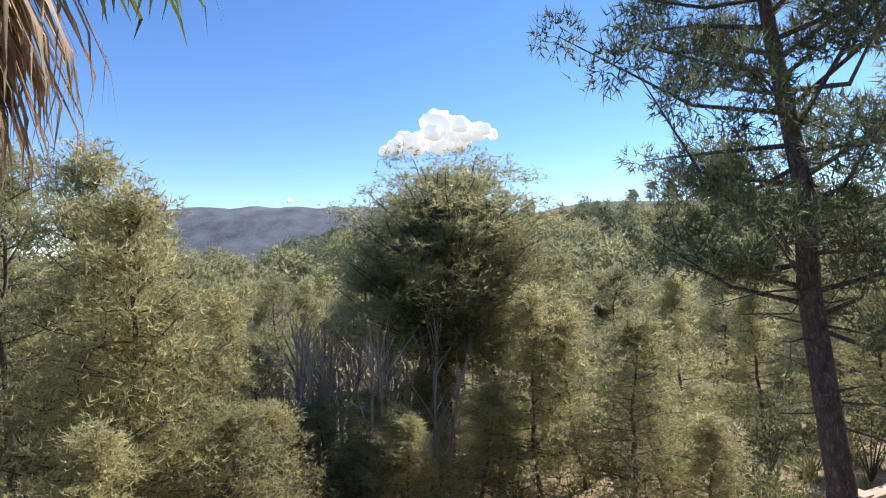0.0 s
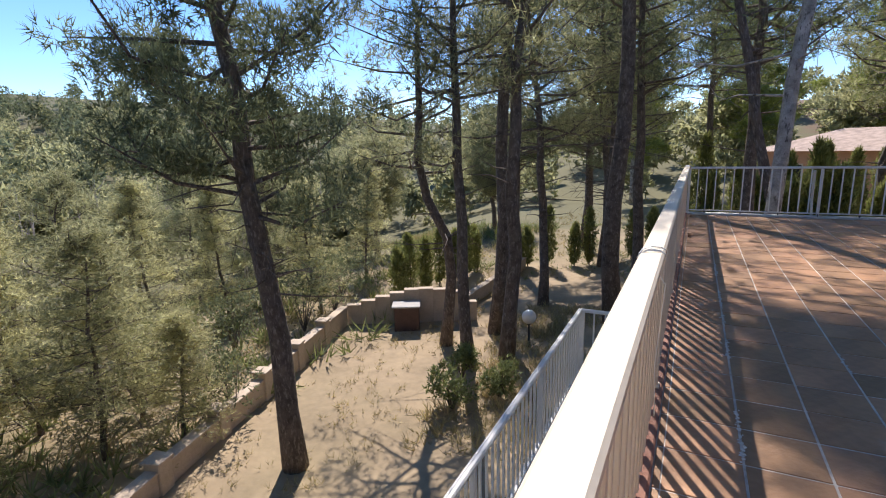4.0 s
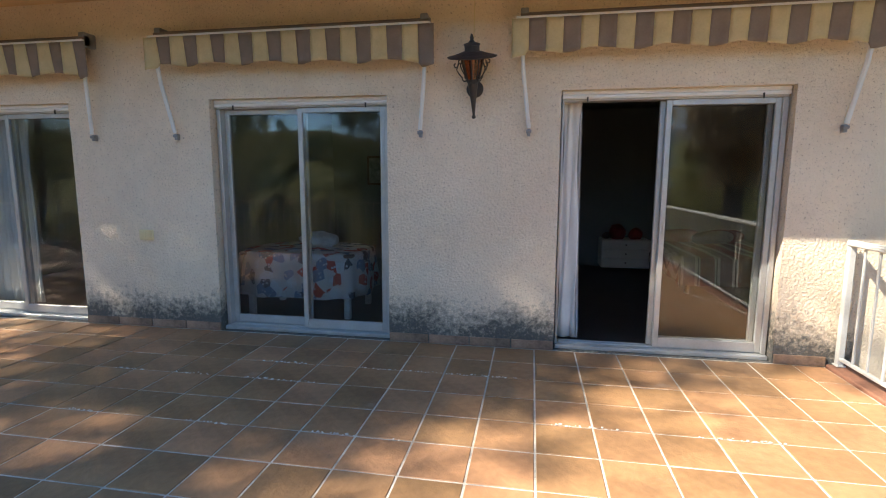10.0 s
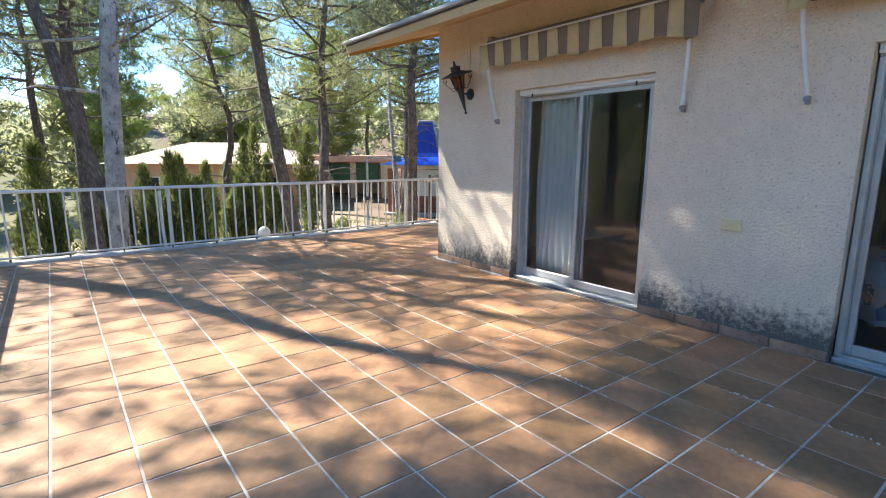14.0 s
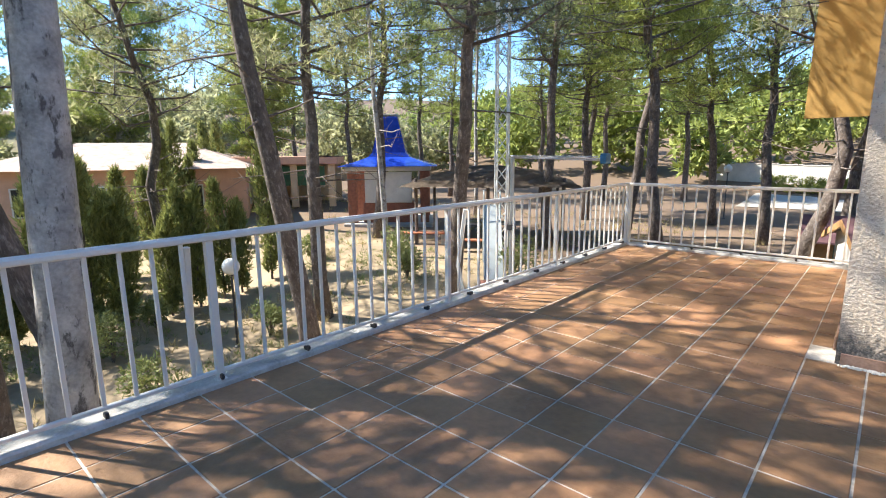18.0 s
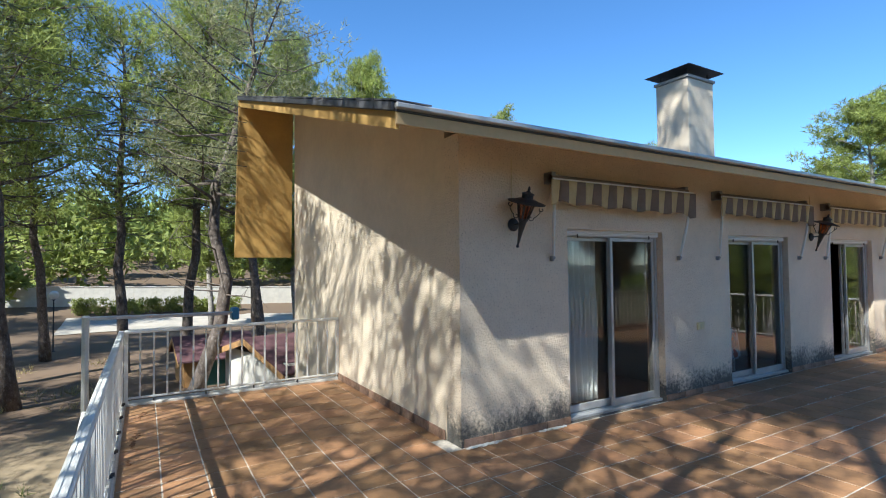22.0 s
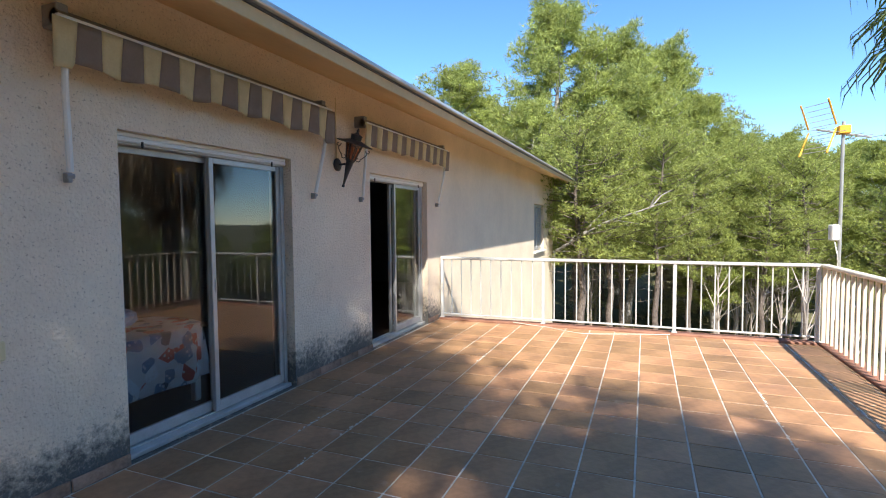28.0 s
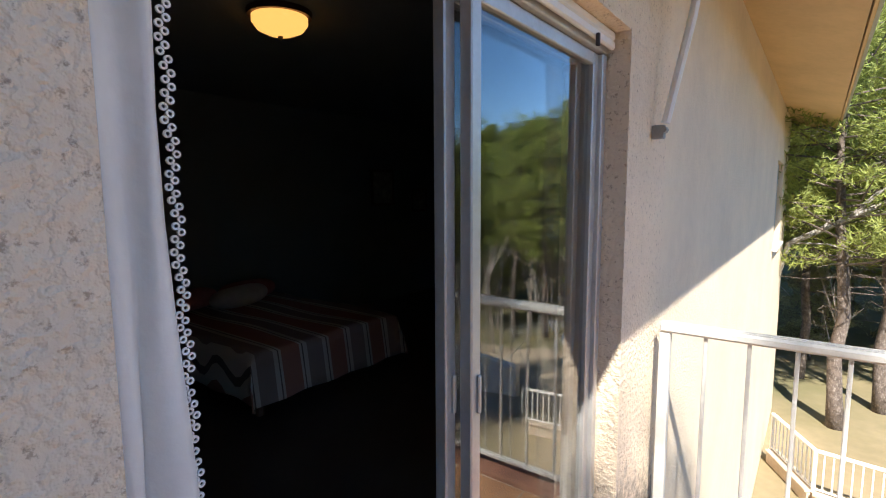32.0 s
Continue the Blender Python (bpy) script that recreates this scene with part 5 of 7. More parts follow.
def dead_branch():
    """A pale leafless limb reaching out of the western pines."""
    t = thing("dead_branch", "bleached bare branch leaning out of the pines", "branch")
    rs = np.random.RandomState(12)
    spine = [Vector((-21.2, -0.4, -3.4)), Vector((-20.3, -0.2, -0.8)), Vector((-19.8, 0.1, 0.45)), Vector((-19.4, 1.7, 1.42)), Vector((-18.8, 3.7, 2.1))]
    bm = bmesh.new()
    tube(bm, spine, [0.09, 0.075, 0.06, 0.04, 0.012], 7)
    limb = part("limb", bm, BARKPALE, t)
    for k in range(9):
        f = 2.0 + rs.uniform(0, 1.8)
        i = int(f)
        o = spine[i].lerp(spine[i + 1], f - i)
        e = o + Vector((rs.uniform(-0.4, 0.4), rs.uniform(0.3, 1.3), rs.uniform(-0.2, 1.0)))
        bm = bmesh.new()
        tube(bm, [o, (o + e) / 2 + Vector((0, 0, 0.1)), e], [0.025, 0.015, 0.004], 5)
        part("twig", bm, BARKPALE, limb)


dead_branch()


# ---- far woods, one mass ----
def woodland(name, spots, seed, material, label, per=30):
    """Crowns of many small leaf clumps about a rough dark core."""
    rs = np.random.RandomState(seed)
    cs, rr = [], []
    for x, y, s in spots:
        z = ground_z(x, y)
        for _ in range(9):
            a, d, h = rs.uniform(0, math.tau), s * 1.7 * math.sqrt(rs.uniform(0, 1)), rs.uniform(0.2, 1.0)
            d *= 1.15 - 0.6 * h
            cs.append((x + d * math.cos(a), y + d * math.sin(a), z + s * 4.6 * h))
            rr.append(s * rs.uniform(0.8, 1.3))
    ob = new(name, tri_mesh(name, tufts(rs, cs, rr, per, 3, 0.75, 0.17, flat=0.75), material))
    tagged(ob, label, "woods", kind="stuff")


rsw = np.random.RandomState(5)


def spots(n, x0, x1, y0, y1, s0, s1):
    return [(rsw.uniform(x0, x1), rsw.uniform(y0, y1), rsw.uniform(s0, s1)) for _ in range(n)]


woodland("valley_woods", spots(150, -50, 40, 27, 70, 0.7, 1.3) + spots(230, -90, 90, 66, 190, 1.2, 2.2), 1, NEEDLE, "mixed pine woods across the valley")
woodland("hill_woods", spots(200, -30, 140, 50, 220, 1.4, 2.4), 2, NEEDLEDARK, "dark pine woods on the facing hill")
woodland("east_woods", spots(130, 41, 105, -60, 50, 1.0, 1.9), 3, NEEDLE, "pine woods beyond the neighbouring house")
woodland("south_woods", spots(150, -60, 60, -90, -38, 1.0, 1.9), 4, NEEDLEBRIGHT, "sunlit pine woods behind the house")
woodland("west_woods", spots(110, -80, -36, -40, 60, 0.9, 1.5), 6, NEEDLEBRIGHT, "sunlit pine woods on the western slope")

# bare pale trees and scrub in the valley
PALEWOOD = mat("pale_twigs", (0.44, 0.38, 0.34), 0.95, 0.3, 3)


def bare_trees():
    rs = np.random.RandomState(21)
    bm = bmesh.new()
    for q in range(160):
        x, y = (rs.uniform(-16, 22), rs.uniform(27, 46)) if q < 85 else (rs.uniform(-11.5, -6.5), rs.uniform(16.5, 24)) if q < 135 else (rs.uniform(-29, -21.5), rs.uniform(0, 15))
        z, h = ground_z(x, y), rs.uniform(4.5, 8.0) if q < 85 else rs.uniform(2.4, 4.2) if q < 135 else rs.uniform(2.0, 3.4)
        tip = (x + rs.normal(0, 0.3), y, z + h)
        tube(bm, [(x, y, z), tip], [0.07, 0.01], 4, caps=False)
        for _ in range(11):
            f = rs.uniform(0.25, 0.9)
            o = Vector((x, y, z)).lerp(Vector(tip), f)
            e = o + Vector((rs.normal(0, 0.5), rs.normal(0, 0.4), rs.uniform(0.5, 1.6)))
            tube(bm, [o, e], [0.025, 0.005], 3, caps=False)
    tagged(part("bare_trees", bm, PALEWOOD), "leafless pale stems standing among the pines", "trees", kind="stuff")


bare_trees()

DRYGRASS = leafmat("dry_grass", (0.42, 0.35, 0.17), 0.3)
GREENSCRUB = leafmat("green_scrub", (0.24, 0.27, 0.10), 0.3)


def blades(name, n, area, size, material, label, seed, clump=5, avoid=True):
    rs = np.random.RandomState(seed)
    cs, rr = [], []
    for _ in range(n):
        x, y = rs.uniform(area[0], area[1]), rs.uniform(area[2], area[3])
        if avoid and -21 < x < 3.1 and -11 < y < 6.3:
            continue
        if noise.noise((x * 0.3, y * 0.3, seed)) < -0.05:
            continue
        cs.append((x, y, ground_z(x, y) + size * 0.1))
        rr.append(size * rs.uniform(0.5, 1.3))
    ob = new(name, tri_mesh(name, tufts(rs, cs, rr, clump, 4, size * 0.9, size * 0.035, up=1.1, flat=0.2), material))
    tagged(ob, label, "grass", kind="stuff")


blades("dry_grass", 1700, (3, 34, -22, 15), 0.28, DRYGRASS, "tufts of straw-coloured dry grass", 31, 6)
blades("valley_scrub", 1600, (-26, 26, 13, 30), 0.6, GREENSCRUB, "low grey-green scrub on the valley slope", 36, 8)
blades("valley_grass", 1500, (-26, 26, 14, 34), 0.5, DRYGRASS, "dry grass on the valley slope", 32, 6)
blades("green_grass", 700, (10, 30, -10, 12), 0.25, GREENSCRUB, "patches of short green grass", 33, 7)
blades("plot_grass", 420, (-8, 8, 7.2, 13.6), 0.17, DRYGRASS, "sparse dry grass on the lower plot", 37, 5, avoid=False)
blades("slope_grass", 420, (-1, 8, 6.4, 9.6), 0.3, DRYGRASS, "dry grass on the bank below the terrace", 38, 6, avoid=False)
blades("garden_green", 900, (4, 18, -8, 5), 0.2, GREENSCRUB, "low green weeds on the garden soil", 39, 6)
blades("west_grass", 500, (-34, -12, 2, 24), 0.35, DRYGRASS, "dry grass under the western pines", 34, 5)


def shrub(x, y, s, material, label, seed):
    rs = np.random.RandomState(seed)
    z = ground_z(x, y)
    t = thing("shrub", label, "shrub", pose(x, y, z), group="shrubs")
    bm = bmesh.new()
    cs = []
    for k in range(9):
        a = rs.uniform(0, math.tau)
        e = (0.45 * s * math.cos(a) * rs.uniform(0.2, 1), 0.45 * s * math.sin(a) * rs.uniform(0.2, 1), s * rs.uniform(0.35, 0.95))
        tube(bm, [(0, 0, -0.05), (e[0] * 0.4, e[1] * 0.4, e[2] * 0.55), e], [0.02, 0.012, 0.004], 4, caps=False)
        cs.append(e)
    part("stem", bm, BARK, t)
    ob = new("leaves", tri_mesh("leaves", tufts(rs, cs, [0.33 * s] * len(cs), 60, 3, 0.11, 0.018, up=0.5, flat=0.9), material))
    ob.parent = t


for k, (x, y, s) in enumerate(((0.6, 9.2, 0.9), (1.4, 8.4, 0.8), (2.0, 9.6, 0.7), (11.0, -2.0, 0.8), (9.2, 1.2, 0.9), (12.5, 1.0, 1.0), (11.6, -7.0, 1.0), (10.4, -6.2, 0.8), (7.4, -7.6, 1.1), (15.0, -6.0, 0.9), (-1.6, 13.2, 1.5), (3.0, 15.4, 2.2), (5.0, 15.8, 2.4), (1.0, 16.2, 1.8), (6.4, 16.6, 2.6), (13.0, 3.0, 0.9), (14.0, -0.5, 0.8))):
    shrub(x, y, s, GREENSCRUB if s < 1.3 else NEEDLEDARK, "small grey-green shrub on dry soil" if s < 1.3 else "large dark green bush behind the garden wall", 50 + k)


# ---- cypress hedge ----
CYPRESS = leafmat("cypress_green", (0.25, 0.27, 0.085), 0.4)


def cypress_source(seed, h):
    rs = np.random.RandomState(seed)
    t = thing("cypress", "slim young cypress in a thin hedge", "tree", group="cypress hedge")
    bm = bmesh.new()
    rod(bm, (0, 0, -0.1), (0, 0, h * 0.95), 0.035, 0.008, 6)
    part("trunk", bm, BARK, t)
    cs = [(rs.normal(0, 0.06), rs.normal(0, 0.06), h * u) for u in np.linspace(0.12, 0.96, 16)]
    rr = [0.30 * math.sin(math.pi * (0.12 + 0.83 * k / 15)) + 0.05 for k in range(16)]
    ob = new("foliage", tri_mesh("foliage", tufts(rs, cs, rr, 60, 3, 0.17, 0.02, up=1.3, flat=1.2), CYPRESS))
    ob.parent = t
    return t


CYP = [cypress_source(70, 2.6), cypress_source(71, 2.0)]
first = [True, True]
rsc = np.random.RandomState(9)
row = [(13.6 + 1.05 * k * 0.35, 12.6 - k * 0.92) for k in range(9)] + [(15.2 + 0.82 * k, 2.1 - 0.66 * k) for k in range(20)] + [(6.4 + 0.95 * k, 13.9 - 0.1 * k) for k in range(7)] + [(15.3 - 0.04 * k, 4.6 - 0.62 * k) for k in range(15)]
for k, (x, y) in enumerate(row):
    i = k % 2
    x, y = x + rsc.uniform(-0.2, 0.2), y + rsc.uniform(-0.25, 0.25)
    m = pose(x, y, ground_z(x, y), 0, 0, rsc.uniform(0, 360))
    if first[i]:
        CYP[i].matrix_basis = m
        first[i] = False
        ob = CYP[i]
    else:
        ob = copy_thing(CYP[i], m)
    tall = rsc.uniform(1.3, 1.95) if 9 <= k < 29 or k >= 36 else rsc.uniform(0.85, 1.1)
    ob.scale = (0.6 + 0.35 * tall, 0.6 + 0.35 * tall, tall)


# ---- garden walls, tank and lamps ----
def wall_run(name, a, b, za, zb, h, label, pillars=0, thick=0.2):
    """A low block wall whose blocks step with the slope, with small pillars."""
    t = thing(name, label, "wall")
    a, b = Vector(a), Vector(b)
    d = b - a
    ang = math.atan2(d.y, d.x)
    n = max(1, round(d.length / 1.6))
    for k in range(n):
        f0, f1 = k / n, (k + 1) / n
        p = a.lerp(b, (f0 + f1) / 2)
        top = za + (zb - za) * (f0 + f1) / 2
        bm = bmesh.new()
        L = d.length / n
        box(bm, -L / 2 + 0.003, L / 2 - 0.003, -thick / 2, thick / 2, top - h - 0.6, top, 0.01)
        box(bm, -L / 2 + 0.004, L / 2 - 0.004, -thick / 2 - 0.03, thick / 2 + 0.03, top + 0.001, top + 0.05, 0.01)
        o = part("wall_panel", bm, BLOCKWALL, t)
        o.matrix_basis = Matrix.Translation((p.x, p.y, 0)) @ Matrix.Rotation(ang, 4, "Z")
        if pillars:
            bm = bmesh.new()
            box(bm, -0.15, 0.15, -0.15, 0.15, top - h - 0.6, top + 0.12, 0.012)
            box(bm, -0.18, 0.18, -0.18, 0.18, top + 0.121, top + 0.17, 0.01)
            o = part("pillar", bm, BLOCKWALL, t)
            q = a.lerp(b, f0)
            o.matrix_basis = Matrix.Translation((q.x, q.y, 0)) @ Matrix.Rotation(ang, 4, "Z")
    return t


wall_run("garden_wall", (-8.5, 11.2), (4.0, 14.6), -3.8, -3.5, 0.45, "low beige block wall with small capped pillars", pillars=1)
BROWN = mat("brown_steel", (0.11, 0.06, 0.045), 0.7, 0.3, 5, 0.2, 30)


def stepped_wall():
    t = thing("stepped_garden_wall", "beige rendered garden wall with a stepped top", "wall")
    a, b = Vector((4.15, 14.6)), Vector((6.1, 10.9))
    tops = [-3.5, -3.37, -3.25, -3.14, -3.04, -3.02, -3.06, -3.14, -3.5]
    n = len(tops)
    d = b - a
    ang = math.atan2(d.y, d.x)
    for k in range(n):
        p = a.lerp(b, (k + 0.5) / n)
        L = d.length / n
        bm = bmesh.new()
        box(bm, -L / 2, L / 2, -0.1, 0.1, -5, tops[k], 0.006)
        box(bm, -L / 2, L / 2, -0.13, 0.13, tops[k] + 0.001, tops[k] + 0.05, 0.008)
        o = part("wall_step", bm, BLOCKWALL, t)
        o.matrix_basis = Matrix.Translation((p.x, p.y, 0)) @ Matrix.Rotation(ang, 4, "Z")
    c = thing("garden_oven", "squat brown metal barbecue box with broken slab on top", "barbecue", pose(4.55, 12.6, ground_z(4.5, 12.6), 0, 0, math.degrees(ang)))
    bm = bmesh.new()
    box(bm, -0.38, 0.38, -0.3, 0.3, -0.1, 0.74, 0.02)
    part("body", bm, BROWN, c)
    bm = bmesh.new()
    box(bm, -0.45, 0.42, -0.35, 0.33, 0.741, 0.79, 0.015)
    part("slab", bm, CONCRETE, c)


stepped_wall()
wall_run("hedge_kerb", (6.3, 11.8), (13.5, 11.6), -3.75, -3.6, 0.25, "low pale kerb wall along the hedge", thick=0.18)
OPAL = mat("opal_globe", (0.85, 0.85, 0.82), 0.25, 0.03, 4)


def garden_lamp(x, y, h):
    z = ground_z(x, y)
    t = thing("garden_lamp", "white opal globe lamp on a thin dark post", "garden lamp", pose(x, y, z), group="garden lamps")
    bm = bmesh.new()
    lathe(bm, [(0.09, -0.05), (0.09, 0.03), (0.03, 0.06), (0.025, h), (0.06, h + 0.02), (0.07, h + 0.05)], (0, 0, 0), 10)
    part("post", bm, IRON, t)
    bm = bmesh.new()
    bmesh.ops.create_uvsphere(bm, u_segments=24, v_segments=14, radius=0.2)
    bmesh.ops.translate(bm, verts=bm.verts, vec=(0, 0, h + 0.24))
    part("globe", bm, OPAL, t, "white opal glass globe", smooth=True)


garden_lamp(11.2, -1.25, 1.75)
garden_lamp(4.6, 8.7, 0.62)
garden_lamp(-18.3, 3.72, 1.05)
garden_lamp(6.1, -24.6, 2.3)


def clothes_rack(x, y):
    z = ground_z(x, y)
    t = thing("clothes_rack", "thin steel drying rack standing on the drive", "clothes rack", pose(x, y, z, 0, 0, 20))
    for sx in (-0.9, 0.9):
        for sy in (-0.45, 0.45):
            bm = bmesh.new()
            rod(bm, (sx, sy, 0), (sx * 0.85, -sy * 0.9, 1.0), 0.014, sides=6)
            part("leg", bm, ALU, t)
    for k in range(7):
        bm = bmesh.new()
        yy = -0.42 + 0.14 * k
        rod(bm, (-1.1, yy, 1.0), (1.1, yy, 1.0), 0.007, sides=5)
        part("bar", bm, ALU, t)
    for sx in (-0.78, 0.78):
        bm = bmesh.new()
        rod(bm, (sx, -0.45, 0.985), (sx, 0.45, 0.985), 0.012, sides=6)
        part("cross_bar", bm, ALU, t)


clothes_rack(-20.6, 5.6)


# ---- lower balcony ----
solid("balcony_slab", [(-9.4, -1.6, 5.2, 6.2, -1.95, -1.75)], CONCRETE, "concrete slab of the lower balcony", "balcony", "structure", 0.01)
solid("balcony_wall", [(-9.4, -1.6, 5.0, 5.19, -4.6, -1.75)], STUCCO, "plain wall under the lower balcony", "wall", "structure")
railing((-9.3, 6.12), (-1.68, 6.12), "white railing of the lower balcony", feet=False, spacing=0.13, z0=-1.76, posts=1.9)
railing((-1.68, 6.08), (-1.68, 5.2), "white side railing of the lower balcony", feet=False, spacing=0.14, z0=-1.76, posts=0.9)


# ---- barbecue pavilion ----
BLUETILE = mat("blue_glazed_tile", (0.02, 0.06, 0.42), 0.16, 0.25, 7, 0.2, 14)
BRICK = mat("red_brick", (0.30, 0.12, 0.075), 0.9, 0.3, 9, 0.4, 30)
THATCH = mat("thatch", (0.16, 0.12, 0.085), 1.0, 0.4, 5, 0.9, 20)
LIMEWASH = mat("limewash", (0.68, 0.64, 0.57), 0.9, 0.12, 3, 0.3, 20)


def barbecue():
    bx, by = 18.6, -13.2
    z = ground_z(bx, by) + 0.05
    t = thing("barbecue_house", "brick barbecue with a flared blue-tiled hood", "barbecue", pose(bx, by, z, 0, 0, 42))
    bm = bmesh.new()
    box(bm, -2.1, 2.1, -1.9, 1.9, -0.5, 0.12, 0.03)
    part("plinth", bm, CONCRETE, t)
    for sx in (-1.7, 1.7):
        for sy in (-1.4, 1.4):
            bm = bmesh.new()
            box(bm, sx - 0.2, sx + 0.2, sy - 0.2, sy + 0.2, 0.12, 2.55, 0.01)
            part("brick_pillar", bm, BRICK, t)
    bm = bmesh.new()
    box(bm, -2.0, 2.0, -1.7, 1.7, 2.55, 2.75, 0.02)
    part("beam_ring", bm, LIMEWASH, t)
    prof = [(2.3, 2.76), (1.55, 2.98), (1.0, 3.18), (0.80, 3.4), (0.60, 4.3), (0.42, 5.05), (0.40, 5.1)]
    bm = bmesh.new()
    rings = [[bm.verts.new((sx * r, sy * r * (0.9 if k < 3 else 1.0), h)) for sx, sy in ((-1, -1), (1, -1), (1, 1), (-1, 1))] for k, (r, h) in enumerate(prof)]
    for i in range(len(rings) - 1):
        for k in range(4):
            bm.faces.new((rings[i][k], rings[i][(k + 1) % 4], rings[i + 1][(k + 1) % 4], rings[i + 1][k]))
    bm.faces.new(rings[-1]), bm.faces.new(rings[0][::-1])
    part("hood", bm, BLUETILE, t, "shiny cobalt-blue tiled hood")
    bm = bmesh.new()
    for k in range(3):
        box(bm, -0.42, 0.42, -0.4 + 0.35 * k, -0.32 + 0.35 * k, 5.1, 5.22, 0.02)
    part("chimney_cowl", bm, CONCRETE, t)
    bm = bmesh.new()
    box(bm, -1.2, 1.2, 0.7, 1.5, 0.12, 1.05, 0.02)
    part("worktop", bm, BRICK, t)
    bm = bmesh.new()
    box(bm, -1.1, 1.1, 1.2, 1.55, 1.06, 2.5, 0.02)
    part("back_wall", bm, LIMEWASH, t)


barbecue()


def thatch_shelter():
    px, py = 11.9, -12.5
    z = ground_z(px, py)
    t = thing("thatched_shelter", "low open shelter with a sagging dark thatch roof", "shelter", pose(px, py, z, 0, 0, 32))
    bm = bmesh.new()
    nx, ny = 20, 14
    verts = {}
    rs = np.random.RandomState(3)
    for j in range(ny + 1):
        for i in range(nx + 1):
            u, v = i / nx * 2 - 1, j / ny * 2 - 1
            e = max(abs(u), abs(v))
            verts[i, j] = bm.verts.new((u * 3.3, v * 2.4, 2.95 - 0.75 * e ** 1.6 + rs.normal(0, 0.02)))
    for j in range(ny):
        for i in range(nx):
            bm.faces.new((verts[i, j], verts[i + 1, j], verts[i + 1, j + 1], verts[i, j + 1]))
    bmesh.ops.solidify(bm, geom=bm.faces[:], thickness=0.18)
    part("thatch_roof", bm, THATCH, t)
    for sx in (-2.7, 0, 2.7):
        for sy in (-1.9, 1.9):
            bm = bmesh.new()
            rod(bm, (sx, sy, -0.1), (sx, sy, 2.5), 0.07, 0.06)
            part("post", bm, BARK, t)
    for k, (x, y) in enumerate(((-1.2, 2.9), (1.0, 2.9))):
        b = thing("garden_bench", "orange painted plank bench by the shelter", "bench", pose(px + x, py + y, ground_z(px + x, py + y), 0, 0, 32), group="plank benches")
        bm = bmesh.new()
        box(bm, -0.9, 0.9, -0.16, 0.16, 0.40, 0.45, 0.01)
        part("seat", bm, mat("orange_plank", (0.42, 0.15, 0.07), 0.7, 0.2, 6), b)
        for sx in (-0.7, 0.7):
            bm = bmesh.new()
            box(bm, sx - 0.05, sx + 0.05, -0.13, 0.13, 0, 0.4, 0.008)
            part("leg", bm, CONCRETE, b)
    tb = thing("stone_table", "long pale stone table under the shelter", "table", pose(px - 0.3, py + 0.9, z, 0, 0, 32))
    bm = bmesh.new()
    box(bm, -1.5, 1.5, -0.4, 0.4, 0.70, 0.78, 0.015)
    part("tabletop", bm, CONCRETE, tb)
    for sx in (-1.0, 1.0):
        bm = bmesh.new()
        box(bm, sx - 0.12, sx + 0.12, -0.3, 0.3, 0, 0.70, 0.015)
        part("leg", bm, CONCRETE, tb)


thatch_shelter()


# ---- lattice mast and meter box ----
def lattice_mast():
    mx, my = 9.6, -9.9
    z = ground_z(mx, my)
    t = thing("lattice_mast", "white-painted steel lattice mast", "mast", pose(mx, my, z, 0, 0, 25))
    s, H, n = 0.19, 13.0, 26
    legs = [(-s, -s), (s, -s), (s, s), (-s, s)]
    for x, y in legs:
        bm = bmesh.new()
        rod(bm, (x, y, 0), (x, y, H), 0.03, sides=5)
        part("leg", bm, WHITE, t)
    for k in range(n):
        z0, z1 = H * k / n, H * (k + 1) / n
        bm = bmesh.new()
        for q in range(4):
            a, b = legs[q], legs[(q + 1) % 4]
            if (k + q) % 2:
                a, b = b, a
            rod(bm, (*a, z0), (*b, z1), 0.02, sides=4)
        part("lacing", bm, WHITE, t)


def slide():
    """A playground slide: ladder, platform rail and a long grey chute."""
    x, y = 8.3, -7.6
    t = thing("garden_slide", "old grey metal playground slide standing on the sandy garden", "slide", pose(x, y, ground_z(x, y), 0, 0, 38))
    steel = mat("pale_grey_steel", (0.46, 0.49, 0.47), 0.4, 0.12, 4, metal=0.3)
    bm = bmesh.new()
    v = [bm.verts.new((sx, yy, zz + dz)) for sx in (-0.24, 0.24) for yy, zz in ((1.25, 0.14), (-0.75, 1.95)) for dz in (0, 0.025)]
    bmesh.ops.convex_hull(bm, input=v)
    part("chute", bm, steel, t)
    for s in (-1, 1):
        bm = bmesh.new()
        v = [bm.verts.new((s * 0.25 + e, yy, zz + dz)) for e in (-0.012, 0.012) for yy, zz in ((1.25, 0.14), (-0.75, 1.95)) for dz in (0.0, 0.13)]
        bmesh.ops.convex_hull(bm, input=v)
        part("side_lip", bm, steel, t)
        bm = bmesh.new()
        tube(bm, [(s * 0.24, -1.45, 0), (s * 0.24, -0.85, 1.95), (s * 0.24, -0.7, 2.4), (s * 0.24, -0.4, 2.3), (s * 0.24, -0.25, 1.6)], 0.02, 6)
        part("ladder_rail", bm, steel, t)
    for k in range(6):
        f = (k + 0.6) / 6.6
        bm = bmesh.new()
        rod(bm, (-0.24, -1.45 + 0.6 * f, 1.95 * f), (0.24, -1.45 + 0.6 * f, 1.95 * f), 0.016, sides=6)
        part("rung", bm, steel, t)
    bm = bmesh.new()
    box(bm, -0.4, 0.4, 1.1, 1.6, -0.15, 0.12, 0.02)
    part("foot", bm, BRICK, t, "red brick foot")


slide()
lattice_mast()


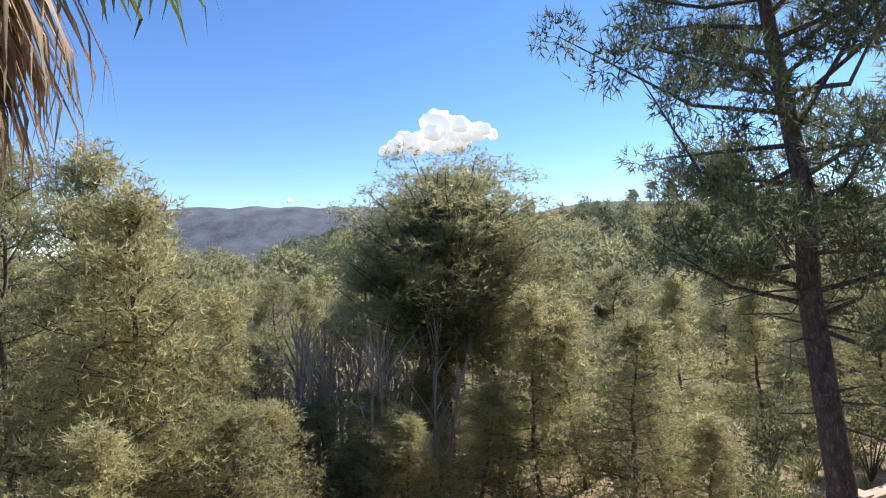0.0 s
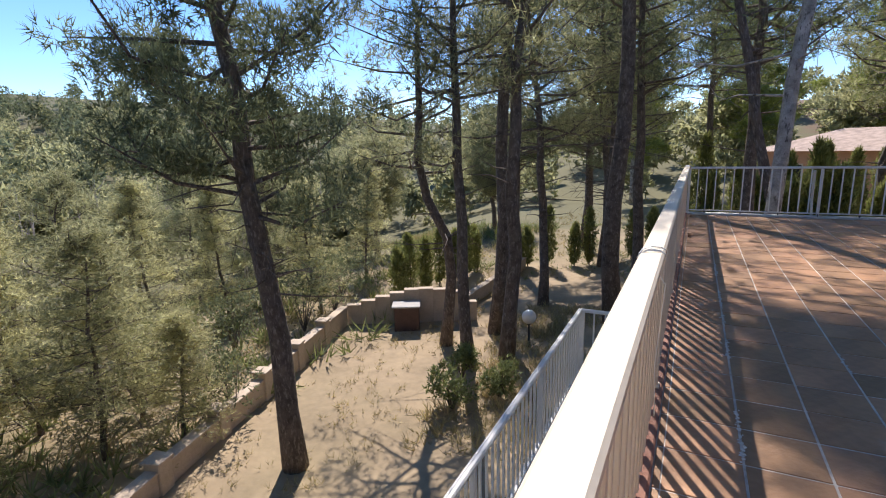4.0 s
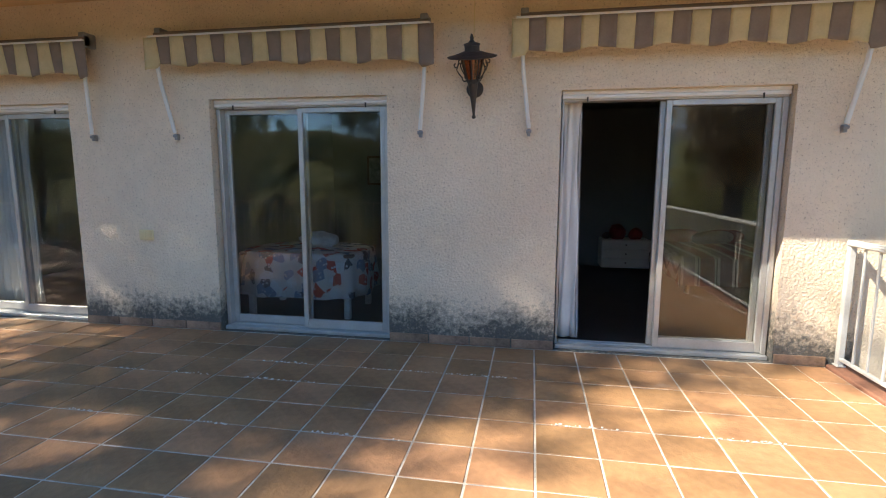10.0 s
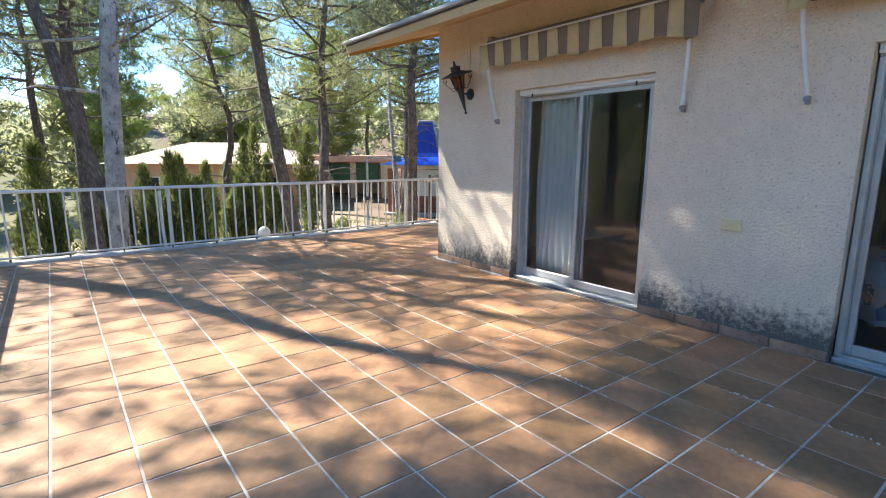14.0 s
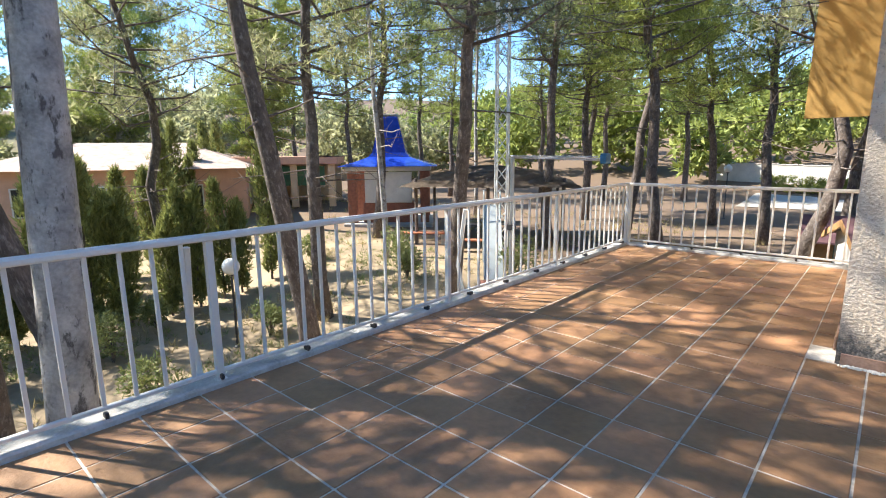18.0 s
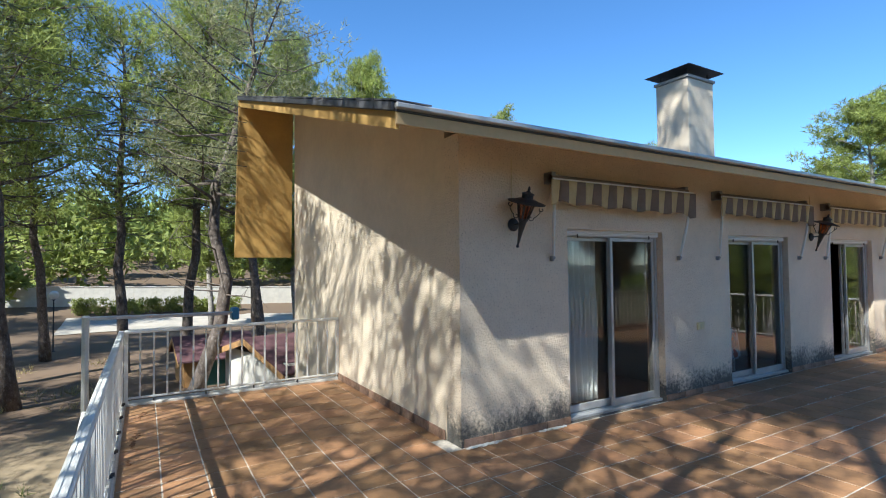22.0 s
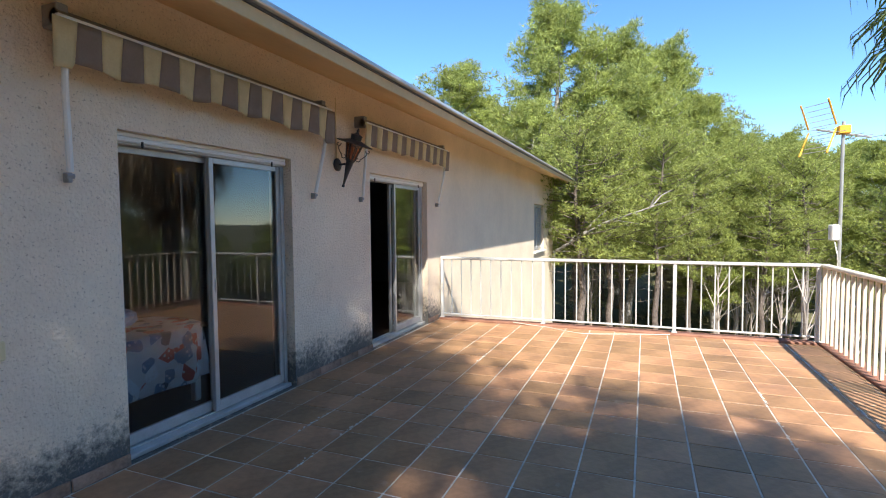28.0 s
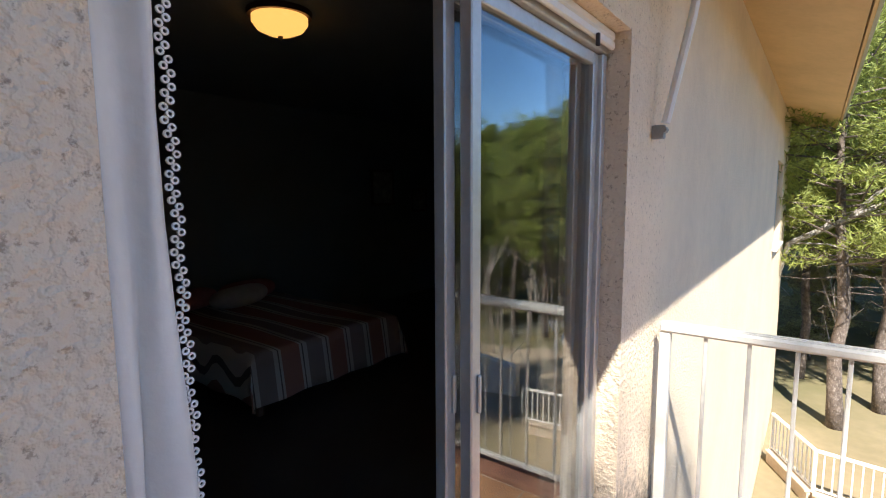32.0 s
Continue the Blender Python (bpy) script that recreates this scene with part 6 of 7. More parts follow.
# ---- clothes dryer on the railing ----
def dryer():
    t = thing("clothes_dryer", "folded pole-mounted clothes dryer clamped to the railing", "clothes dryer", pose(2.93, -0.55, 0))
    bm = bmesh.new()
    rod(bm, (0, 0, -0.3), (0, 0, 1.36), 0.024)
    part("pole", bm, ALU, t)
    for k, dy in enumerate((-0.10, 0.0, 0.10)):
        bm = bmesh.new()
        rod(bm, (0.02, dy * 0.4, 1.33 + 0.01 * k), (-1.0, dy * 1.3 - 0.05, 1.30 + 0.02 * k), 0.0065)
        part("arm", bm, ALU, t)
    for k in range(4):
        bm = bmesh.new()
        rod(bm, (-0.2 - 0.22 * k, -0.17, 1.315), (-0.2 - 0.22 * k, 0.13, 1.34), 0.003, sides=4)
        part("line", bm, WHITE, t)
    bm = bmesh.new()
    box(bm, -1.06, -1.0, -0.08, 0.04, 1.27, 1.37, 0.01)
    part("end_clip", bm, mat("blue_plastic", (0.05, 0.18, 0.30), 0.5, 0.1, 5), t)
    bm = bmesh.new()
    box(bm, -0.04, 0.04, -0.04, 0.04, 0.55, 0.62, 0.005)
    part("clamp", bm, IRON, t)


dryer()


# ---- aerial mast at the railing corner ----
def aerial():
    t = thing("tv_aerial", "thin aerial mast with a yellow dish grid and white box", "aerial", pose(-9.62, 5.13, -0.3))
    bm = bmesh.new()
    rod(bm, (0, 0, 0), (0, 0, 2.95), 0.019)
    part("mast", bm, ALU, t)
    yel = mat("yellow_plastic", (0.75, 0.40, 0.04), 0.5, 0.1, 5)
    bm = bmesh.new()
    rod(bm, (-0.25, 0.35, 2.78), (0.15, -0.30, 2.85), 0.012)
    part("boom", bm, ALU, t)
    for k in range(7):
        f = k / 6
        bm = bmesh.new()
        c = Vector((-0.25, 0.35, 2.78)).lerp(Vector((0.15, -0.30, 2.85)), f)
        rod(bm, c + Vector((-0.12, -0.07, 0.0)), c + Vector((0.12, 0.07, 0.0)), 0.004, sides=4)
        part("element", bm, ALU, t)
    for s in (-1, 1):
        for k in range(5):
            bm = bmesh.new()
            x = 0.12 + 0.035 * k
            rod(bm, (x - 0.17, -0.30 - 0.03 * k, 2.85 + s * (0.05 + 0.055 * k)), (x + 0.14, -0.12 - 0.03 * k, 2.85 + s * (0.05 + 0.055 * k)), 0.004, sides=4)
            part("reflector_bar", bm, ALU, t)
        for x, y in ((-0.05, -0.33), (0.28, -0.15)):
            bm = bmesh.new()
            rod(bm, (x, y, 2.86 + s * 0.02), (x + 0.14, y - 0.12, 2.85 + s * 0.30), 0.011, sides=6)
            part("reflector_edge", bm, yel, t)
    bm = bmesh.new()
    box(bm, -0.06, 0.06, -0.06, 0.06, 2.80, 2.90, 0.01)
    part("dipole_box", bm, yel, t)
    bm = bmesh.new()
    box(bm, -0.07, 0.07, -0.10, -0.02, 1.55, 1.74, 0.012)
    part("amplifier_box", bm, WHITE, t)
    bm = bmesh.new()
    tube(bm, [(0.03, -0.06, 1.55), (0.10, -0.05, 1.40), (0.06, -0.03, 1.30), (0.01, -0.03, 1.15), (0.01, -0.03, 0.6)], 0.006, 6)
    part("cable", bm, WHITE, t)


aerial()

# ---- palm ----
FROND = leafmat("palm_green", (0.16, 0.20, 0.06), 0.3)
DRYFROND = leafmat("palm_dry", (0.46, 0.34, 0.21), 0.25)


def palm():
    rs = np.random.RandomState(4)
    px, py = -11.8, 8.05
    z0 = ground_z(px, py)
    t = thing("palm_tree", "fan palm with green fronds over a thick dry skirt", "palm", pose(px, py, z0))
    top = 5.1 - z0
    bm = bmesh.new()
    tube(bm, [(0, 0, -0.2), (0.05, 0, top * 0.5), (0, 0, top)], [0.24, 0.20, 0.17], 12)
    part("trunk", bm, BARK, t)

    def fan(tip_dir, hang, size, mat_, label, dry):
        d = Vector(tip_dir).normalized()
        o = Vector((0, 0, top - (0.5 if dry else 0)))
        st = 0.9 * size * (0.55 if dry else 1.0)
        e = o + d * st + Vector((0, 0, -hang * 0.5))
        b = bmesh.new()
        tube(b, [o, (o + e) / 2 + Vector((0, 0, 0.08)), e], [0.022, 0.016, 0.01], 5)
        stalk = part("frond", b, mat_, t, label)
        tri = []
        side = d.cross(Vector((0, 0, 1))).normalized()
        up = side.cross(d).normalized()
        n = 30
        for k in range(n):
            a = (k / (n - 1) - 0.5) * 3.9
            v = (d * math.cos(a) + side * math.sin(a)).normalized()
            L = size * (0.78 + 0.2 * math.cos(a)) * rs.uniform(0.85, 1.1)
            p0 = e + v * 0.03
            w = 0.030 * size
            p1 = p0 + v * L * 0.55 + Vector((0, 0, -0.10 * hang * L)) + up * 0.05 * ((k % 2) * 2 - 1)
            p2 = p0 + v * L * 0.85 + Vector((0, 0, -(0.25 + 0.75 * hang) * L * (0.75 if dry else 0.45)))
            p3 = p2 + Vector((rs.normal(0, 0.04), rs.normal(0, 0.04), -0.32 * L * (1 if dry else 0.6)))
            s = v.cross(Vector((0, 0, 1))).normalized() * w
            tri += [(p0, p1 - s, p1 + s), (p1 - s, p2 - s * 0.5, p1 + s), (p1 + s, p2 - s * 0.5, p2 + s * 0.5), (p2 - s * 0.5, p3, p2 + s * 0.5)]
        arr = np.array([[tuple(q) for q in f] for f in tri], dtype=float)
        ob = new("fan_blade", tri_mesh("fan_blade", arr, mat_))
        ob.parent = stalk

    for k in range(30):
        a = k * 2.399
        el = 0.95 - 1.25 * (k / 29)
        fan((math.cos(a) * math.cos(el), math.sin(a) * math.cos(el), math.sin(el)), 0.3 + 0.5 * k / 29, 1.3, FROND, "green fan frond", False)
    for k in range(46):
        a = k * 2.399 + 0.6
        el = -0.25 - 1.05 * (k / 45)
        fan((math.cos(a) * math.cos(el), math.sin(a) * math.cos(el), math.sin(el)), 0.9, 1.15, DRYFROND, "withered hanging frond", True)
    cs = [(0.30 * math.cos(i * 2.4), 0.30 * math.sin(i * 2.4), top - 0.9 - 2.6 * (i / 60)) for i in range(60)]
    tri = tufts(rs, cs, [0.33] * 60, 26, 3, 0.6, 0.016, up=-1.6, flat=1.2)
    ob = new("dry_skirt", tri_mesh("dry_skirt", tri, DRYFROND))
    ob.parent = t
    ob["label"] = "shaggy skirt of dead leaves"


palm()


# ---- neighbouring house ----
PINK = mat("salmon_render", (0.62, 0.36, 0.24), 0.9, 0.12, 2, 0.2, 20)
CREAM = mat("cream_render", (0.66, 0.52, 0.34), 0.9, 0.1, 2, 0.2, 20)
CLAYROOF = mat("old_clay_tiles", (0.43, 0.32, 0.255), 0.9, 0.35, 3, 0.5, 14)


def neighbour():
    hx, hy = 30.0, -5.5
    z = ground_z(hx, hy) - 0.3
    t = thing("neighbour_house", "single-storey salmon house with a weathered tiled roof", "house", pose(hx, hy, z, 0, 0, 60))
    bm = bmesh.new()
    box(bm, -5.5, 5.5, -4, 4, 0, 3.0)
    part("wall", bm, PINK, t)
    bm = bmesh.new()
    v = [bm.verts.new(p) for p in ((-6, -4.5, 3.0), (6, -4.5, 3.0), (6, 4.5, 3.0), (-6, 4.5, 3.0), (-2.6, 0, 4.3), (2.6, 0, 4.3))]
    for f in ((0, 1, 5, 4), (1, 2, 5), (2, 3, 4, 5), (3, 0, 4), (3, 2, 1, 0)):
        bm.faces.new([v[k] for k in f])
    part("roof", bm, CLAYROOF, t)
    for k, (x, y, r) in enumerate(((-3, 4.02, 0), (1, 4.02, 0), (-5.52, 0.5, 90), (-5.52, -2, 90), (3.6, 4.02, 0))):
        bm = bmesh.new()
        box(bm, -0.5, 0.5, -0.02, 0.02, 1.0, 2.2)
        # Opaque near-black colour stands for the unlit room behind the pane.
        w = part("window", bm, UNLITPANE, t)
        w.matrix_basis = pose(x, y, 0, 0, 0, r)
        bm = bmesh.new()
        for b in ((-0.56, -0.5, 0.95, 2.26), (0.5, 0.56, 0.95, 2.26), (-0.5, 0.5, 2.2, 2.26), (-0.5, 0.5, 0.95, 1.0)):
            box(bm, b[0], b[1], -0.05, 0.05, b[2], b[3])
        part("frame", bm, LIMEWASH, w)
    a = thing("neighbour_annex", "cream flat-roofed porch beside the salmon house", "annex", pose(27.6, -12.5, ground_z(27.6, -12.5), 0, 0, 48))
    for x in (-3.2, -1.1, 1.0, 3.1):
        bm = bmesh.new()
        box(bm, x - 0.18, x + 0.18, 1.8, 2.15, 0, 2.4)
        part("pillar", bm, CREAM, a)
    bm = bmesh.new()
    box(bm, -3.6, 3.6, -2.4, 2.4, 2.4, 2.85, 0.03)
    part("roof", bm, PINK, a)
    bm = bmesh.new()
    box(bm, -3.4, 3.4, -2.3, -2.1, 0, 2.4)
    part("back_wall", bm, CREAM, a)
    bm = bmesh.new()
    box(bm, -2.8, 0.9, 1.9, 1.95, 1.2, 2.3)
    part("awning", bm, mat("green_canvas", (0.06, 0.14, 0.07), 0.9, 0.2, 4), a)


neighbour()


# ---- play houses beyond the short railing ----
PLUM = mat("plum_felt", (0.13, 0.062, 0.068), 0.9, 0.25, 4, 0.2, 20)
PINEBOARD = mat("pine_board", (0.48, 0.27, 0.11), 0.7, 0.2, 5, 0.1, 30)


def hut(x, y, w, d, wall_h, ridge_h, turn, roofm, wallm, label):
    z = ground_z(x, y)
    t = thing("garden_hut", label, "hut", pose(x, y, z, 0, 0, turn))
    n = 9
    for side in ((-w / 2, -d / 2, w / 2, -d / 2), (w / 2, -d / 2, w / 2, d / 2), (w / 2, d / 2, -w / 2, d / 2), (-w / 2, d / 2, -w / 2, -d / 2)):
        x0, y0, x1, y1 = side
        L = math.hypot(x1 - x0, y1 - y0)
        bm = bmesh.new()
        box(bm, 0.02, L - 0.02, -0.03, 0.03, 0, wall_h, 0.006)
        o = part("wall_panel", bm, wallm, t)
        o.matrix_basis = Matrix.Translation((x0, y0, 0)) @ Matrix.Rotation(math.atan2(y1 - y0, x1 - x0), 4, "Z")
    for s in (-1, 1):
        bm = bmesh.new()
        v = [bm.verts.new((xx, yy, zz + dz)) for xx in (-w / 2 - 0.25, w / 2 + 0.25) for yy, zz in ((0, ridge_h), (s * (d / 2 + 0.35), wall_h - 0.18)) for dz in (0, 0.05)]
        bmesh.ops.convex_hull(bm, input=v)
        part("roof_pitch", bm, roofm, t)
        for xx in (-w / 2 - 0.27, w / 2 + 0.22):
            bm = bmesh.new()
            v = [bm.verts.new((xx + e, yy, zz + dz)) for e in (0, 0.04) for yy, zz in ((0, ridge_h), (s * (d / 2 + 0.35), wall_h - 0.18)) for dz in (-0.12, 0.02)]
            bmesh.ops.convex_hull(bm, input=v)
            part("barge_board", bm, PINEBOARD, t)
    bm = bmesh.new()
    box(bm, -0.35, 0.35, d / 2 + 0.03, d / 2 + 0.05, 0.0, min(1.7, wall_h - 0.1), 0.004)
    part("door", bm, mat("teal_board", (0.05, 0.16, 0.13), 0.7, 0.2, 5), t)
    return t


hut(-0.55, -9.06, 1.7, 3.66, 1.59, 1.95, 12, PLUM, LIMEWASH, "low white hut with a plum felt roof and pine barge boards")
hut(0.6, -14.5, 1.9, 1.8, 1.0, 1.45, 5, PLUM, PINEBOARD, "small wooden play house with a plum roof")

# ---- road, white walls beyond ----
for nm, a, b, h in (("boundary_wall", (-9, -41.0), (11, -41.6), 1.5),):
    wall_run(nm, a, b, ground_z(*a) + h, ground_z(*b) + h, h, "white rendered boundary wall along the lane", thick=0.25)
for ob in list(scene.objects):
    if ob.name.startswith("boundary_wall"):
        for c in ob.children:
            c.data.materials[0] = LIMEWASH


def lane():
    """The pale lane before the white wall, laid on the slope of the land."""
    nx, ny = 24, 8
    vs = [(-12 + 19 * i / nx, -30.5 - 6.2 * j / ny - 0.03 * i, 0) for j in range(ny + 1) for i in range(nx + 1)]
    vs = [(x, y, ground_z(x, y) + 0.04) for x, y, _ in vs]
    fs = [(j * (nx + 1) + i, (j + 1) * (nx + 1) + i, (j + 1) * (nx + 1) + i + 1, j * (nx + 1) + i + 1) for j in range(ny) for i in range(nx)]
    tagged(raw("road", vs, fs, mat("pale_concrete", (0.44, 0.39, 0.32), 0.95, 0.22, 0.8, 0.3, 14)), "pale worn concrete lane behind the pines", "road", kind="structure")


lane()
rsh = np.random.RandomState(77)
HEDGE = leafmat("hedge_green", (0.27, 0.31, 0.08), 0.4)
t = thing("hedge", "low clipped green hedge beside the lane", "hedge", pose(1.2, -38.2, ground_z(1.2, -38.2)))
bm = bmesh.new()
for k in range(22):
    x = -5.2 + k * 0.5
    z = ground_z(1.2 + x, -38.2) - ground_z(1.2, -38.2)
    rod(bm, (x, 0, z - 0.1), (x + rsh.uniform(-0.1, 0.1), 0, z + 0.8), 0.025, 0.01, 5)
part("stem", bm, BARK, t)
cs = []
for k in range(150):
    x = rsh.uniform(-5.4, 5.6)
    cs.append((x, rsh.uniform(-0.25, 0.25), ground_z(1.2 + x, -38.2) - ground_z(1.2, -38.2) + rsh.uniform(0.2, 1.05)))
ob = new("foliage", tri_mesh("foliage", tufts(rsh, cs, [0.3] * len(cs), 60, 3, 0.12, 0.03, up=0.4, flat=0.9), HEDGE))
ob.parent = t
wall_run("drive_wall", (-19.0, 12.0), (-17.4, 4.6), -2.55, -2.55, 0.45, "low white pierced-block wall along the drive", thick=0.15, pillars=1)
for ob in list(scene.objects):
    if ob.name.startswith("drive_wall"):
        for c in ob.children:
            c.data.materials[0] = LIMEWASH
def drive():
    verts = [(-20.5, 2.5, 0), (-10.5, 6.5, 0), (-12.5, 14.0, 0), (-24.0, 12.0, 0)]
    vs, fs, n = [], [], 14
    for j in range(n + 1):
        for i in range(n + 1):
            u, v = i / n, j / n
            a = Vector(verts[0]).lerp(Vector(verts[1]), u)
            b = Vector(verts[3]).lerp(Vector(verts[2]), u)
            p = a.lerp(b, v)
            vs.append((p.x, p.y, ground_z(p.x, p.y) + 0.03))
    for j in range(n):
        for i in range(n):
            fs.append((j * (n + 1) + i, j * (n + 1) + i + 1, (j + 1) * (n + 1) + i + 1, (j + 1) * (n + 1) + i))
    tagged(raw("drive", vs, fs, mat("trodden_earth", (0.30, 0.235, 0.165), 1.0, 0.35, 1.2, 0.5, 12)), "trodden earth drive below the terrace", "drive", kind="structure")


drive()


railing((-17.4, 0.15), (-16.3, 0.75), "low white steel fence round the drive", feet=False, spacing=0.11, z0=-3.0, posts=1.2, top=0.7)
railing((-16.3, 0.75), (-15.9, 3.6), "low white steel fence along the drive edge", feet=False, spacing=0.11, z0=-3.0, posts=1.2, top=0.7)
wall_run("drive_kerb", (-17.4, 0.15), (-16.3, 0.75), -3.0, -3.0, 0.3, "low pale retaining kerb under the drive fence", thick=0.16)
wall_run("drive_kerb", (-16.3, 0.75), (-15.9, 3.6), -3.0, -3.0, 0.3, "low pale retaining kerb under the drive fence", thick=0.16)


# ---- overhead cables ----
for k in range(5):
    a = Vector((0.9, -6.1, 4.75 - 0.28 * k))
    b = Vector((26.0, -9.0 - 1.2 * k, 9.5 - 0.5 * k))
    bm = bmesh.new()
    tube(bm, [a.lerp(b, f) + Vector((0, 0, -1.6 * f * (1 - f))) for f in np.linspace(0, 1, 13)], 0.007, 4)
    tagged(part("overhead_cable", bm, IRON), "thin black overhead cable strung from the roof end", "cable", "overhead cables")

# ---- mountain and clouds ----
# The blue-grey carries the air haze of the distance, painted into the slope.
MOUNT = mat("hazed_mountain", (0.105, 0.12, 0.135), 1.0, 0.5, 0.012, 0.0)


def mountain():
    nx, ny, vs, fs = 90, 26, [], []
    for j in range(ny + 1):
        for i in range(nx + 1):
            u, v = i / nx, j / ny
            x = -2200 + 3400 * u
            y = 1700 + 900 * v
            ridge = 215 * ease(x, -1150, -900) * (0.82 + 0.18 * ease(x, -1000, -780)) * (1 - 0.12 * ease(x, -350, 200)) * (1 - ease(x, 200, 900)) + 120 * math.exp(-((x - 700) / 500) ** 2)
            h = -14 + ridge * math.sin(math.pi * min(1, v * 0.95)) ** 1.3 + 12 * noise.noise((x * 0.006, y * 0.006, 1)) * v + 22 * abs(noise.noise((x * 0.012, y * 0.004, 5))) * math.sin(math.pi * v)
            vs.append((x, y, h))
    w = nx + 1
    for j in range(ny):
        for i in range(nx):
            fs.append((j * w + i, j * w + i + 1, (j + 1) * w + i + 1, (j + 1) * w + i))
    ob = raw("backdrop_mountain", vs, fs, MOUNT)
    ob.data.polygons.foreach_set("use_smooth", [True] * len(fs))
    tagged(ob, "mountain ridge beyond the valley, distance haze put into its blue-grey colour", "mountain", kind="structure")


mountain()
CLOUDM = bpy.data.materials.new("cloud_white_glow")
cn, cl, cb = nodes_of(CLOUDM)
cb.inputs["Base Color"].default_value = (0.95, 0.95, 0.95, 1)
cb.inputs["Roughness"].default_value = 1.0
# Weak emission stands in for sunlight scattered inside the cloud.
cb.inputs["Emission Color"].default_value = (0.9, 0.94, 1.0, 1)
cb.inputs["Emission Strength"].default_value = 0.25


def cloud(cx, cy, cz, w, h, n, seed):
    rs = np.random.RandomState(seed)
    bm = bmesh.new()
    for k in range(n):
        u = rs.uniform(-1, 1)
        r = h * rs.uniform(0.25, 0.5) * (1.15 - abs(u) * 0.8)
        c = Vector((cx + u * w, cy + rs.normal(0, h * 0.3), cz + rs.uniform(-0.1, 0.55) * h * (1.1 - abs(u)) + 0.25 * h * u))
        res = bmesh.ops.create_icosphere(bm, subdivisions=3, radius=r)
        for v in res["verts"]:
            v.co = v.co * (1 + 0.35 * noise.fractal(v.co / h * 4 + c, 1.0, 2.0, 4)) + c
    o = part("backdrop_cloud", bm, CLOUDM, smooth=True)
    tagged(o, "small bright white cumulus cloud low in the sky", "cloud", kind="structure")


cloud(195, 1500, 335, 170, 100, 34, 2)
cloud(-470, 2900, 305, 60, 24, 8, 3)

# ---- floor tiles, laid last ----
def tiles():
    bm = bmesh.new()
    box(bm, 0.0058, PITCH - 0.0058, 0.0058, PITCH - 0.0058, -0.011, 0.0, 0.0025)
    bmesh.ops.translate(bm, verts=bm.verts, vec=(-PITCH / 2, -PITCH / 2, 0))
    me = mesh_of("tile", bm, TILE)
    nv = np.array([v.co[:] for v in me.vertices])
    nf = [tuple(p.vertices) for p in me.polygons]
    floor = thing("floor", "square terracotta floor tiles with pale worn joints", "floor tiles", kind="structure")
    rs = np.random.RandomState(8)
    rest_v, rest_f = [], []
    cells = []
    for j in range(-11, 17):
        for i in range(-19, 22):
            x0, x1 = TILE_X0 + i * PITCH, TILE_X0 + (i + 1) * PITCH
            y0, y1 = TILE_Y0 + j * PITCH, TILE_Y0 + (j + 1) * PITCH
            x0, x1 = max(x0, 0.02 if j < -1 else RAIL_W + 0.075), min(x1, 2.75)
            y0, y1 = max(y0, RAIL_S + 0.055), min(y1, 4.925)
            if j == -1 and x0 < 0:
                y0 = max(y0, 0.004)
            if x1 - x0 > 0.03 and y1 - y0 > 0.03:
                cells.append(((x0 + x1) / 2, (y0 + y1) / 2, (x1 - x0) / PITCH, (y1 - y0) / PITCH))
    near = sorted(cells, key=lambda c: (c[0] + 4.5) ** 2 * 0.25 + (c[1] - 2.6) ** 2)
    for k, (x, y, sx, sy) in enumerate(near):
        rz = rs.choice((0, 180))
        m = Matrix.Translation((x, y, rs.uniform(-0.0015, 0.001))) @ Euler((rs.normal(0, 0.0022), rs.normal(0, 0.0022), radians(rz))).to_matrix().to_4x4() @ Matrix.Diagonal((sx, sy, 1, 1))
        if k < 300:
            o = new("tile", me)
            o.parent = floor
            o.matrix_basis = m
        else:
            b = len(rest_v)
            rest_v += [tuple(m @ Vector(v)) for v in nv]
            rest_f += [tuple(b + q for q in f) for f in nf]
    o = raw("tile_rest", rest_v, rest_f, TILE_ISLAND, floor)
    tagged(o, kind="stuff")


TILE_ISLAND = mat("terracotta_rest", (0.35, 0.188, 0.09), 0.55, 0.36, 2.2, 0.15, 45, random=0.2, island=True)
tile_wear(TILE_ISLAND)
tiles()


# ---- crumbled mortar in the wide joints and along the wall foot ----
CRUMB = mat("mortar_crumb", (0.66, 0.63, 0.57), 0.95, 0.25, 20, 0.4, 60)


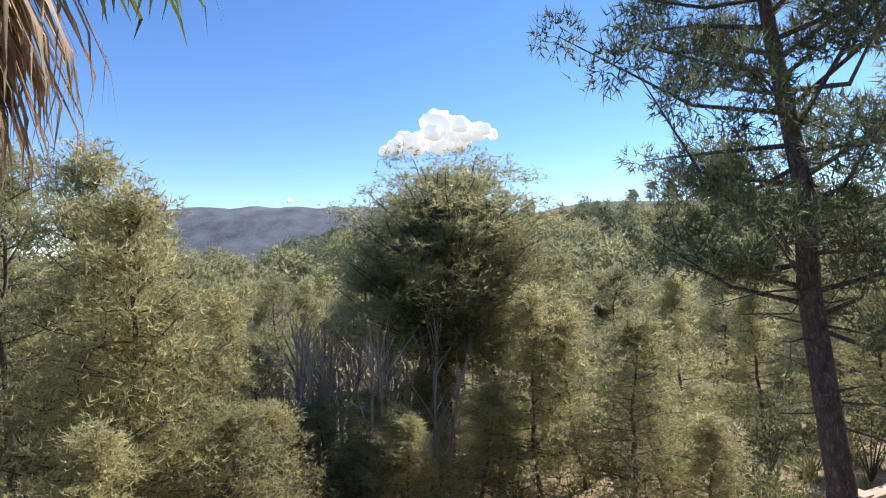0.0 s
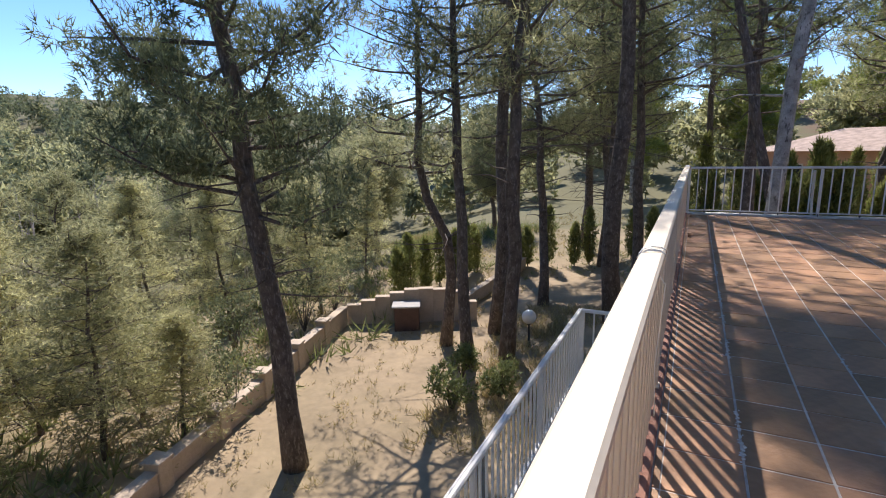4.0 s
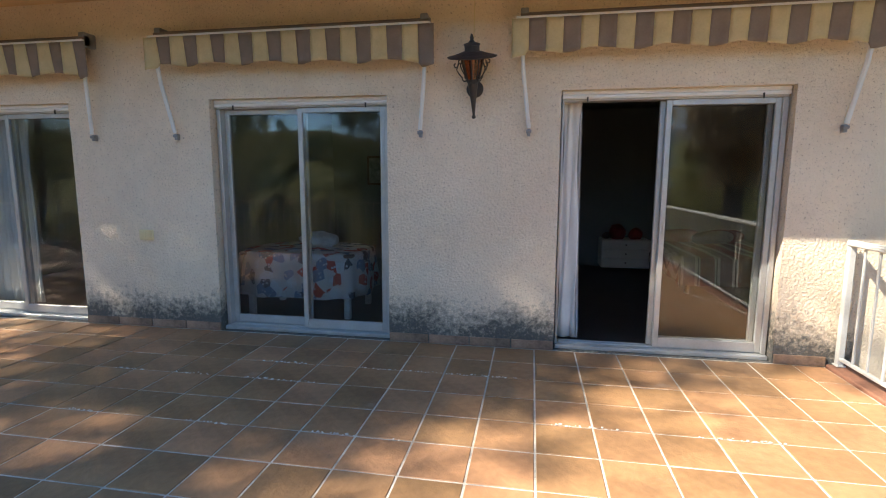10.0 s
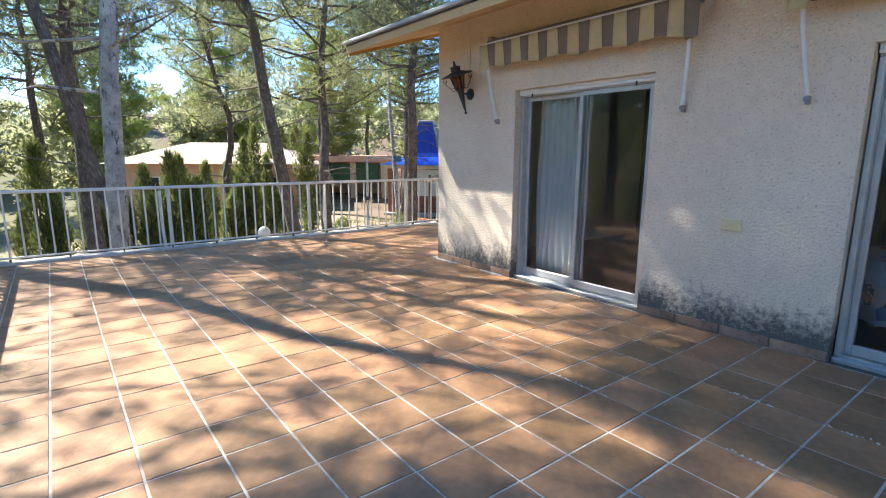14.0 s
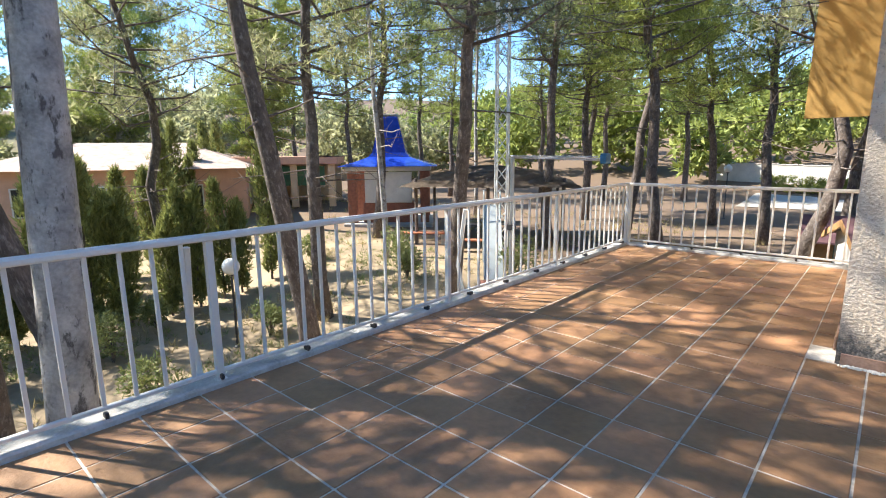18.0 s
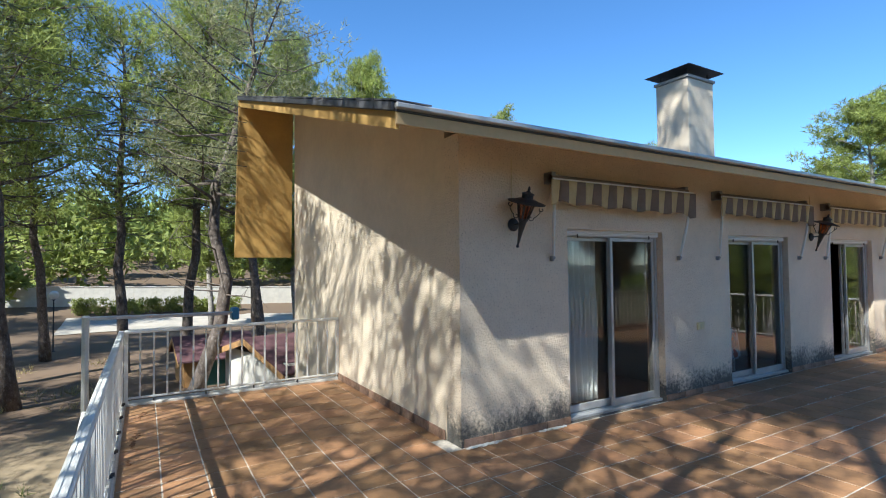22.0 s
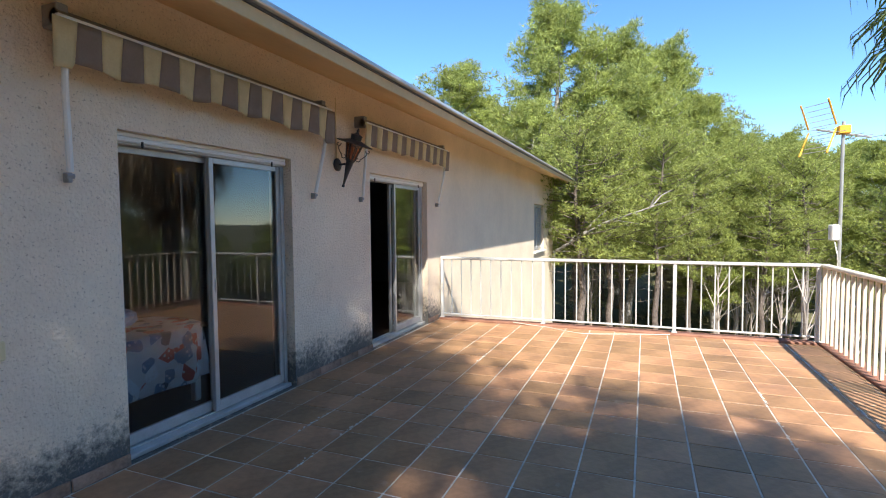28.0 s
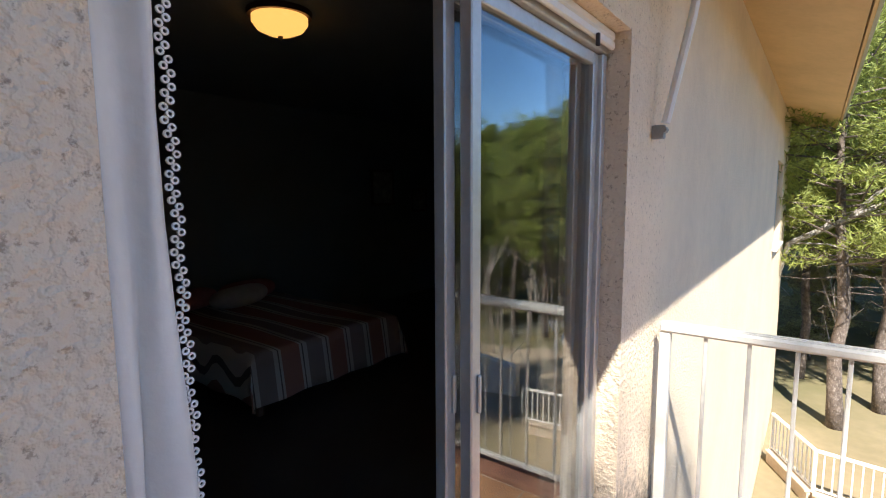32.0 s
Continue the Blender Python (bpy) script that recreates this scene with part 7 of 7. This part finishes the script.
def crumbs(name, lines, step, size, label, seed, material=None, category="mortar"):
    """Small ragged chips strewn in patches along a line."""
    rs = np.random.RandomState(seed)
    vs, fs = [], []
    for (xa, ya), (xb, yb) in lines:
        L = math.hypot(xb - xa, yb - ya)
        for k in range(int(L / step)):
            u = (k + rs.uniform(0, 1)) * step / L
            x, y = xa + (xb - xa) * u, ya + (yb - ya) * u
            if noise.noise((x * 2.3, y * 2.3, seed)) < 0.05:
                continue
            x, y = x + rs.normal(0, size * 0.45), y + rs.normal(0, size * 0.45)
            r, a0, h = size * rs.uniform(0.35, 1.0), rs.uniform(0, math.tau), size * rs.uniform(0.12, 0.35)
            b = len(vs)
            for q in range(5):
                a = a0 + q * math.tau / 5
                e = r * rs.uniform(0.6, 1.2)
                vs.append((x + e * math.cos(a), y + e * math.sin(a), 0.0015))
            for q in range(5):
                p = vs[b + q]
                vs.append((x + (p[0] - x) * 0.6, y + (p[1] - y) * 0.6, 0.0015 + h))
            for q in range(5):
                fs.append((b + q, b + (q + 1) % 5, b + 5 + (q + 1) % 5, b + 5 + q))
            fs.append(tuple(b + 5 + q for q in range(5)))
    tagged(raw(name, vs, fs, material or CRUMB), label, category, kind="stuff")


crumbs("mortar_crumbs", [((-9.4, 4.57), (-1.0, 4.57)), ((-9.4, 4.57), (-1.0, 4.57)), ((-7.9, 3.92), (-4.4, 3.92)), ((-6.6, 1.645), (-3.4, 1.645)), ((-8.8, 1.32), (-6.2, 1.32)), ((-6.2, 0.995), (-4.2, 0.995)), ((-7.2, 0.67), (-5.0, 0.67))], 0.026, 0.013, "white crumbs of broken mortar in the worn joints", 3)
crumbs("wall_foot_crumbs", [((-1.3, 0.035), (-0.02, 0.035)), ((-1.3, 0.03), (-0.02, 0.03)), ((-1.3, 0.045), (-0.02, 0.045)), ((-3.98, 0.10), (-3.82, 0.10))], 0.010, 0.022, "white flakes of plaster fallen along the wall foot", 5)
crumbs("dry_leaves", [((1.2, -3.3), (2.5, -3.3)), ((1.5, -3.25), (2.6, -3.22)), ((2.55, -3.2), (2.68, -1.2)), ((-0.2, 4.86), (2.6, 4.86))], 0.03, 0.03, "brown pine litter blown against the railing kerb", 11, mat("litter_brown", (0.20, 0.10, 0.05), 0.95, 0.4, 12), "leaf litter")
